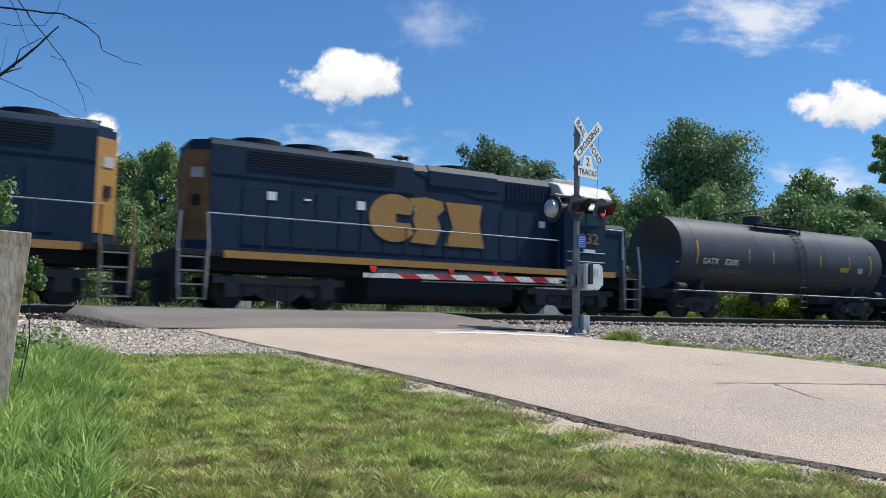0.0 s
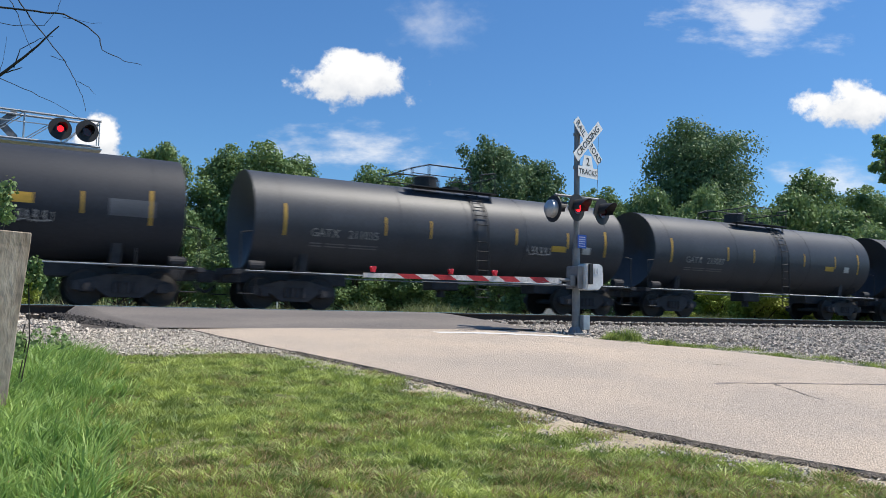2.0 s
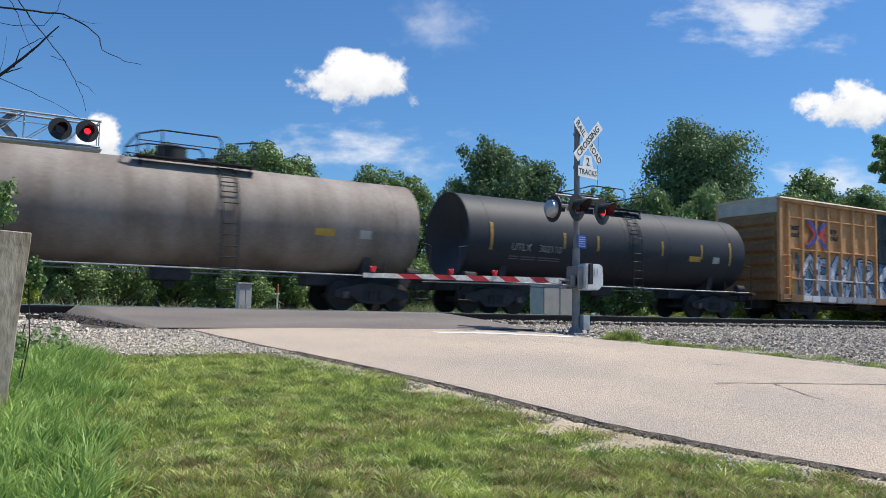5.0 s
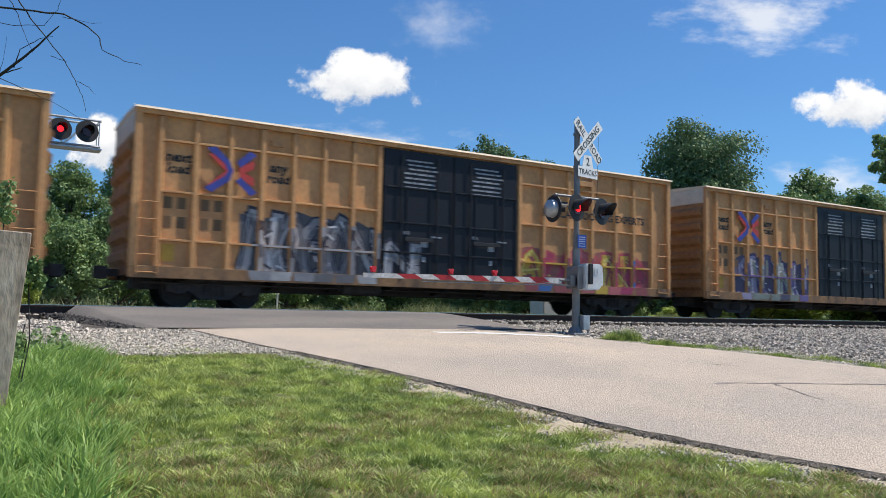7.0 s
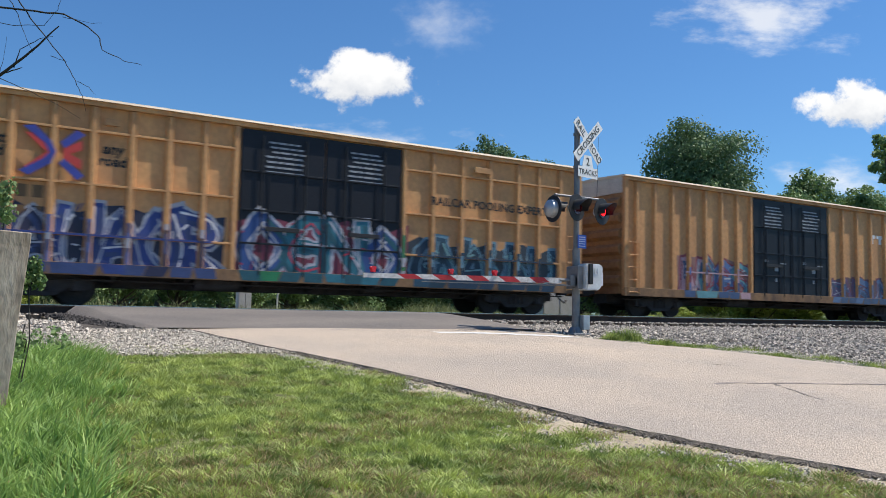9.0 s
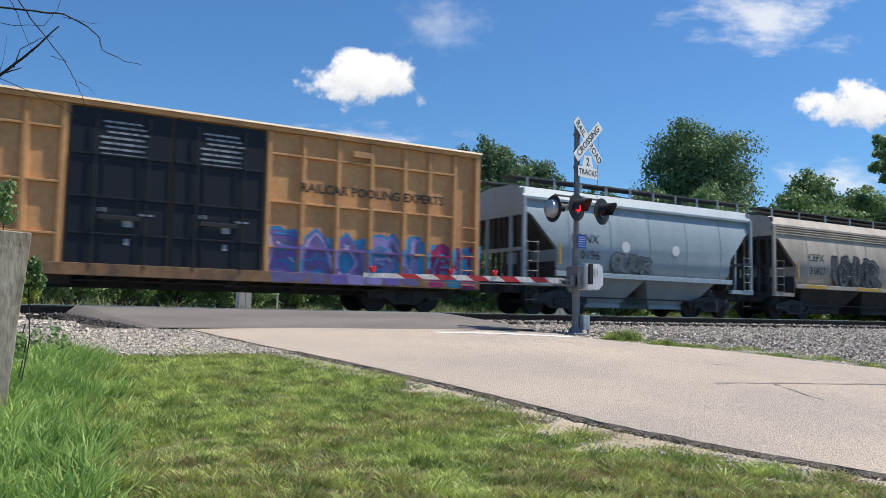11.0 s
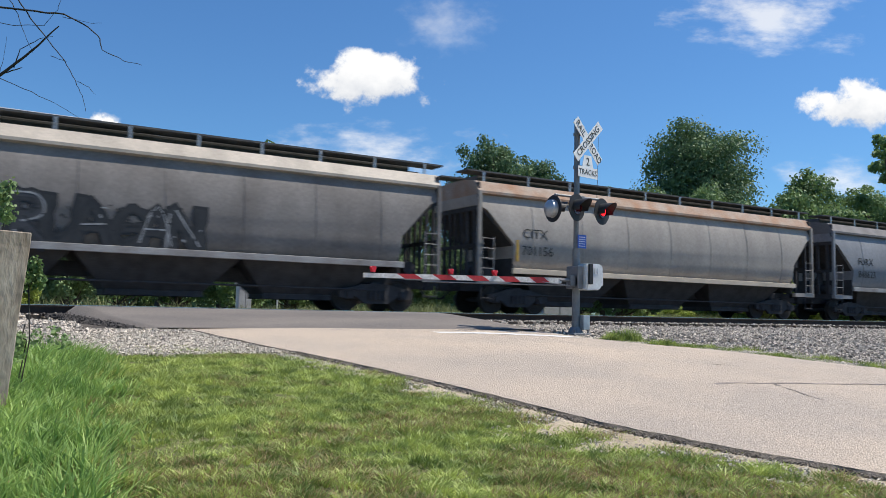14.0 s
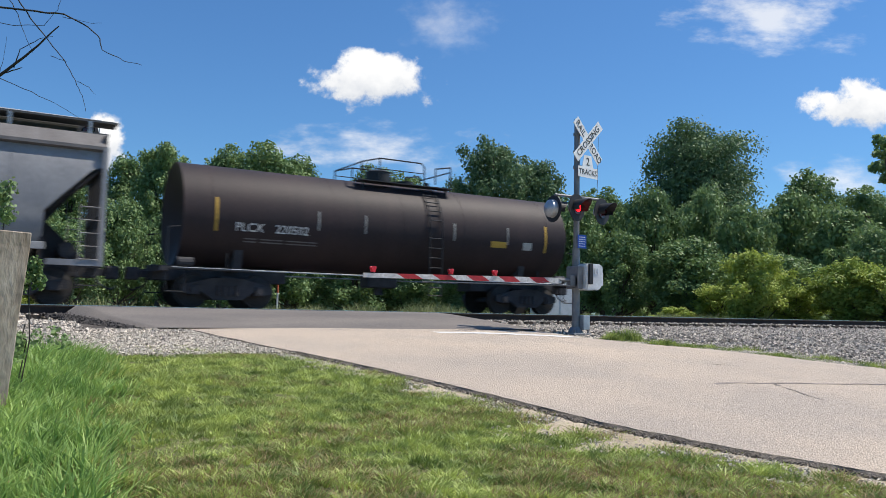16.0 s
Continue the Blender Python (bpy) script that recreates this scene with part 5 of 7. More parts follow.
# ---- covered hoppers ----
def hopper(cx, half, paintwork, label, roofwork=None, sill="galv", seams=9, ribbed=False, chute="under", open_top=False):
    t = thing("covered_hopper", pose(cx, 0, 0), label, "hopper car", "covered hoppers of the train")
    sec = [(1.28, 1.36), (1.42, 1.55), (1.51, 1.8), (1.555, 2.15), (1.56, 2.5), (1.54, 2.85), (1.49, 3.2), (1.42, 3.5), (1.31, 3.80)]
    slope = 1.35
    bm = bmesh.new()
    # carbody with sloped end sheets: each station's outline, the ends cut away below
    def ring(x, zmin):
        out = []
        for yy, z in sec:
            zz = max(z, zmin)
            # width at the lifted height
            w = yy
            for (a, b), (c, d) in zip(sec, sec[1:]):
                if b <= zz <= d:
                    w = a + (c - a) * (zz - b) / (d - b)
            out.append((w, zz))
        return [bm.verts.new((x, -w, z)) for w, z in out] + [bm.verts.new((x, w, z)) for w, z in out[::-1]]
    xs = [(-half, 3.45), (-half + 0.35, 3.3), (-half + slope, 2.25), (-half + slope + 0.02, 1.36), (half - slope - 0.02, 1.36), (half - slope, 2.25), (half - 0.35, 3.3), (half, 3.45)]
    rings = [ring(x, z) for x, z in xs]
    for a, b in zip(rings, rings[1:]):
        for i in range(len(a)):
            j = (i + 1) % len(a)
            bm.faces.new((a[i], b[i], b[j], a[j]))
    bm.faces.new(rings[0][::-1])
    bm.faces.new(rings[-1])
    bmesh.ops.remove_doubles(bm, verts=bm.verts[:], dist=0.002)
    bmesh.ops.recalc_face_normals(bm, faces=bm.faces)
    part("carbody", bm, M[paintwork], t, smooth=True)
    # roof: steep eave, cap and running boards
    bm = bmesh.new()
    slab(bm, [(-1.45, 3.84), (-1.45, 3.92), (-1.22, 4.26), (-0.6, 4.36), (0.6, 4.36), (1.22, 4.26), (1.45, 3.92), (1.45, 3.84), (1.31, 3.80), (-1.31, 3.80)], "x", -half, half)
    part("roof", bm, M[roofwork or paintwork], t)
    for q in (-1, 1):
        bm = bmesh.new()
        bx(bm, -half - 0.25, half + 0.25, q * 0.80 - 0.34, q * 0.80 + 0.34, 4.58, 4.63)
        part("running_board", bm, M["walk"], t, "dark open-grid running board")
        n = 10
        for k in range(n):
            x = -half + 0.4 + (2 * half - 0.8) * k / (n - 1)
            stock("brack%d" % q, "running_board_bracket", lambda bm: bx(bm, -0.03, 0.03, q * 1.12 - 0.02, q * 1.12 + 0.02, 4.28, 4.6), M["galv"], t, x)
    bm = bmesh.new()
    for k in range(4):
        a = -half + 0.6 + (2 * half - 1.2) * k / 4
        bx(bm, a + (0.1 if open_top else 0), a + (2 * half - 1.2) / 4 - (0.1 if open_top else 0), -0.44, 0.44, 4.36, 4.46 if open_top else 4.60, 0.03)
    part("roof_hatch", bm, M["walk"], t)
    for k in range(1, seams):
        x = -half + 2 * half * k / seams
        if abs(x) < half - slope - 0.1:
            for q in (-1, 1):
                bm = bmesh.new()
                pts = [(sec[i][0] + 0.006, sec[i][1]) for i in range(len(sec))]
                for (a, b), (c, d) in zip(pts, pts[1:]):
                    rod(bm, (x, q * a, b), (x, q * c, d), 0.008, 5)
                part("weld_seam", bm, M[paintwork], t)
    if ribbed:
        for q in (-1, 1):
            for k in range(3):
                bm = bmesh.new()
                bx(bm, -half + 0.05, half - 0.05, q * (1.40 + 0.018 * k) - 0.05, q * (1.40 + 0.018 * k) + 0.05, 3.74 - 0.11 * k, 3.79 - 0.11 * k, 0.01)
                part("eave_rib", bm, M[paintwork], t)
    # side sills, end frames, ladders
    for q in (-1, 1):
        bm = bmesh.new()
        bx(bm, -half + slope - 0.05, half - slope + 0.05, q * 1.55 - 0.05, q * 1.55 + 0.05, 1.30, 1.48, 0.015)
        part("side_sill", bm, M[sill], t)
    for s in (-1, 1):
        for q in (-1, 1):
            bm = bmesh.new()
            bx(bm, s * (half - 0.05) - 0.06, s * (half - 0.05) + 0.06, q * 1.46 - 0.05, q * 1.46 + 0.05, 0.95, 3.9)
            a, b = sorted((s * half, s * (half - 1.25)))
            bx(bm, a, b, q * 1.46 - 0.08, q * 1.46 + 0.08, 0.95, 1.1)
            part("corner_post", bm, M[paintwork], t)
            ladder(t, s * (half - 0.34), q * 1.55, 1.05, 2.45, 0.44, 5, M["sill_grey"], 0.014, "grey steel ladder")
            ladder(t, s * (half - 0.34), q * 1.5, 0.42, 0.98, 0.44, 2, M["under"], 0.017, "dark sill step")
        bm = bmesh.new()
        a, b = sorted((s * half, s * (half - 3.2)))
        bx(bm, a, b, -0.45, 0.45, 0.72, 1.1, 0.02)
        bx(bm, *sorted((s * half, s * (half - 0.15))), -1.48, 1.48, 0.93, 1.12)
        slab(bm, [(s * (half - 0.2), 1.1), (s * (half - 1.35), 1.1), (s * (half - 1.35), 2.2), (s * (half - 0.5), 3.1), (s * (half - 0.5), 3.0), (s * (half - 1.2), 2.1)], "y", -0.08, 0.08)
        part("end_frame", bm, M["under"], t)
        bm = bmesh.new()
        rod(bm, (s * (half - 0.75), -0.9, 1.35), (s * (half - 0.75), 0.3, 1.35), 0.2, 12)
        part("brake_reservoir", bm, M["under"], t)
        bm = bmesh.new()
        for yy in (-0.7, 0.7):
            bx(bm, s * (half - 0.06) - 0.05, s * (half - 0.06) + 0.05, yy - 0.05, yy + 0.05, 1.12, 3.6)
        bx(bm, s * (half - 0.06) - 0.04, s * (half - 0.06) + 0.04, -1.4, 1.4, 3.3, 4.2)
        bx(bm, s * (half - 0.06) - 0.045, s * (half - 0.06) + 0.045, -1.4, 1.4, 2.1, 2.22)
        part("end_bracing", bm, M["under"] if paintwork != "hopper_blue" else M[paintwork], t)
        for yy in (-1.15, -0.35, 0.0, 0.35, 1.15):
            stock("end_post", "end_post", lambda bm: bx(bm, -0.05, 0.03, -0.06, 0.06, 1.12, 3.3), M["under"], t, s * (half - 0.08), yy)
        # dark sheet put in for shade under the body's end slope, plus bulkhead below
        bm = bmesh.new()
        slab(bm, [(s * (half - 0.10), 3.42), (s * (half - 0.10), 3.36), (s * (half - 1.42), 2.16), (s * (half - 1.42), 1.1), (s * (half - 1.36), 1.1), (s * (half - 1.36), 2.2)][::s], "y", -1.44, 1.44)
        part("slope_sheet", bm, M["under"], t, "dark sloped sheet that stands for shade under the end")
        truck(t, s * (half - 1.9))
    # discharge hoppers
    n = 3 if half > 7 else 2
    for k in range(n):
        w = (2 * half - 2 * slope - 1.2) / n
        x0 = -half + slope + 0.6 + w * k
        bm = bmesh.new()
        for (z0, k0), (z1, k1) in (((1.36, 1.0), (0.42, 0.60)),):
            a = [bm.verts.new((x0 + w / 2 + sx * w / 2 * k0, sy * 1.35 * 1.0, z0)) for sx, sy in ((-1, -1), (1, -1), (1, 1), (-1, 1))]
            b = [bm.verts.new((x0 + w / 2 + sx * w / 2 * k1, sy * 0.7, z1)) for sx, sy in ((-1, -1), (1, -1), (1, 1), (-1, 1))]
            for i in range(4):
                bm.faces.new((a[i], b[i], b[(i + 1) % 4], a[(i + 1) % 4]))
            bm.faces.new(a)
            bm.faces.new(b[::-1])
        bmesh.ops.recalc_face_normals(bm, faces=bm.faces)
        bx(bm, x0 + w * 0.2, x0 + w * 0.8, -0.75, 0.75, 0.28, 0.44, 0.02)
        part("discharge_chute", bm, M[chute], t)
    bm = bmesh.new()
    bx(bm, -half + 2, half - 2, -0.3, 0.3, 0.74, 1.12)
    pipe(bm, [(-half + 2.2, -1.2, 0.62), (half - 2.2, -1.2, 0.62)], 0.025)
    part("centre_sill", bm, M["under"], t)
    couplers(t, half, 0.9)
    return t


# ---- locomotives ----
def locomotive(cx, label, end_mat):
    """A four-axle road switcher, 18 m long; the cab end at +x."""
    t = thing("locomotive", pose(cx, 0, 0, 0, 0, 0), label, "locomotive", "locomotives of the train")
    B, G, D = M["loco_blue"], M["loco_gold"], M["loco_dark"]
    bm = bmesh.new()
    bx(bm, -8.1, 8.1, -1.5, 1.5, 1.36, 1.52, 0.01)
    bx(bm, -8.0, 8.0, -1.0, 1.0, 1.0, 1.36)
    part("walkway", bm, D, t)
    for q in (-1, 1):
        bm = bmesh.new()
        bx(bm, -6.9, 6.9, q * 1.51 - 0.012, q * 1.51 + 0.012, 1.33, 1.53)
        part("sill_stripe", bm, G, t, "gold stripe along the walkway edge")
    # long hood with chamfered roof edge
    def hood(x0, x1, top, w):
        bm = bmesh.new()
        slab(bm, [(-w, 1.52), (-w, top - 0.22), (-w + 0.16, top), (w - 0.16, top), (w, top - 0.22), (w, 1.52)], "x", x0, x1)
        return bm
    part("long_hood", hood(-7.2, 4.6, 4.62, 0.92), B, t)
    # hood end with cut-off corners, gold below a blue cap
    bm = bmesh.new()
    slab(bm, [(-7.19, 0.92), (-7.73, 0.55), (-7.73, -0.55), (-7.19, -0.92)], "z", 1.53, 4.5)
    slab(bm, [(-7.19, 0.80), (-7.64, 0.45), (-7.64, -0.45), (-7.19, -0.80)], "z", 4.5, 4.6)
    part("end_cap", bm, B, t)
    bm = bmesh.new()
    slab(bm, [(-7.215, 0.928), (-7.745, 0.558), (-7.745, -0.558), (-7.215, -0.928)], "z", 1.82, 4.28)
    part("end_panel", bm, end_mat, t, "hood end with cut-off corners")
    for q in (-1, 1):
        bm = bmesh.new()
        slab(bm, [(-7.36, q * 0.83), (-7.64, q * 0.634), (-7.653, q * 0.653), (-7.373, q * 0.849)], "z", 3.52, 3.8)
        part("number_board", bm, paint(0.4, 0.4, 0.4), t, "greyed number board")
        bm = bmesh.new()
        slab(bm, [(-7.42, q * 0.788), (-7.60, q * 0.662), (-7.625, q * 0.699), (-7.445, q * 0.825)], "z", 2.75, 3.05)
        part("marker_lamp", bm, D, t)
    bm = bmesh.new()
    rod(bm, (-8.66, 0, 0.9), (-8.1, 0, 0.9), 0.10, 8)
    part("drawbar", bm, M["under"], t)
    # radiator section, flared, with dark grilles
    bm = bmesh.new()
    slab(bm, [(-0.93, 3.6), (-0.94, 3.66), (-0.94, 4.46), (-0.89, 4.58), (-0.76, 4.66), (0.76, 4.66), (0.89, 4.58), (0.94, 4.46), (0.94, 3.66), (0.93, 3.6)], "x", -7.2, -0.95)
    part("radiator_housing", bm, B, t)
    for q in (-1, 1):
        for k in range(7):
            stock("slat", "grille_slat", lambda bm: bx(bm, -6.2, -1.6, -0.02, 0.02, 0, 0.03), D, t, 0, q * 0.945, 3.9 + 0.075 * k)
        bm = bmesh.new()
        slab(bm, [(-0.9, 4.35), (4.2, 4.35), (4.2, 4.0), (3.9, 3.72), (1.4, 3.72), (-0.2, 4.1)], "y", q * 0.925 - 0.012, q * 0.925 + 0.012)
        part("intake_recess", bm, B, t)
        for k in range(12):
            stock("louvre", "louvre", lambda bm: bx(bm, 0, 0.07, -0.02, 0.02, 3.78, 4.36), B, t, 2.6 + 0.16 * k, q * 0.96)
        for k in range(15):
            stock("hood_door", "hood_door", lambda bm: bx(bm, 0, 0.66, -0.012, 0.012, 1.75, 3.4, 0.008), B, t, -6.3 + 0.72 * k, q * 0.925)
    for x, r, z in ((-5.7, 0.62, 4.66), (-4.2, 0.62, 4.66), (-2.7, 0.62, 4.66), (0.9, 0.55, 4.62)):
        bm = bmesh.new()
        rod(bm, (x, 0, z), (x, 0, z + 0.16), r + 0.12, 28)
        rod(bm, (x, 0, z + 0.16), (x, 0, z + 0.18), r, 28)
        part("roof_fan", bm, D, t)
    bm = bmesh.new()
    for dx, s in ((-0.35, 1), (-0.1, 1), (0.2, -1)):
        rod(bm, (-1.1 + dx, -0.4, 4.86), (-1.1 + dx + 0.3 * s, -0.4, 4.86), 0.04, 10, 0.09)
    rod(bm, (-1.2, -0.4, 4.62), (-1.2, -0.4, 4.86), 0.03)
    part("air_horn", bm, M["black"], t)
    # dynamic-brake blister
    bm = bmesh.new()
    slab(bm, [(-0.92, 3.9), (-0.96, 4.0), (-0.96, 4.44), (-0.78, 4.65), (0.78, 4.65), (0.96, 4.44), (0.96, 4.0), (0.92, 3.9)], "x", -0.4, 2.2)
    part("brake_blister", bm, B, t)
    # cab and short nose
    bm = bmesh.new()
    slab(bm, [(-1.5, 1.52), (-1.5, 4.05), (1.5, 4.05), (1.5, 1.52)], "x", 4.6, 6.45)
    part("cab", bm, B, t)
    bm = bmesh.new()
    slab(bm, [(-1.62, 4.0), (-1.62, 4.07), (-1.35, 4.42), (-0.7, 4.62), (0.7, 4.62), (1.35, 4.42), (1.62, 4.07), (1.62, 4.0)], "x", 4.45, 6.62)
    part("cab_roof", bm, M["loco_roof"], t, "pale grey cab roof")
    bm = bmesh.new()
    bx(bm, 4.9, 6.1, -0.45, 0.45, 4.62, 4.84, 0.05)
    part("air_conditioner", bm, M["loco_roof"], t)
    for q in (-1, 1):
        bm = bmesh.new()
        for a, b in ((4.95, 5.5), (5.56, 6.1)):
            bx(bm, a, b, q * 1.505 - 0.015, q * 1.505 + 0.015, 3.1, 3.72)
        part("side_window", bm, M["glass"], t, "dark side window")
        bm = bmesh.new()
        slab(bm, [(q * 1.5, 3.86), (q * 1.5, 3.91), (q * 1.84, 3.62), (q * 1.84, 3.57)], "x", 4.95, 6.25)
        part("sun_visor", bm, M["loco_roof"], t)
    bm = bmesh.new()
    for yy in (-0.95, 0.95):
        bx(bm, 6.44, 6.47, yy - 0.4, yy + 0.4, 3.2, 3.8)
    part("windscreen", bm, M["glass"], t)
    bm = bmesh.new()
    slab(bm, [(-0.95, 1.52), (-0.95, 3.15), (-0.75, 3.3), (0.75, 3.3), (0.95, 3.15), (0.95, 1.52)], "x", 6.45, 7.95)
    part("short_nose", bm, B, t)
    bm = bmesh.new()
    bx(bm, 7.95, 8.0, -0.7, 0.7, 2.9, 3.2, 0.02)
    rod(bm, (7.98, -0.3, 3.05), (8.03, -0.3, 3.05), 0.1)
    part("headlight_box", bm, M["loco_roof"], t)
    # railings
    for q in (-1, 1):
        bm = bmesh.new()
        pipe(bm, [(-7.35, q * 1.45, 2.50), (4.4, q * 1.45, 2.50)], 0.02)
        part("handrail", bm, M["galv"], t, "bare metal handrail")
        for k in range(9):
            x = -7.3 + 1.46 * k
            stock("stanchion", "stanchion", lambda bm: (rod(bm, (0, 0, 1.45), (0, 0, 2.5), 0.022, 6), bx(bm, -0.05, 0.05, -0.03, 0.03, 1.36, 1.55)), M["black"], t, x, q * 1.47)
    # the large emblem on the flank: three plain gold forms
    bow = [(-0.15 + 0.85 * math.cos(radians(a)), 2.85 + 0.74 * math.sin(radians(a))) for a in range(50, 311, 15)] + [(0.52, 2.40), (0.42, 2.72), (-0.1, 2.72), (-0.1, 2.98), (0.42, 2.98), (0.52, 3.30)]
    block = [(0.34, 3.50), (0.9, 3.58), (1.55, 3.50), (1.62, 3.25), (1.35, 3.0), (1.5, 2.6), (1.3, 2.10), (0.42, 2.14), (0.62, 2.5), (0.50, 2.85), (0.60, 3.2)]
    wedge = [(1.66, 3.50), (3.05, 3.50), (2.95, 2.9), (3.15, 2.10), (1.66, 2.10), (1.95, 2.7)]
    for form in (bow, block, wedge):
        bm = bmesh.new()
        slab(bm, [(x - 1.45, z) for x, z in form], "y", -0.957, -0.938)
        part("flank_emblem", bm, G, t, "worn gold form on the blue flank")
    words("6032", 0.52, NEAR(5.55, -1.512, 2.62), G, t, "unit_number", deep=0.004, width=1.1)
    bm = bmesh.new()
    for x, z, w, h in ((-5.6, 3.05, 0.26, 0.24), (-2.85, 3.0, 0.26, 0.26), (-0.9, 2.75, 0.26, 0.5), (3.95, 2.95, 0.24, 0.22), (-4.5, 3.12, 0.2, 0.06), (5.45, 2.15, 0.5, 0.12)):
        yy = -0.945 if x < 4.6 else -1.51
        bx(bm, x, x + w, yy - 0.006, yy, z, z + h)
    part("sticker", bm, M["white"], t, "white notice sticker")
    # pilots, steps, end rails
    for s in (-1, 1):
        bm = bmesh.new()
        bx(bm, *sorted((s * 8.06, s * 8.2)), -1.5, 1.5, 0.35, 1.5, 0.02)
        slab(bm, [(-1.35, 0.12), (1.35, 0.12), (1.45, 0.5), (-1.45, 0.5)], "x", s * 8.2 - 0.04, s * 8.2 + 0.04)
        part("pilot", bm, D, t)
        for q in (-1, 1):
            for k in range(4):
                stock("tread", "step_tread", lambda bm: bx(bm, -0.32, 0.32, -0.2, 0.2, 0, 0.04), M["steel"], t, s * 7.7, q * 1.32, 0.22 + 0.36 * k, label="bare metal boarding step")
            for dx in (-0.345, 0.345):
                stock("stepside", "step_side", lambda bm: bx(bm, -0.015, 0.015, -0.15, 0.15, 0.2, 1.5), M["steel"], t, s * 7.7 + dx, q * 1.4)
            bm = bmesh.new()
            for dx in (-0.36, 0.36):
                pipe(bm, [(s * 7.7 + dx, q * 1.5, 0.5), (s * 7.7 + dx * 1.1, q * 1.52, 1.6), (s * 7.7 + dx * 0.95, q * 1.45, 2.5)], 0.022)
            part("grab_rail", bm, M["galv"] if q < 0 else G, t)
        bm = bmesh.new()
        pipe(bm, [(s * 8.1, -1.4, 1.52), (s * 8.1, -1.4, 2.4), (s * 8.1, -0.5, 2.4), (s * 8.1, 0.5, 2.4), (s * 8.1, 1.4, 2.4), (s * 8.1, 1.4, 1.52)], 0.022)
        part("end_rail", bm, M["black"], t)
    # fuel tank, air tanks, trucks
    bm = bmesh.new()
    slab(bm, [(-1.35, 0.42), (-1.1, 0.22), (1.1, 0.22), (1.35, 0.42), (1.35, 1.0), (-1.35, 1.0)], "x", -2.6, 2.6)
    part("fuel_tank", bm, D, t)
    bm = bmesh.new()
    for q in (-1, 1):
        rod(bm, (-2.4, q * 1.3, 1.16), (2.2, q * 1.3, 1.16), 0.16, 14)
    # the lighter grey puts the tank's long highlight into its colour
    part("air_tank", bm, M["steel"], t, "air tank, grey to carry its long highlight", smooth=True)
    for q in (-1, 1):
        for z in (2.16, 1.84):
            stock("cab_stripe", "cab_stripe", lambda bm: bx(bm, 4.75, 6.4, -0.004, 0.004, -0.016, 0.016), M["white"], t, 0, q * 1.505, z, label="thin white stripe below the cab number")
        bm = bmesh.new()
        pipe(bm, [(6.6, q * 0.99, 3.1), (7.75, q * 0.99, 3.1), (7.75, q * 0.99, 2.05)], 0.02)
        part("nose_grab_rail", bm, M["white"], t, "white grab rail on the nose")
    for s in (-1, 1):
        truck(t, s * 5.2, 2.74)
        for q in (-1, 1):
            bm = bmesh.new()
            bx(bm, s * 5.2 - 1.9, s * 5.2 + 1.9, q * 1.12 - 0.08, q * 1.12 + 0.08, 0.66, 0.86, 0.02)
            for e in (-1.37, 1.37):
                bx(bm, s * 5.2 + e - 0.2, s * 5.2 + e + 0.2, q * 1.14 - 0.12, q * 1.14 + 0.12, 0.3, 0.72, 0.03)
            part("truck_frame", bm, M["under"], t)
    couplers(t, 8.2, 0.9)
    return t


# ---- the consist, front to rear; places are those at the start ----
TRAIN = []
TRAIN.append(locomotive(-4.71, "dark blue and gold freight locomotive leading the train", M["loco_gold"]))
# its hood end is turned from the sun and takes the darkened gold
TRAIN.append(locomotive(12.55, "dark blue freight locomotive with gold emblem and pale cab roof", M["loco_rust"]))
# the leading unit runs with its hood end to the rear
TRAIN[0].matrix_basis = pose(-4.71, 0, 0, 0, 0, 180)
TANKS = (
    (22.46, 36.31, "tank_grey", "grey-black tank car with white mark and yellow stripes", "62695", 0),
    (37.34, 51.17, "tank", "black tank car with white and yellow notices", "303785", 1),
    (52.16, 66.45, "tank_grey", "faded black tank car with yellow reflective stripes", "211035", 0),
    (67.19, 81.46, "tank_grey", "faded black tank car with yellow placards", "219087", 0),
    (82.41, 96.41, "tank", "black tank car with a scrawl low on its flank", "303111", 1),
    (97.48, 111.62, "tank", "glossy black tank car with white scrawls", "302747", 1),
    (112.32, 127.15, "tank_worn", "weathered grey-brown tank car streaked with rust", "", 0),
    (128.1, 142.0, "tank", "black tank car before the boxcars", "302110", 0),
    (371.59, 385.12, "tank_brown", "brown-black tank car at the end of the train", "220502", 0),
)
for a, b, p, lab, num, pl in TANKS:
    T = tankcar((a + b) / 2, (b - a) / 2, p, lab, dome=-0.2 if num not in ("220502", "") else 0.35, plates=pl, marked=num or False, stripes=bool(num),
                mark_paint="white" if num in ("220502", "62695") else "faded")
    TRAIN.append(T)
    if num in ("302747", "303785", "211035", "303111"):
        tag(T, 2.5, 3.4, 1.95, 2.25, -1.437, 8, (0.22, 0.22, 0.22), 0.012, 11)
BOXES = (152.9, 173.62, 194.32, 215.02, 235.8, 256.55)
W3, K3 = (0.75, 0.75, 0.78), (0.03, 0.03, 0.05)
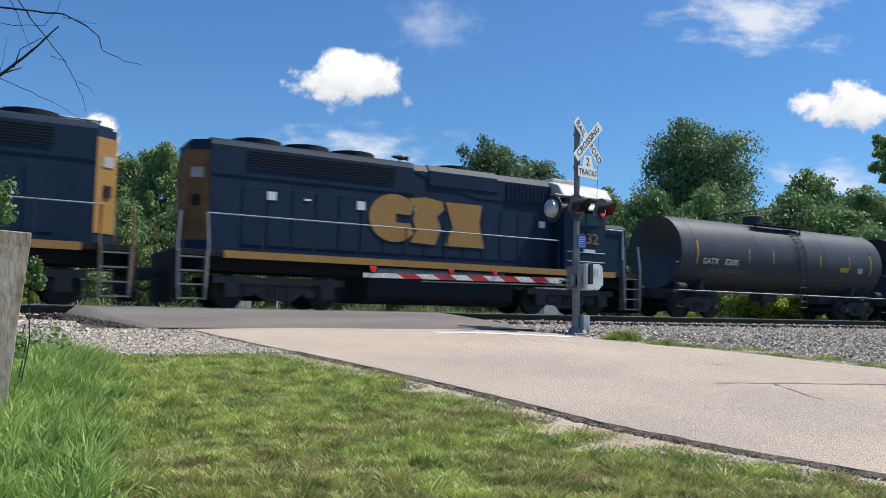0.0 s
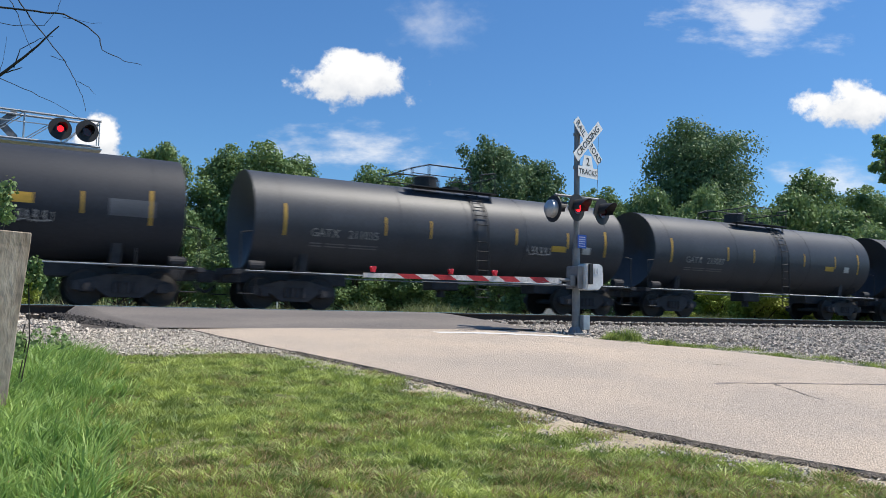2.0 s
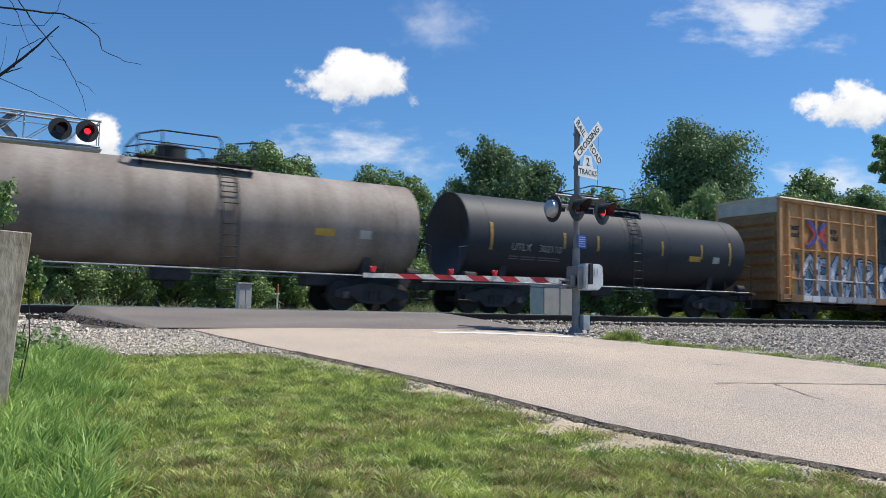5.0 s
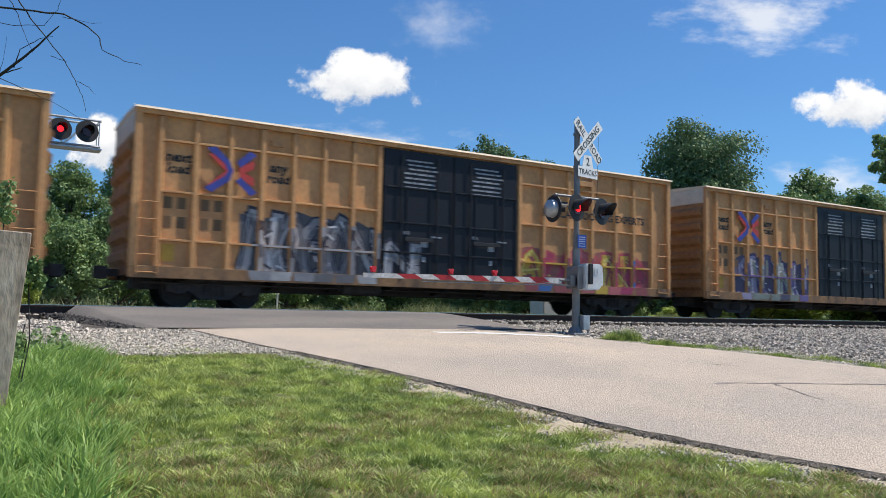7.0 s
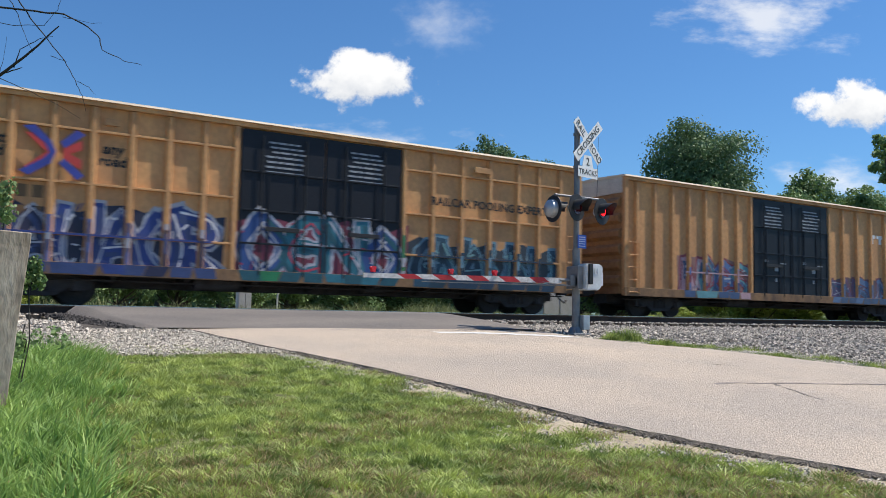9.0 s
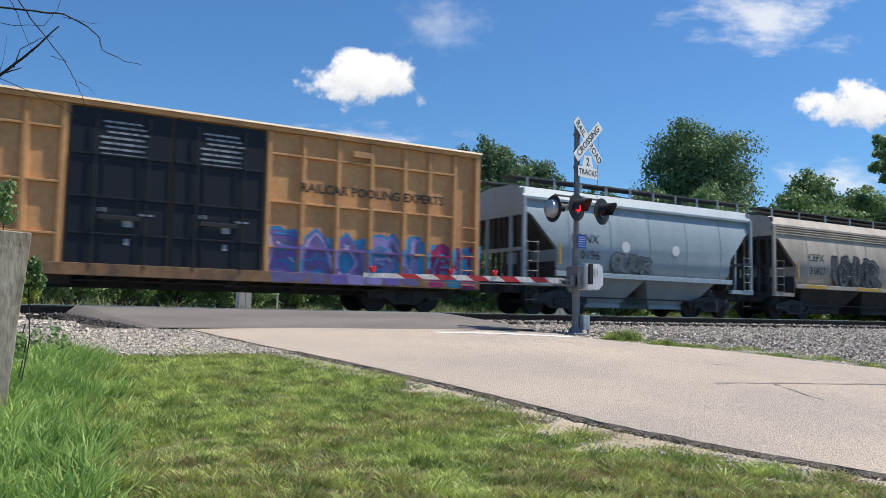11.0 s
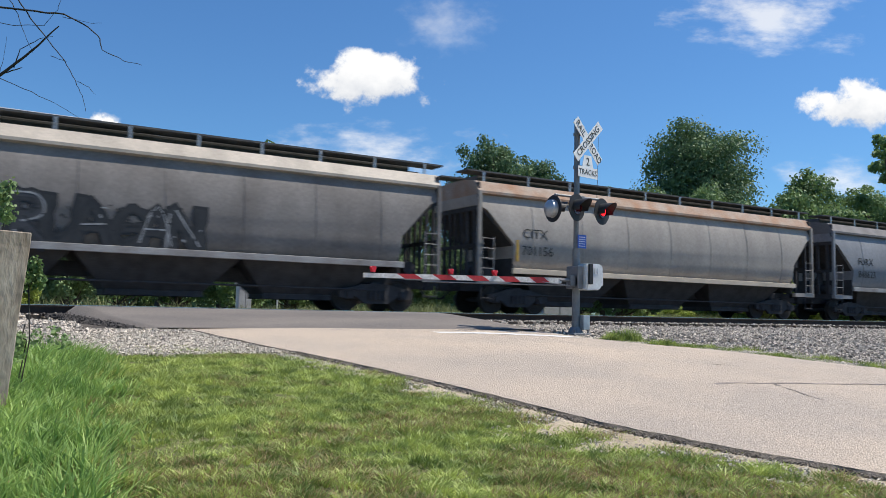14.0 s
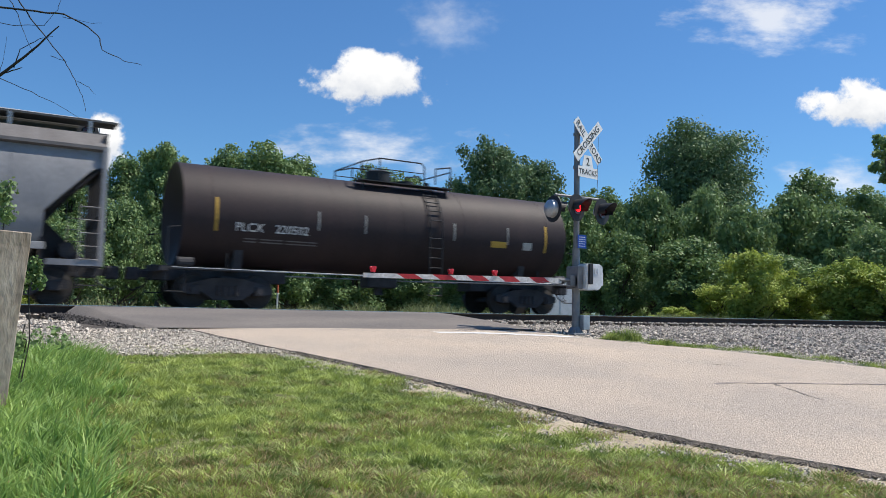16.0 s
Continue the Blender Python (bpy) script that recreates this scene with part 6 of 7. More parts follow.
for i, cx in enumerate(BOXES):
    b = boxcar(cx, i, ("yellow-tan ribbed boxcar with black plug doors and white graffiti", "yellow-tan ribbed boxcar with silver and rainbow graffiti", "yellow-tan ribbed boxcar with purple and white graffiti",
                       "yellow-tan ribbed boxcar with large blue graffiti", "tan boxcar with vertical ribs and faded graffiti", "yellow-tan ribbed boxcar with blue and purple graffiti")[i], ribs_only=(i == 4))
    TRAIN.append(b)
    y = -1.5005
    if i == 0:
        graffiti(b, -7.9, -2.7, 0.9, 2.5, 5, [W3, (0.62, 0.66, 0.74)], (0.05, 0.05, 0.09), (0.35, 0.5, 0.7), y, 4, back=(0.10, 0.24, 0.36), label="white and blue graffiti")
        graffiti(b, -2.35, -0.2, 0.9, 2.4, 2, [W3, (0.55, 0.6, 0.7)], (0.05, 0.07, 0.14), (0.3, 0.5, 0.75), -1.586, 41, back=(0.06, 0.14, 0.28), posts=False, label="white and blue graffiti")
        graffiti(b, 2.7, 5.4, 0.85, 2.0, 4, [W3, (0.6, 0.55, 0.4)], K3, (0.55, 0.1, 0.08), y, 5, back=(0.30, 0.16, 0.10))
    if i == 1:
        graffiti(b, -2.35, -1.2, 0.9, 1.9, 1, [(0.34, 0.34, 0.36)], K3, (0.6, 0.6, 0.62), -1.586, 61, posts=False, label="silver and black graffiti")
        graffiti(b, -6.4, -2.6, 0.9, 2.45, 5, [(0.40, 0.40, 0.41), (0.26, 0.26, 0.28)], K3, (0.7, 0.7, 0.72), y, 6, back=(0.10, 0.10, 0.11), label="silver and black graffiti")
        graffiti(b, 2.7, 8.2, 0.85, 2.0, 6, [(0.60, 0.40, 0.06), (0.42, 0.05, 0.12), (0.05, 0.14, 0.38), (0.55, 0.15, 0.16)], (0.5, 0.08, 0.1), (0.8, 0.7, 0.2), y, 7, back=(0.36, 0.12, 0.10), label="rainbow graffiti")
    if i == 2:
        graffiti(b, -7.4, -3.2, 0.82, 2.3, 5, [(0.16, 0.12, 0.32), (0.30, 0.28, 0.42), (0.08, 0.08, 0.14), (0.40, 0.45, 0.40)], (0.08, 0.06, 0.16), W3, y, 8, back=(0.10, 0.09, 0.16), label="purple graffiti")
        graffiti(b, 2.65, 6.6, 0.82, 2.2, 5, [(0.05, 0.03, 0.07), (0.22, 0.05, 0.20), (0.04, 0.04, 0.07)], W3, (0.5, 0.15, 0.3), y, 9, back=(0.10, 0.06, 0.12), label="dark graffiti outlined in white")
    if i == 3:
        graffiti(b, -8.6, -3.0, 0.8, 2.3, 6, [(0.03, 0.06, 0.24), (0.02, 0.025, 0.07), (0.08, 0.13, 0.34)], (0.42, 0.45, 0.52), W3, y, 10, back=(0.02, 0.025, 0.06), label="dark blue graffiti outlined in white")
        graffiti(b, -2.4, 2.45, 0.86, 2.35, 4, [(0.03, 0.08, 0.25), (0.02, 0.22, 0.09), (0.03, 0.18, 0.24)], (0.5, 0.5, 0.55), (0.5, 0.06, 0.1), -1.586, 11, back=(0.22, 0.04, 0.07), label="blue and green graffiti over a red ground")
        graffiti(b, 2.9, 8.3, 0.8, 2.05, 6, [(0.02, 0.05, 0.09), (0.025, 0.08, 0.13)], (0.16, 0.30, 0.38), (0.2, 0.42, 0.45), y, 12, back=(0.03, 0.045, 0.06), label="dark teal graffiti")
    if i == 4:
        graffiti(b, -6.4, -2.7, 0.82, 2.1, 4, [(0.55, 0.35, 0.38), (0.15, 0.35, 0.38), (0.12, 0.2, 0.4)], (0.3, 0.06, 0.08), (0.6, 0.6, 0.6), y, 13, back=(0.30, 0.16, 0.14), label="faded red and teal graffiti")
        graffiti(b, 2.7, 7.2, 0.82, 1.7, 5, [(0.14, 0.10, 0.2), (0.12, 0.2, 0.35)], (0.2, 0.08, 0.1), (0.4, 0.4, 0.45), y, 14, back=(0.14, 0.09, 0.10))
    if i == 5:
        graffiti(b, 2.65, 7.2, 0.8, 1.95, 5, [(0.17, 0.12, 0.44), (0.28, 0.24, 0.55)], (0.04, 0.26, 0.55), (0.5, 0.5, 0.75), y, 15, back=(0.04, 0.32, 0.62), label="violet graffiti on blue")
        graffiti(b, 7.6, 9.3, 0.8, 2.0, 2, [(0.34, 0.02, 0.14), (0.05, 0.36, 0.66)], (0.32, 0.02, 0.14), (0.05, 0.4, 0.7), y, 16, back=(0.04, 0.32, 0.62))
HOPPERS = (
    (267.77, 279.11, "hopper_blue", "short pale blue-grey covered hopper with black mark", None, "galv"),
    (280.48, 297.57, "hopper_tan", "soot-streaked cream covered hopper with dark scrawl", None, "hopper_tan"),
    (298.95, 315.67, "hopper_grey", "grey covered hopper with black number", "hopper_roof", "sill_grey"),
    (317.13, 333.50, "hopper_dirty", "grimy grey covered hopper with black graffiti", "hopper_tan", "sill_grey"),
    (334.90, 351.93, "hopper_cream", "dirty grey-cream covered hopper with rusty roof", "rust", "box_roof"),
    (353.40, 370.12, "hopper_grey", "grey covered hopper with bold black graffiti", "hopper_roof", "sill_grey"),
)
MARK_AT = (2.6, 2.7, 2.0, 2.05, 2.2, 2.25)
for i, (a, b, p, lab, roof, sill) in enumerate(HOPPERS):
    H = (b - a) / 2
    h = hopper((a + b) / 2, H, p, lab, roof, sill, seams=8 if i else 6, ribbed=i == 1, chute="hopper_blue" if i == 0 else "under", open_top=i == 0)
    TRAIN.append(h)
    e = -1.566
    words(("BRNX", "CEFX", "FURX", "AOKX", "CITX", "FURX")[i], 0.44, NEAR(-H + MARK_AT[i], e, 2.62), M["letter"], h, "reporting_mark", deep=0.003, width=1.05)
    words(("10196", "31827", "840555", "100806", "701156", "848623")[i], 0.44, NEAR(-H + MARK_AT[i] + 0.10, e, 2.06), M["letter"], h, "car_number", deep=0.003)
    if i == 2:
        for x in (-H + 5.8, -H + 10.6):
            bm = bmesh.new()
            bx(bm, x, x + 0.08, e - 0.004, e + 0.03, 1.62, 2.0)
            part("reflective_stripe", bm, M["yellow"], h, "yellow reflective stripe")
    if i != 5:
        bm = bmesh.new()
        bx(bm, -H + 1.44, -H + 1.53, e - 0.004, e + 0.01, 1.7, 2.4)
        part("reflective_stripe", bm, M["yellow"], h, "yellow reflective stripe")
    if i == 0:
        bm = bmesh.new()
        for x in (-1.2, 1.3):
            rod(bm, (x, e, 2.45), (x, e - 0.006, 2.45), 0.2, 20)
        part("round_placard", bm, M["white"], h, "round white placard")
        graffiti(h, -1.9, 0.0, 1.62, 2.12, 4, [(0.16, 0.19, 0.21)], (0.05, 0.06, 0.07), (0.12, 0.14, 0.16), e, 21, posts=False, label="small dark graffiti")
    if i == 1:
        for x0, x1 in ((-6.6, -5.2), (-3.0, -1.2), (1.4, 2.2), (5.4, 6.8)):
            bm = bmesh.new()
            bx(bm, x0, x1, -1.604, -1.6005, 1.33, 1.46)
            part("sill_stripe", bm, M["yellow"], h, "yellow band on the side sill")
        graffiti(h, -4.7, -1.3, 1.6, 2.6, 4, [(0.10, 0.085, 0.085), (0.06, 0.05, 0.055)], (0.03, 0.026, 0.03), (0.2, 0.18, 0.17), e, 22, posts=False, label="dark sprayed scrawl")
        graffiti(h, -4.3, -1.7, 1.5, 2.45, 5, [(0.05, 0.045, 0.048)], (0.025, 0.022, 0.026), (0.28, 0.25, 0.22), e - 0.02, 23, posts=False, label="dark sprayed scrawl")
        graffiti(h, 1.2, 6.0, 1.65, 2.6, 6, [(0.50, 0.45, 0.30), (0.46, 0.41, 0.34)], (0.30, 0.29, 0.30), (0.46, 0.43, 0.36), e, 24, posts=False, label="faded pale graffiti")
    if i == 2:
        graffiti(h, -1.3, 1.7, 1.5, 2.05, 6, [(0.12, 0.12, 0.13), (0.05, 0.05, 0.055)], (0.025, 0.025, 0.03), (0.4, 0.4, 0.42), e, 25, posts=False, label="low black graffiti")
        graffiti(h, 1.8, 5.2, 1.5, 1.95, 7, [(0.36, 0.36, 0.37), (0.22, 0.22, 0.23)], (0.06, 0.06, 0.065), (0.5, 0.5, 0.52), e, 26, posts=False, label="low grey graffiti")
    if i == 3:
        graffiti(h, -4.2, 0.9, 1.5, 2.5, 7, [(0.030, 0.030, 0.032), (0.055, 0.055, 0.06)], (0.018, 0.018, 0.02), (0.34, 0.34, 0.34), e, 29, posts=False, label="black block graffiti")
        bm = bmesh.new()
        bx(bm, -H + 1.5, -H + 3.2, e + 0.003, e + 0.012, 1.78, 2.9)
        part("paint_patch", bm, M["hopper_grey"], h, "lighter repainted patch")
    if i == 5:
        for bold, deep, coat in ((0.082, 0.001, paint(0.34, 0.34, 0.35)), (0.058, 0.004, paint(0.014, 0.014, 0.016)), (-0.025, 0.007, paint(0.035, 0.035, 0.038))):
            words("BERE'S", 1.12, NEAR(2.9, e, 1.96), coat, h, "graffiti_lettering", shear=0.28, width=1.45, deep=deep, bold=bold)


# ---- crossing equipment ----
MX, MY, MZ = 11.55, -8.75, -0.41


def flasher(parent, x, y, z, rz, r=0.3, hooded=True, back=False):
    """One flashing light head that looks along its own -y."""
    m = pose(x, y, z, 0, 0, rz)
    bm = bmesh.new()
    rod(bm, (0, -0.005, 0), (0, 0.012, 0), r, 32)
    o = part("backboard", bm, M["black"], parent, "round black backboard")
    o.matrix_basis = m
    bm = bmesh.new()
    k = 1.25 if back else 1.0
    rod(bm, (0, 0.012, 0), (0, 0.12, 0), 0.165 * k, 20, 0.15 * k)
    rod(bm, (0, 0.12, 0), (0, 0.20, 0), 0.15 * k, 20, 0.07 * k)
    o = part("lamp_housing", bm, M["galv"], parent, "bare metal lamp housing", smooth=True)
    o.matrix_basis = m
    bm = bmesh.new()
    rod(bm, (0, -0.022, 0), (0, -0.006, 0), 0.155, 24)
    o = part("lens", bm, M["lens"], parent, "dark red lens")
    o.matrix_basis = m
    bm = bmesh.new()
    n = 18
    ang = [radians(-25 + 230 * k / n) for k in range(n + 1)]
    for a, b in zip(ang, ang[1:]):
        q = []
        for g, R in ((a, 0.17), (b, 0.17), (b, 0.176), (a, 0.176)):
            d = 0.30 * (0.45 + 0.55 * max(0.0, math.sin(g)))
            q.append((bm.verts.new((R * math.cos(g), -0.006, R * math.sin(g))), bm.verts.new((R * math.cos(g) * 1.03, -d - 0.05, R * math.sin(g) * 1.0))))
        for i, j in ((0, 1), (1, 2), (2, 3), (3, 0)):
            bm.faces.new((q[i][0], q[j][0], q[j][1], q[i][1]))
        bm.faces.new([v[0] for v in q])
        bm.faces.new([v[1] for v in q][::-1])
    bmesh.ops.recalc_face_normals(bm, faces=bm.faces)
    o = part("hood", bm, M["black"], parent, "black sun hood")
    o.matrix_basis = m
    bm = bmesh.new()
    rod(bm, (0, -0.010, 0), (0, 0.0, 0), 0.10, 20)
    g = part("bulb", bm, M["lit"], parent, "glowing red lamp")
    g.matrix_basis = m
    return g, m


def crossing_signal():
    t = thing("crossing_signal", pose(MX, MY, MZ), "grey crossing signal mast with crossbuck, flashing lights and gate drive", "crossing signal")
    bm = bmesh.new()
    rod(bm, (0, 0, 0.05), (0, 0, 4.84), 0.065, 16)
    rod(bm, (0, 0, 0.0), (0, 0, 1.9), 0.085, 16)
    part("mast", bm, M["steel"], t, "dull grey steel mast", smooth=True)
    bm = bmesh.new()
    bx(bm, -0.26, 0.26, -0.26, 0.26, -0.35, 0.03, 0.02)
    rod(bm, (0, 0, 0.03), (0, 0, 0.16), 0.17, 16, 0.12)
    for sx in (-1, 1):
        for sy in (-1, 1):
            rod(bm, (sx * 0.19, sy * 0.19, 0.03), (sx * 0.19, sy * 0.19, 0.10), 0.022, 6)
    part("mast_base", bm, M["steel"], t)
    bm = bmesh.new()
    bx(bm, 0.06, 0.24, -0.20, 0.02, 0.10, 0.42, 0.02)
    part("junction_box", bm, M["galv"], t, "small grey junction box on the mast")
    # crossbuck faces the road's approach
    face = pose(0.21, -0.12, 4.35, 0, 0, 10)
    for s, text in ((1, ("RAIL", "ROAD")), (-1, ("CROSSING",))):
        bm = bmesh.new()
        bx(bm, -0.61, 0.61, -0.008 - (0.01 if s < 0 else 0), 0.0 - (0.01 if s < 0 else 0), -0.114, 0.114, 0.003)
        o = part("crossbuck_blade", bm, M["sign"], t, "white crossbuck blade with black lettering")
        o.matrix_basis = face @ pose(0, 0, 0, 0, 45 * s, 0)
        if s > 0:
            words("RAIL", 0.21, pose(-0.36, -0.011, -0.0, 90), M["letter"], o, deep=0.002, width=0.95)
            words("ROAD", 0.21, pose(0.36, -0.011, -0.0, 90), M["letter"], o, deep=0.002, width=0.9)
        else:
            words("CROSSING", 0.21, pose(0, -0.021, 0, 90), M["letter"], o, deep=0.002, width=1.02)
    bm = bmesh.new()
    slab(bm, [(-0.12, -0.33), (0.12, -0.33), (0.20, -0.62), (-0.20, -0.62)], "y", -0.006, 0)
    slab(bm, [(-0.34, -0.60), (0.34, -0.60), (0.34, -0.84), (-0.34, -0.84)], "y", -0.010, -0.0065)
    o = part("track_count_sign", bm, M["sign"], t, "white sign that counts the tracks")
    o.matrix_basis = face
    words("2", 0.26, pose(0, -0.009, -0.48, 90), M["letter"], o, deep=0.002)
    words("TRACKS", 0.17, pose(0, -0.013, -0.72, 90), M["letter"], o, deep=0.002, width=1.0)
    bm = bmesh.new()
    for z in (4.5, 4.1, 3.75):
        rod(bm, (0, 0, z - 0.03), (0, 0, z + 0.03), 0.085, 14)
        bx(bm, 0.0, 0.07, -0.13, 0, z - 0.02, z + 0.02)
    part("clamp", bm, M["steel"], t)
    # cross-arm with lights both ways
    bm = bmesh.new()
    rod(bm, (-0.70, -0.10, 3.05), (0.72, -0.10, 3.05), 0.028, 10)
    bx(bm, -0.13, 0.13, -0.16, 0.1, 2.80, 3.08, 0.03)
    part("light_arm", bm, M["steel"], t)
    heads = [flasher(t, -0.26, -0.32, 2.78, 16), flasher(t, 0.53, -0.25, 2.76, 16)]
    far = flasher(t, -0.62, 0.05, 2.76, 88, back=True)
    # emergency notice
    bm = bmesh.new()
    bx(bm, -0.13, 0.13, -0.006, 0.0, -0.15, 0.15, 0.003)
    o = part("notice", bm, M["blue"], t, "small blue emergency notice with white lines")
    o.matrix_basis = pose(0.06, -0.12, 2.06, 0, 0, 3)
    bm = bmesh.new()
    for k in range(5):
        bars(bm, -0.10, -0.006, 0.09 - 0.05 * k, [0.05, 0.08, 0.04], 0.018, 0.012, 0.002)
    part("notice_lines", bm, M["white"], o)
    # gate drive with counterweight bracket
    bm = bmesh.new()
    slab(bm, [(-0.02, 0.98), (0.36, 0.98), (0.46, 1.12), (0.46, 1.5), (0.40, 1.56), (-0.02, 1.56)], "y", -0.38, 0.1)
    bmesh.ops.bevel(bm, geom=bm.edges[:], offset=0.025, segments=2, affect="EDGES")
    bx(bm, 0.46, 0.53, -0.3, 0.0, 1.08, 1.38, 0.015)
    for k in range(3):
        bx(bm, 0.12 + 0.08 * k, 0.15 + 0.08 * k, -0.395, -0.38, 1.34, 1.46)
    part("gate_drive", bm, M["case"], t, "white gate drive case")
    bm = bmesh.new()
    bx(bm, -0.2, -0.05, -0.3, 0.1, 1.0, 1.5, 0.02)
    rod(bm, (-0.2, -0.15, 1.16), (-0.1, -0.15, 1.16), 0.14, 14)
    bx(bm, -0.34, -0.05, -0.22, -0.12, 1.05, 1.3, 0.02)
    part("drive_hub", bm, M["steel"], t)
    bm = bmesh.new()
    bx(bm, 0.0, 0.10, -0.46, -0.40, 1.1, 1.55, 0.01)
    part("case_bracket", bm, M["black"], t)
    bm = bmesh.new()
    rod(bm, (0.68, 0.1, 2.9), (0.86, 0.25, 4.6), 0.008, 6, 0.003)
    part("whip_antenna", bm, M["black"], t)
    return t, heads, far


SIGNAL, HEADS, BACKHEAD = crossing_signal()


def gate_arm():
    t = thing("gate_arm", pose(MX, MY - 0.15, 0.78, 0, -0.95, 0), "lowered red and white striped crossing gate arm with red lamps", "gate arm")
    L0, L1 = -0.55, -5.28
    n = 12
    for k in range(n):
        a, b = L0 + (L1 - L0) * k / n, L0 + (L1 - L0) * (k + 1) / n
        bm = bmesh.new()
        lo, hi = -0.075 + 0.002 * k, 0.045 - 0.001 * k
        skew = 0.09
        slab(bm, [(b + (skew if k < n - 1 else 0), lo), (a + (skew if k else 0), lo), (a - (skew if k else 0), hi), (b - (skew if k < n - 1 else 0), hi)], "y", -0.02, 0.02)
        part("arm_stripe", bm, M["red"] if k % 2 == 1 and k < 11 else M["arm_white"], t)
    bm = bmesh.new()
    rod(bm, (-0.2, 0.05, -0.12), (-4.0, 0.04, -0.10), 0.012, 6)
    rod(bm, (-0.1, -0.02, 0.0), (-0.6, 0, 0.0), 0.035, 8)
    rod(bm, (-0.15, -0.05, -0.14), (-1.3, 0, -0.03), 0.012, 6)
    part("stay_rod", bm, M["steel"], t)
    for x in (-5.08, -3.36, -2.3):
        bm = bmesh.new()
        rod(bm, (x, 0, 0.05), (x, 0, 0.09), 0.05, 12)
        rod(bm, (x, -0.05, 0.12), (x, 0.05, 0.12), 0.045, 16)
        rod(bm, (x - 0.06, 0, 0.13), (x + 0.06, 0, 0.13), 0.03, 12)
        part("arm_lamp", bm, M["arm_lamp"], t, "small red gate lamp")
    return t


gate_arm()


def cantilever():
    """Truss arm over the road on the far side, with its own pair of lights."""
    t = thing("signal_cantilever", pose(-6.5, 6.0, -0.45), "galvanised truss cantilever with flashing lights over the far lane", "signal cantilever")
    bm = bmesh.new()
    rod(bm, (0, 0, 0), (0, 0, 7.0), 0.15, 14)
    bx(bm, -0.4, 0.4, -0.4, 0.4, -0.1, 0.1, 0.02)
    part("mast", bm, M["galv"], t, smooth=True)
    bm = bmesh.new()
    for y in (-0.3, 0.3):
        rod(bm, (0, y, 6.58), (9.85, y, 6.53), 0.04, 8)
        rod(bm, (0, y, 5.62), (9.85, y, 5.66), 0.04, 8)
    bx(bm, 0, 9.9, -0.32, 0.32, 5.56, 5.61)
    part("chord", bm, M["galv"], t)
    bm = bmesh.new()
    for k in range(9):
        x = 9.8 - 1.1 * k
        for y in (-0.3, 0.3):
            rod(bm, (x, y, 5.65), (x, y, 6.55), 0.02, 6)
            if k > 0:
                rod(bm, (x, y, 5.65), (x + 1.1, y, 6.55) if k > 1 else (x + 0.7, y, 6.4), 0.016, 6)
        rod(bm, (x, -0.3, 6.55), (x, 0.3, 6.55), 0.018, 6)
        rod(bm, (x, -0.3, 5.65), (x, 0.3, 5.65), 0.018, 6)
    rod(bm, (6, -0.32, 6.2), (8.6, -0.32, 6.2), 0.018, 6)
    part("lattice", bm, M["galv"], t)
    for s in (-1, 1):
        bm = bmesh.new()
        bx(bm, -0.61, 0.61, -0.01, 0.0, -0.114, 0.114)
        o = part("crossbuck_blade", bm, M["steel"], t, "grey back of a crossbuck blade")
        o.matrix_basis = pose(6.95, 0.36 + 0.01 * s, 6.2, 0, 45 * s, 0)
    return t, [flasher(t, 8.62, -0.42, 6.10, 10, 0.36), flasher(t, 9.42, -0.42, 6.12, 10, 0.36)]


CANT, CANTHEADS = cantilever()


def relay_cabinet(x, y, w, d, h, label):
    t = thing("relay_cabinet", pose(x, y, -0.5), label, "equipment cabinet")
    bm = bmesh.new()
    bx(bm, -w / 2, w / 2, -d / 2, d / 2, 0.1, h, 0.02)
    part("case", bm, M["cabinet"], t)
    bm = bmesh.new()
    bx(bm, -w / 2 - 0.05, w / 2 + 0.05, -d / 2 - 0.06, d / 2 + 0.06, h, h + 0.06, 0.01)
    part("lid", bm, M["cabinet"], t)
    bm = bmesh.new()
    for s in (-0.25, 0.25):
        bx(bm, s * w - 0.22 * w, s * w + 0.22 * w, -d / 2 - 0.02, -d / 2 - 0.002, 0.2, h - 0.1, 0.01)
    part("door", bm, M["cabinet"], t)
    bm = bmesh.new()
    for s in (-1, 1):
        bx(bm, s * w * 0.35 - 0.06, s * w * 0.35 + 0.06, -d / 2 + 0.05, d / 2 - 0.05, -0.1, 0.1)
    part("foot", bm, M["steel"], t)


relay_cabinet(23.6, 7.2, 1.9, 1.0, 1.95, "silver-grey equipment cabinet beyond the tracks")
relay_cabinet(8.9, 7.5, 0.5, 0.4, 1.4, "narrow grey equipment box beyond the tracks")


def marker():
    t = thing("marker_post", pose(10.0, 6.8, -0.5), "slim white and orange marker post beyond the tracks", "marker post")
    bm = bmesh.new()
    rod(bm, (0, 0, 0), (0, 0, 1.1), 0.035, 8)
    part("lower_shaft", bm, M["white"], t)
    bm = bmesh.new()
    rod(bm, (0, 0, 1.1), (0, 0, 1.45), 0.036, 8)
    part("upper_shaft", bm, M["orange"], t, "orange top")


marker()


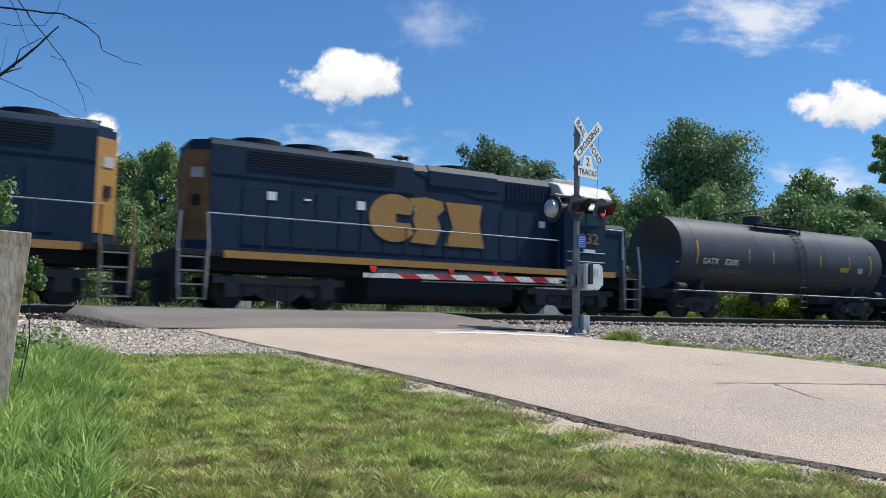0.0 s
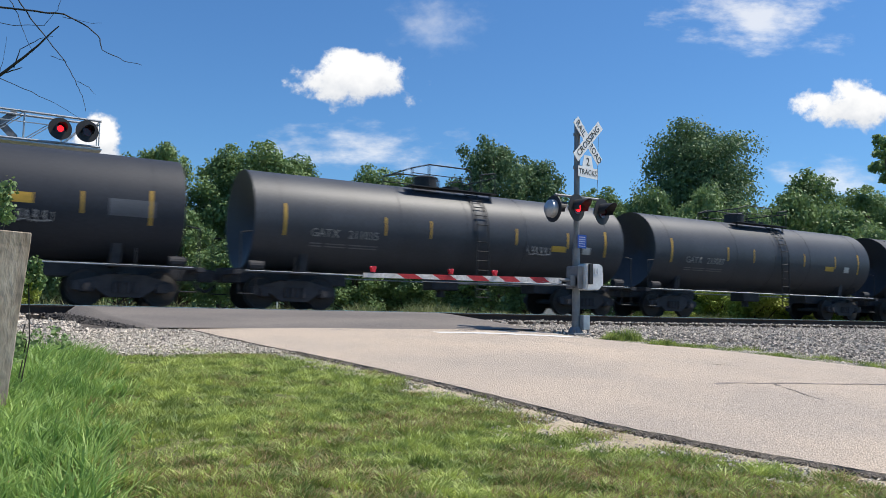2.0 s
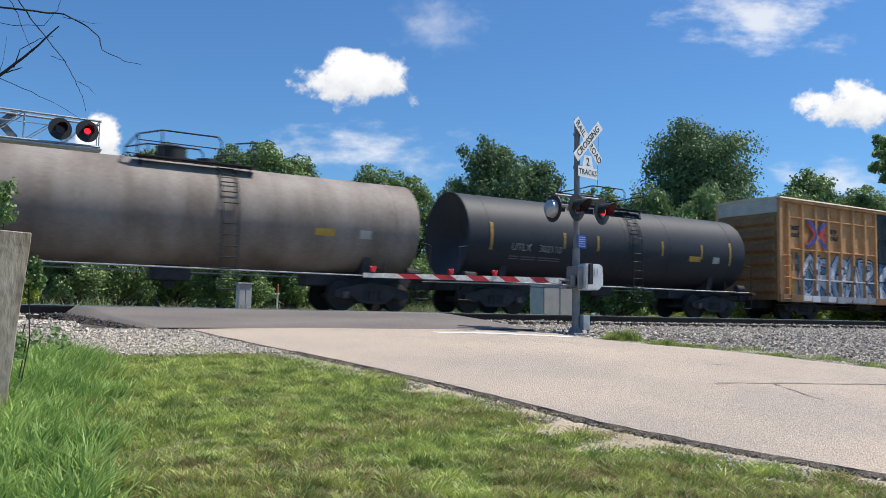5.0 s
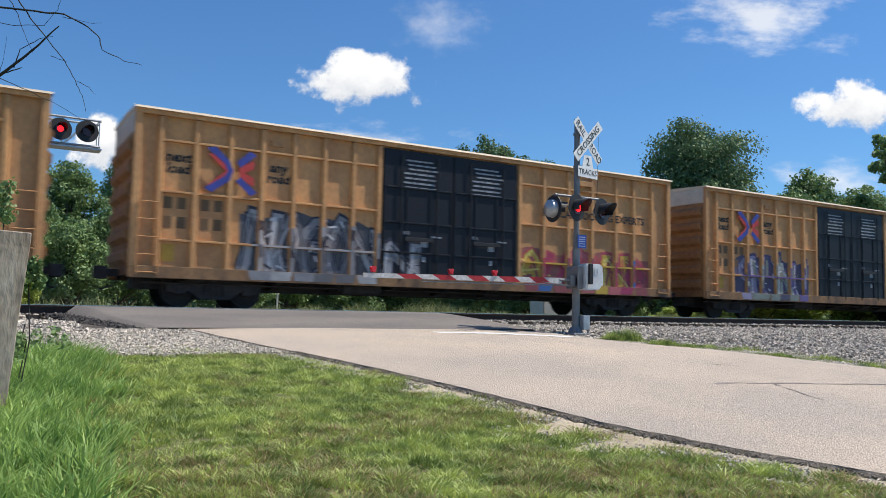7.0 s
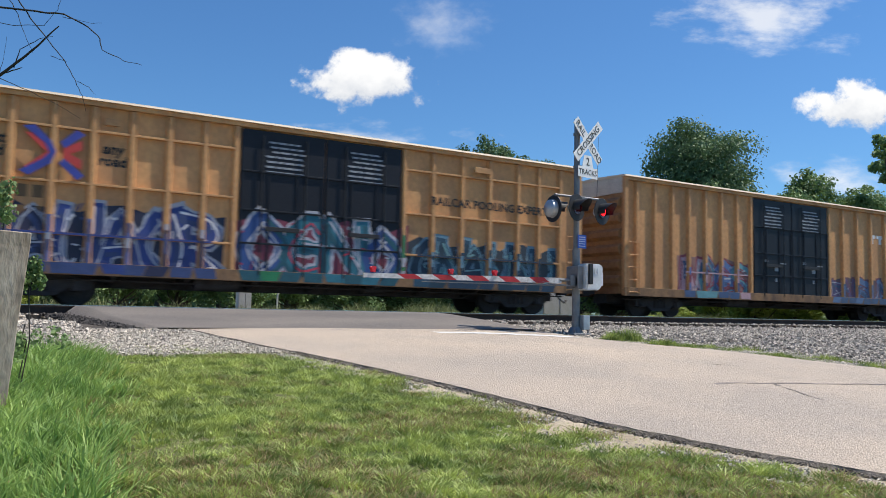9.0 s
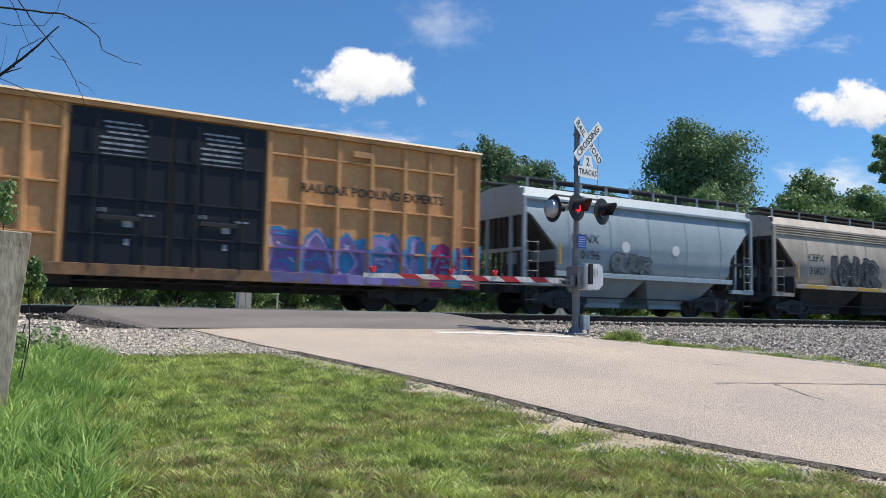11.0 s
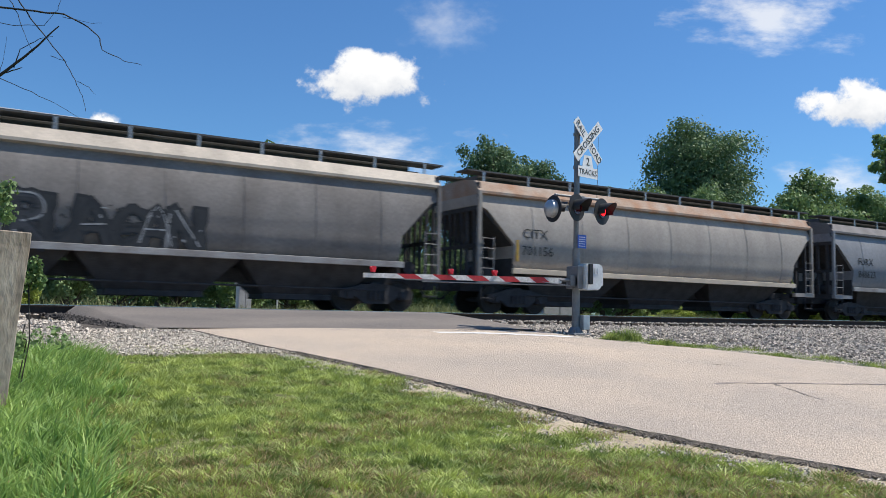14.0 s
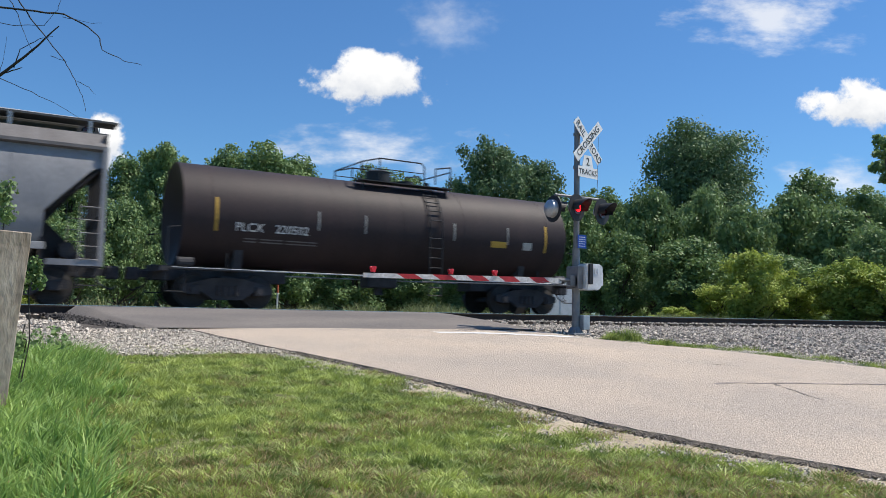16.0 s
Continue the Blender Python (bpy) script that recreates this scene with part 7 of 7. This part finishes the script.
def fence_post():
    t = thing("fence_post", pose(0.125, -15.25, -0.98, 1.0, 4.2, 12), "weathered grey square wooden fence post leaning in tall grass", "fence post")
    bm = bmesh.new()
    bx(bm, -0.125, 0.118, -0.10, 0.10, -0.2, 1.585)
    bmesh.ops.subdivide_edges(bm, edges=[e for e in bm.edges if abs(e.verts[0].co.z - e.verts[1].co.z) > 0.5], cuts=14, use_grid_fill=True)
    for v in bm.verts:
        n = noise.noise_vector(v.co * 3.1)
        v.co += n * 0.010
        if v.co.z > 1.5:
            v.co.z += 0.03 * noise.noise(v.co * 14)
    bmesh.ops.bevel(bm, geom=[e for e in bm.edges if len(e.link_faces) == 2 and e.calc_face_angle(0) > 0.9], offset=0.008, segments=1, affect="EDGES")
    part("timber", bm, M["wood"], t)


fence_post()



# ---- trees and shrubs ----
def crown_mesh(name, rng, blobs, count, leaf, material):
    """A crown of many small bent leaf sprays gathered round uneven clumps."""
    c = np.array([b[:3] for b in blobs])
    s = np.array([b[3:6] for b in blobs])
    wts = np.array([b[3] * b[4] for b in blobs])
    pick = rng.choice(len(blobs), count, p=wts / wts.sum())
    d = rng.normal(size=(count, 3))
    d /= np.linalg.norm(d, axis=1)[:, None]
    r = rng.random(count) ** 0.36 + rng.normal(0, 0.11, count)
    p = c[pick] + d * s[pick] * r[:, None]
    nrm = d * 0.8 + rng.normal(size=(count, 3)) * 0.55 + np.array([0, 0, 0.25])
    nrm /= np.linalg.norm(nrm, axis=1)[:, None]
    a = np.cross(nrm, rng.normal(size=(count, 3)))
    a /= np.linalg.norm(a, axis=1)[:, None]
    b = np.cross(nrm, a)
    L = (leaf * rng.uniform(0.55, 1.35, count))[:, None]
    v = np.stack([p - a * L, p + b * L * 0.78 + nrm * L * 0.2, p + a * L, p - b * L * 0.78 + nrm * L * 0.2], 1).reshape(-1, 3)
    me = bpy.data.meshes.new(name)
    me.vertices.add(4 * count)
    me.vertices.foreach_set("co", v.ravel())
    me.loops.add(4 * count)
    me.loops.foreach_set("vertex_index", np.arange(4 * count, dtype=np.int32))
    me.polygons.add(count)
    me.polygons.foreach_set("loop_start", np.arange(0, 4 * count, 4, dtype=np.int32))
    me.update(calc_edges=True)
    me.materials.append(material)
    return me


def tree_proto(key, h, w, base, clumps, count, leaf, material, seed, flat=1.0):
    rng = np.random.default_rng(seed)
    blobs, limbs = [], []
    for i in range(clumps):
        u = (i + 0.5) / clumps
        z = base + (h - base) * (0.12 + 0.80 * u)
        k = math.sin(math.pi * min(1, 0.18 + 0.72 * u ** flat)) ** 0.7
        a = i * 2.4 + rng.uniform(-0.4, 0.4)
        rad = w / 2 * k * rng.uniform(0.2, 0.86)
        q = w * rng.uniform(0.075, 0.175)
        blobs.append((rad * math.cos(a), rad * math.sin(a), z, q, q, q * rng.uniform(0.65, 0.9)))
        limbs.append((rad * math.cos(a), rad * math.sin(a), z))
    for i in range(clumps):
        j = int(rng.integers(0, len(limbs)))
        d = rng.normal(size=3)
        d /= np.linalg.norm(d)
        q = w * rng.uniform(0.05, 0.10)
        b = blobs[j]
        blobs.append((b[0] + d[0] * b[3] * 1.05, b[1] + d[1] * b[3] * 1.05, b[2] + abs(d[2]) * b[5] * 1.05, q, q, q * 0.8))
    crown = crown_mesh("crown", rng, blobs, count, leaf, material)
    bm = bmesh.new()
    tr = 0.018 * h + 0.04
    pts = [Vector((0.15 * math.sin(k), 0.12 * math.cos(k * 1.7), (h * 0.72) * k / 6 - 0.3)) for k in range(7)]
    for k in range(6):
        rod(bm, pts[k], pts[k + 1], tr * (1 - k / 7), 8, tr * (1 - (k + 1) / 7))
    for x, y, z in limbs[::2]:
        s = pts[min(5, max(1, int(6 * (z * 0.72) / h)))]
        mid = (s + Vector((x, y, z))) / 2 + Vector((0, 0, -0.06 * h))
        rod(bm, s, mid, tr * 0.4, 6, tr * 0.28)
        rod(bm, mid, Vector((x, y, z)), tr * 0.28, 6, tr * 0.08)
    trunk = bpy.data.meshes.new("trunk")
    bm.to_mesh(trunk)
    bm.free()
    trunk.materials.append(M["bark"])
    return trunk, crown


PROTO = dict(
    oak=tree_proto("oak", 20.4, 15.6, 3.0, 120, 68000, 0.135, M["leaf_oak"], 33, 0.92),
    oak2=tree_proto("oak2", 17, 10.5, 2.5, 70, 26000, 0.145, M["leaf_oak"], 2, 0.75),
    ash=tree_proto("ash", 16, 9.5, 2.0, 64, 24000, 0.14, M["leaf_mid"], 3, 0.8),
    ash2=tree_proto("ash2", 15, 8.0, 1.5, 56, 22000, 0.135, M["leaf_mid"], 4, 0.7),
    spindly=tree_proto("spindly", 18, 6.0, 5.0, 16, 5000, 0.17, M["leaf_mid"], 5),
    bush=tree_proto("bush", 5.0, 5.0, 0.1, 46, 15000, 0.085, M["leaf_lime"], 6, 1.3),
    shrub=tree_proto("shrub", 7.0, 6.5, 0.2, 52, 15000, 0.105, M["leaf_mid"], 7, 0.6),
)


def plant(kind, x, y, h=1.0, w=1.0, turn=0.0, label="", category="tree", name="tree"):
    trunk, crown = PROTO[kind]
    t = thing(name, Matrix.Translation((x, y, -0.55)) @ pose(0, 0, 0, 0, 0, turn) @ Matrix.Diagonal((w, w, h, 1)), label, category, "trees beyond the tracks" if name == "tree" else "shrubs beyond the tracks")
    for nm, me in (("trunk", trunk), ("crown", crown)):
        o = new(nm, me)
        o.parent = t


def beyond_at(px, depth):
    """Plan place on the line of sight that leaves the middle by px parts of the half width, at that distance ahead."""
    k = math.tan(radians(58.49 / 2)) * px
    f, r = Vector((math.sin(_yaw), math.cos(_yaw))), Vector((math.cos(_yaw), -math.sin(_yaw)))
    return Vector((0, -22.414)) + f * depth + r * depth * k


def row(kind, px, depth, h, w=1.0, turn=0, label="", name="tree"):
    p = beyond_at(px, depth)
    plant(kind, p.x, p.y, h, w, turn, label, "tree" if name == "tree" else "shrub", name)


row("oak", 0.585, 80, 1.0, 0.98, 0, "tall dark green oak with a rounded crown")
row("oak2", 0.47, 84, 0.80, 0.9, 40, "dark green broadleaf tree behind the oak")
row("oak2", 0.115, 80, 1.10, 0.95, 80, "dark green broadleaf tree with an uneven crown")
row("oak2", 0.21, 82, 1.02, 0.9, 10, "dark green broadleaf tree in the tree line")
row("oak2", 0.04, 84, 0.90, 0.8, 200, "dark green broadleaf tree in the tree line")
row("ash", -0.41, 68, 0.93, 1.0, 20, "mid-green leafy tree beyond the crossing")
row("ash2", -0.64, 70, 1.02, 0.85, 70, "mid-green leafy tree beyond the crossing")
row("ash2", -0.50, 74, 0.82, 0.9, 170, "mid-green leafy tree beyond the crossing")
row("ash", -0.16, 72, 0.86, 1.0, 120, "mid-green leafy tree in the tree line")
row("ash2", -0.27, 80, 0.80, 0.9, 220, "mid-green leafy tree in the tree line")
row("ash", -0.86, 66, 0.78, 0.9, 60, "mid-green leafy tree in the tree line")
row("ash2", -1.0, 62, 0.66, 0.9, 300, "mid-green leafy tree in the tree line")
row("ash", 0.36, 76, 0.80, 0.9, 250, "mid-green leafy tree in the tree line")
row("ash2", 0.28, 70, 0.70, 0.9, 15, "mid-green leafy tree in the tree line")
row("ash", 0.83, 80, 0.98, 1.1, 150, "mid-green leafy tree in the tree line")
row("ash2", 0.76, 72, 0.74, 1.0, 90, "mid-green leafy tree in the tree line")
row("ash", 0.96, 74, 0.82, 1.0, 330, "mid-green leafy tree in the tree line")
row("ash", -0.49, 70, 0.93, 1.0, 210, "mid-green leafy tree beyond the crossing")
row("ash2", -0.35, 72, 0.99, 1.0, 310, "mid-green leafy tree beyond the crossing")
row("ash2", -0.71, 74, 1.0, 0.9, 130, "mid-green leafy tree beyond the crossing")
row("ash", -0.08, 74, 0.82, 0.9, 30, "mid-green leafy tree in the tree line")
row("spindly", 1.03, 62, 0.92, 1.0, 0, "sparse tall tree with thin foliage")
row("ash2", 1.12, 80, 0.9, 1.1, 45, "mid-green leafy tree in the tree line")
for k, (px, d, h, w) in enumerate(((0.40, 55, 0.9, 0.9), (0.47, 60, 1.45, 1.0), (0.56, 52, 0.8, 1.1), (0.60, 64, 1.6, 1.0), (0.68, 57, 1.25, 0.9), (0.80, 62, 1.5, 1.1), (0.77, 50, 0.65, 1.0), (0.90, 58, 1.25, 1.2), (0.98, 52, 0.95, 0.8), (1.08, 60, 1.6, 1.0),
                                   (0.31, 56, 1.2, 0.8), (0.20, 60, 0.9, 1.0), (0.06, 62, 0.8, 1.0), (-0.08, 64, 0.7, 1.0), (-0.2, 62, 0.8, 1.0), (-0.34, 60, 0.95, 1.0), (-0.47, 54, 0.75, 1.0), (-0.6, 58, 1.1, 1.0),
                                   (-0.73, 52, 1.05, 0.8), (-0.84, 48, 0.8, 0.9), (-0.95, 50, 1.15, 0.8), (-1.06, 46, 0.9, 0.9))):
    row("shrub", px, d, h, w, 47 * k, "dense green shrub beyond the tracks", "shrub")
for k, (px, d, h, w) in enumerate(((0.70, 44, 0.84, 0.95), (0.63, 48, 0.50, 0.8), (0.80, 47, 0.5, 0.8), (0.92, 44, 0.76, 1.0), (1.03, 42, 0.68, 1.1), (0.52, 47, 0.22, 0.5),
                                   (-0.96, 33, 0.4, 0.4))):
    row("bush", px, d, h, w, 61 * k, "bright yellow-green bush in front of the trees", "bush")


def far_wood():
    rng = np.random.default_rng(9)
    blobs = []
    for k in range(150):
        a = radians(-35 + 110 * k / 150)
        d = 150 + 40 * rng.random()
        q = rng.uniform(4, 7)
        blobs.append((math.sin(a) * d, -22 + math.cos(a) * d, rng.uniform(1, 6), q, q, q))
    me = crown_mesh("far_wood", rng, blobs, 40000, 0.8, M["leaf_oak"])
    tagged(new("far_wood", me), "distant dark green woods behind the tree line", "woods", kind="stuff")


far_wood()


def hanging_branch(name, pts, label):
    """Bare twigs reaching in from a tree beside the camera."""
    cu = bpy.data.curves.new(name, "CURVE")
    cu.dimensions, cu.bevel_depth, cu.bevel_resolution = "3D", 1.0, 1
    for line, r0, r1 in pts:
        sp = cu.splines.new("POLY")
        sp.points.add(len(line) - 1)
        for i, p in enumerate(line):
            sp.points[i].co = (*p, 1)
            sp.points[i].radius = r0 + (r1 - r0) * i / (len(line) - 1)
    tmp = new("tmp", cu)
    me = bpy.data.meshes.new_from_object(tmp.evaluated_get(bpy.context.evaluated_depsgraph_get()))
    bpy.data.objects.remove(tmp)
    me.materials.clear()
    me.materials.append(M["twig"])
    me.name = name
    return me


def air(u, v, d):
    """A place in the air before the standing camera: parts of the half width to the right and up, d metres ahead."""
    k = math.tan(radians(58.49 / 2))
    return STAND @ Vector((u * k * d, v * k * d, -d))


def twigs():
    D = 4.2
    def L(*uv):
        rng = random.Random(len(uv) * 7 + int(uv[0][0] * 1000))
        out = []
        for (a, b), (c, d) in zip(uv, uv[1:]):
            for k in range(4):
                f = k / 4
                out.append(air(a + (c - a) * f + rng.uniform(-1, 1) * 0.0012, b + (d - b) * f + rng.uniform(-1, 1) * 0.0012, D))
        out.append(air(*uv[-1], D))
        return out
    lines = [
        (L((-1.10, 0.30), (-1.0, 0.392), (-0.93, 0.445), (-0.867, 0.503)), 0.011, 0.003),
        (L((-1.10, 0.56), (-1.0, 0.547), (-0.9, 0.534), (-0.855, 0.53), (-0.80, 0.50), (-0.775, 0.475), (-0.77, 0.45), (-0.72, 0.425), (-0.68, 0.415)), 0.006, 0.0012),
        (L((-0.97, 0.58), (-0.93, 0.52), (-0.89, 0.47), (-0.855, 0.425), (-0.83, 0.38), (-0.815, 0.345), (-0.806, 0.31)), 0.004, 0.001),
        (L((-0.885, 0.435), (-0.85, 0.423)), 0.002, 0.001),
        (L((-0.825, 0.378), (-0.80, 0.365), (-0.785, 0.348)), 0.002, 0.0008),
        (L((-1.1, 0.42), (-1.0, 0.385), (-0.93, 0.355), (-0.86, 0.32), (-0.82, 0.295)), 0.003, 0.0008),
        (L((-0.97, 0.41), (-0.955, 0.45), (-0.91, 0.475), (-0.88, 0.48)), 0.003, 0.001),
        (L((-0.985, 0.575), (-0.96, 0.53), (-0.945, 0.485), (-0.925, 0.44)), 0.0025, 0.0008),
        (L((-1.05, 0.52), (-0.97, 0.505), (-0.9, 0.505), (-0.87, 0.54), (-0.86, 0.57)), 0.002, 0.001),
        (L((-1.05, 0.38), (-0.98, 0.40), (-0.95, 0.41)), 0.005, 0.002),
        (L((-0.86, 0.525), (-0.80, 0.51), (-0.77, 0.51)), 0.0015, 0.0006),
        (L((-1.0, 0.40), (-0.99, 0.44), (-0.985, 0.48)), 0.0015, 0.0006),
    ]
    me = hanging_branch("bare_branch", lines, "")
    tagged(new("bare_branch", me), "bare dark twigs of a dead branch hanging overhead", "branch")


twigs()


def leafy_sprig(u, v, d, n, size, seed, label):
    rng = np.random.default_rng(seed)
    c = air(u, v, d)
    blobs = [(c.x + rng.normal(0, 0.10), c.y + rng.normal(0, 0.1), c.z + rng.normal(0, size), 0.07, 0.07, 0.09) for _ in range(7)]
    me = crown_mesh("leaves", rng, blobs, 2 * n, 0.021, M["leaf_mid"])
    ground = lie(c.x, c.y)
    t = thing("vine", pose(0, 0, 0), label, "plant")
    o = new("leaves", me)
    o.parent = t
    bm = bmesh.new()
    pipe(bm, [(c.x - 0.05, c.y, ground - 0.05), (c.x + 0.02, c.y, ground + 0.5), (c.x - 0.02, c.y, c.z), (c.x, c.y, c.z + size)], 0.006, 5)
    part("stem", bm, M["twig"], t)


leafy_sprig(-0.93, -0.06, 7.2, 420, 0.16, 1, "young leafy vine growing behind the fence post")
leafy_sprig(-0.945, -0.20, 7.2, 160, 0.12, 3, "young leafy vine growing behind the fence post")
leafy_sprig(-0.985, 0.10, 6.6, 260, 0.16, 2, "leafy shoot rising behind the fence post")


# ---- clouds, on sheets far behind everything ----
CLOUDS = []


def cloud(x0, x1, y0, y1, material, drift, label, d=1900):
    """Corners in parts of the half width; the sheet faces the place."""
    k = math.tan(radians(58.49 / 2)) * d
    me = bpy.data.meshes.new("cloud")
    w, h = (x1 - x0) / 2 * k, (y1 - y0) / 2 * k
    s = 250.0
    me.from_pydata([(-w / s, -h / s, 0), (w / s, -h / s, 0), (w / s, h / s, 0), (-w / s, h / s, 0)], [], [(0, 1, 2, 3)])
    uv = me.uv_layers.new()
    for i, c in enumerate(((-1, -1), (1, -1), (1, 1), (-1, 1))):
        uv.data[i].uv = c
    me.materials.append(material)
    ob = tagged(new("cloud", me), label, "cloud", "clouds in the sky")
    ob.scale = (s, s, s)
    turn = STAND.to_3x3().to_4x4()
    at = Matrix.Translation(air((x0 + x1) / 2, (y0 + y1) / 2, d)) @ turn
    CLOUDS.append((ob, at, Matrix.Translation(STAND.to_3x3() @ Vector((drift[0] * k, drift[1] * k, 0)))))


cloud(-0.43, 0.02, 0.295, 0.475, M["puff"], (0.044, 0.001), "bright white cumulus cloud in a blue sky")
cloud(0.76, 1.10, 0.24, 0.40, M["puff"], (0.02, 0.003), "bright white cumulus cloud low in the sky", 1950)
cloud(-0.88, -0.68, 0.14, 0.34, M["puff"], (0.01, 0), "white cumulus cloud behind the trees", 1980)
cloud(-0.52, 0.18, 0.13, 0.30, M["wisp"], (0.03, 0), "thin white wispy cloud above the trees", 2000)
cloud(0.45, 0.98, 0.42, 0.62, M["wisp"], (0.03, 0), "thin streaky white cloud high in the sky", 2050)
cloud(-0.18, 0.16, 0.40, 0.62, M["veil"], (0.03, 0), "faint veil of high cloud", 2100)
cloud(0.68, 1.05, 0.10, 0.22, M["wisp"], (0.02, 0), "pale cloud behind the trees", 2080)
cloud(-1.10, -0.92, 0.10, 0.30, M["wisp"], (0.02, 0), "pale cloud behind the trees", 2020)
cloud(-0.31, -0.17, 0.22, 0.29, M["wisp"], (0.03, 0), "small white cloud above the trees", 1990)


# ---- all that moves ----
def motions():
    for car in TRAIN:
        m = car.matrix_basis.copy()
        walk(car, [(t, Matrix.Translation((-d, 0, 0)) @ m) for t, d in TRAVEL])
    for ob, at, drift in CLOUDS:
        walk(ob, [(0, at), (16, drift @ at)])
    period, first = 1.24, 0.54
    for pair in (HEADS, CANTHEADS):
        for i, (bulb, m) in enumerate(pair):
            out, back = m @ pose(0, -0.028, 0), m @ pose(0, 0.06, 0)
            on = lambda t: ((t - first) % period < period / 2) == (i == 0)
            rows, k = [(0, out if on(0) else back)], first
            while k < 16:
                if k > 0.05:
                    rows += [(k - 0.034, out if on(k - 0.1) else back), (k, out if on(k + 0.1) else back)]
                k += period / 2
            rows.append((16, out if on(15.99) else back))
            walk(bulb, rows)
    bulb, m = BACKHEAD
    walk(bulb, [(0, m @ pose(0, 0.06, 0)), (16, m @ pose(0, 0.06, 0))])


motions()
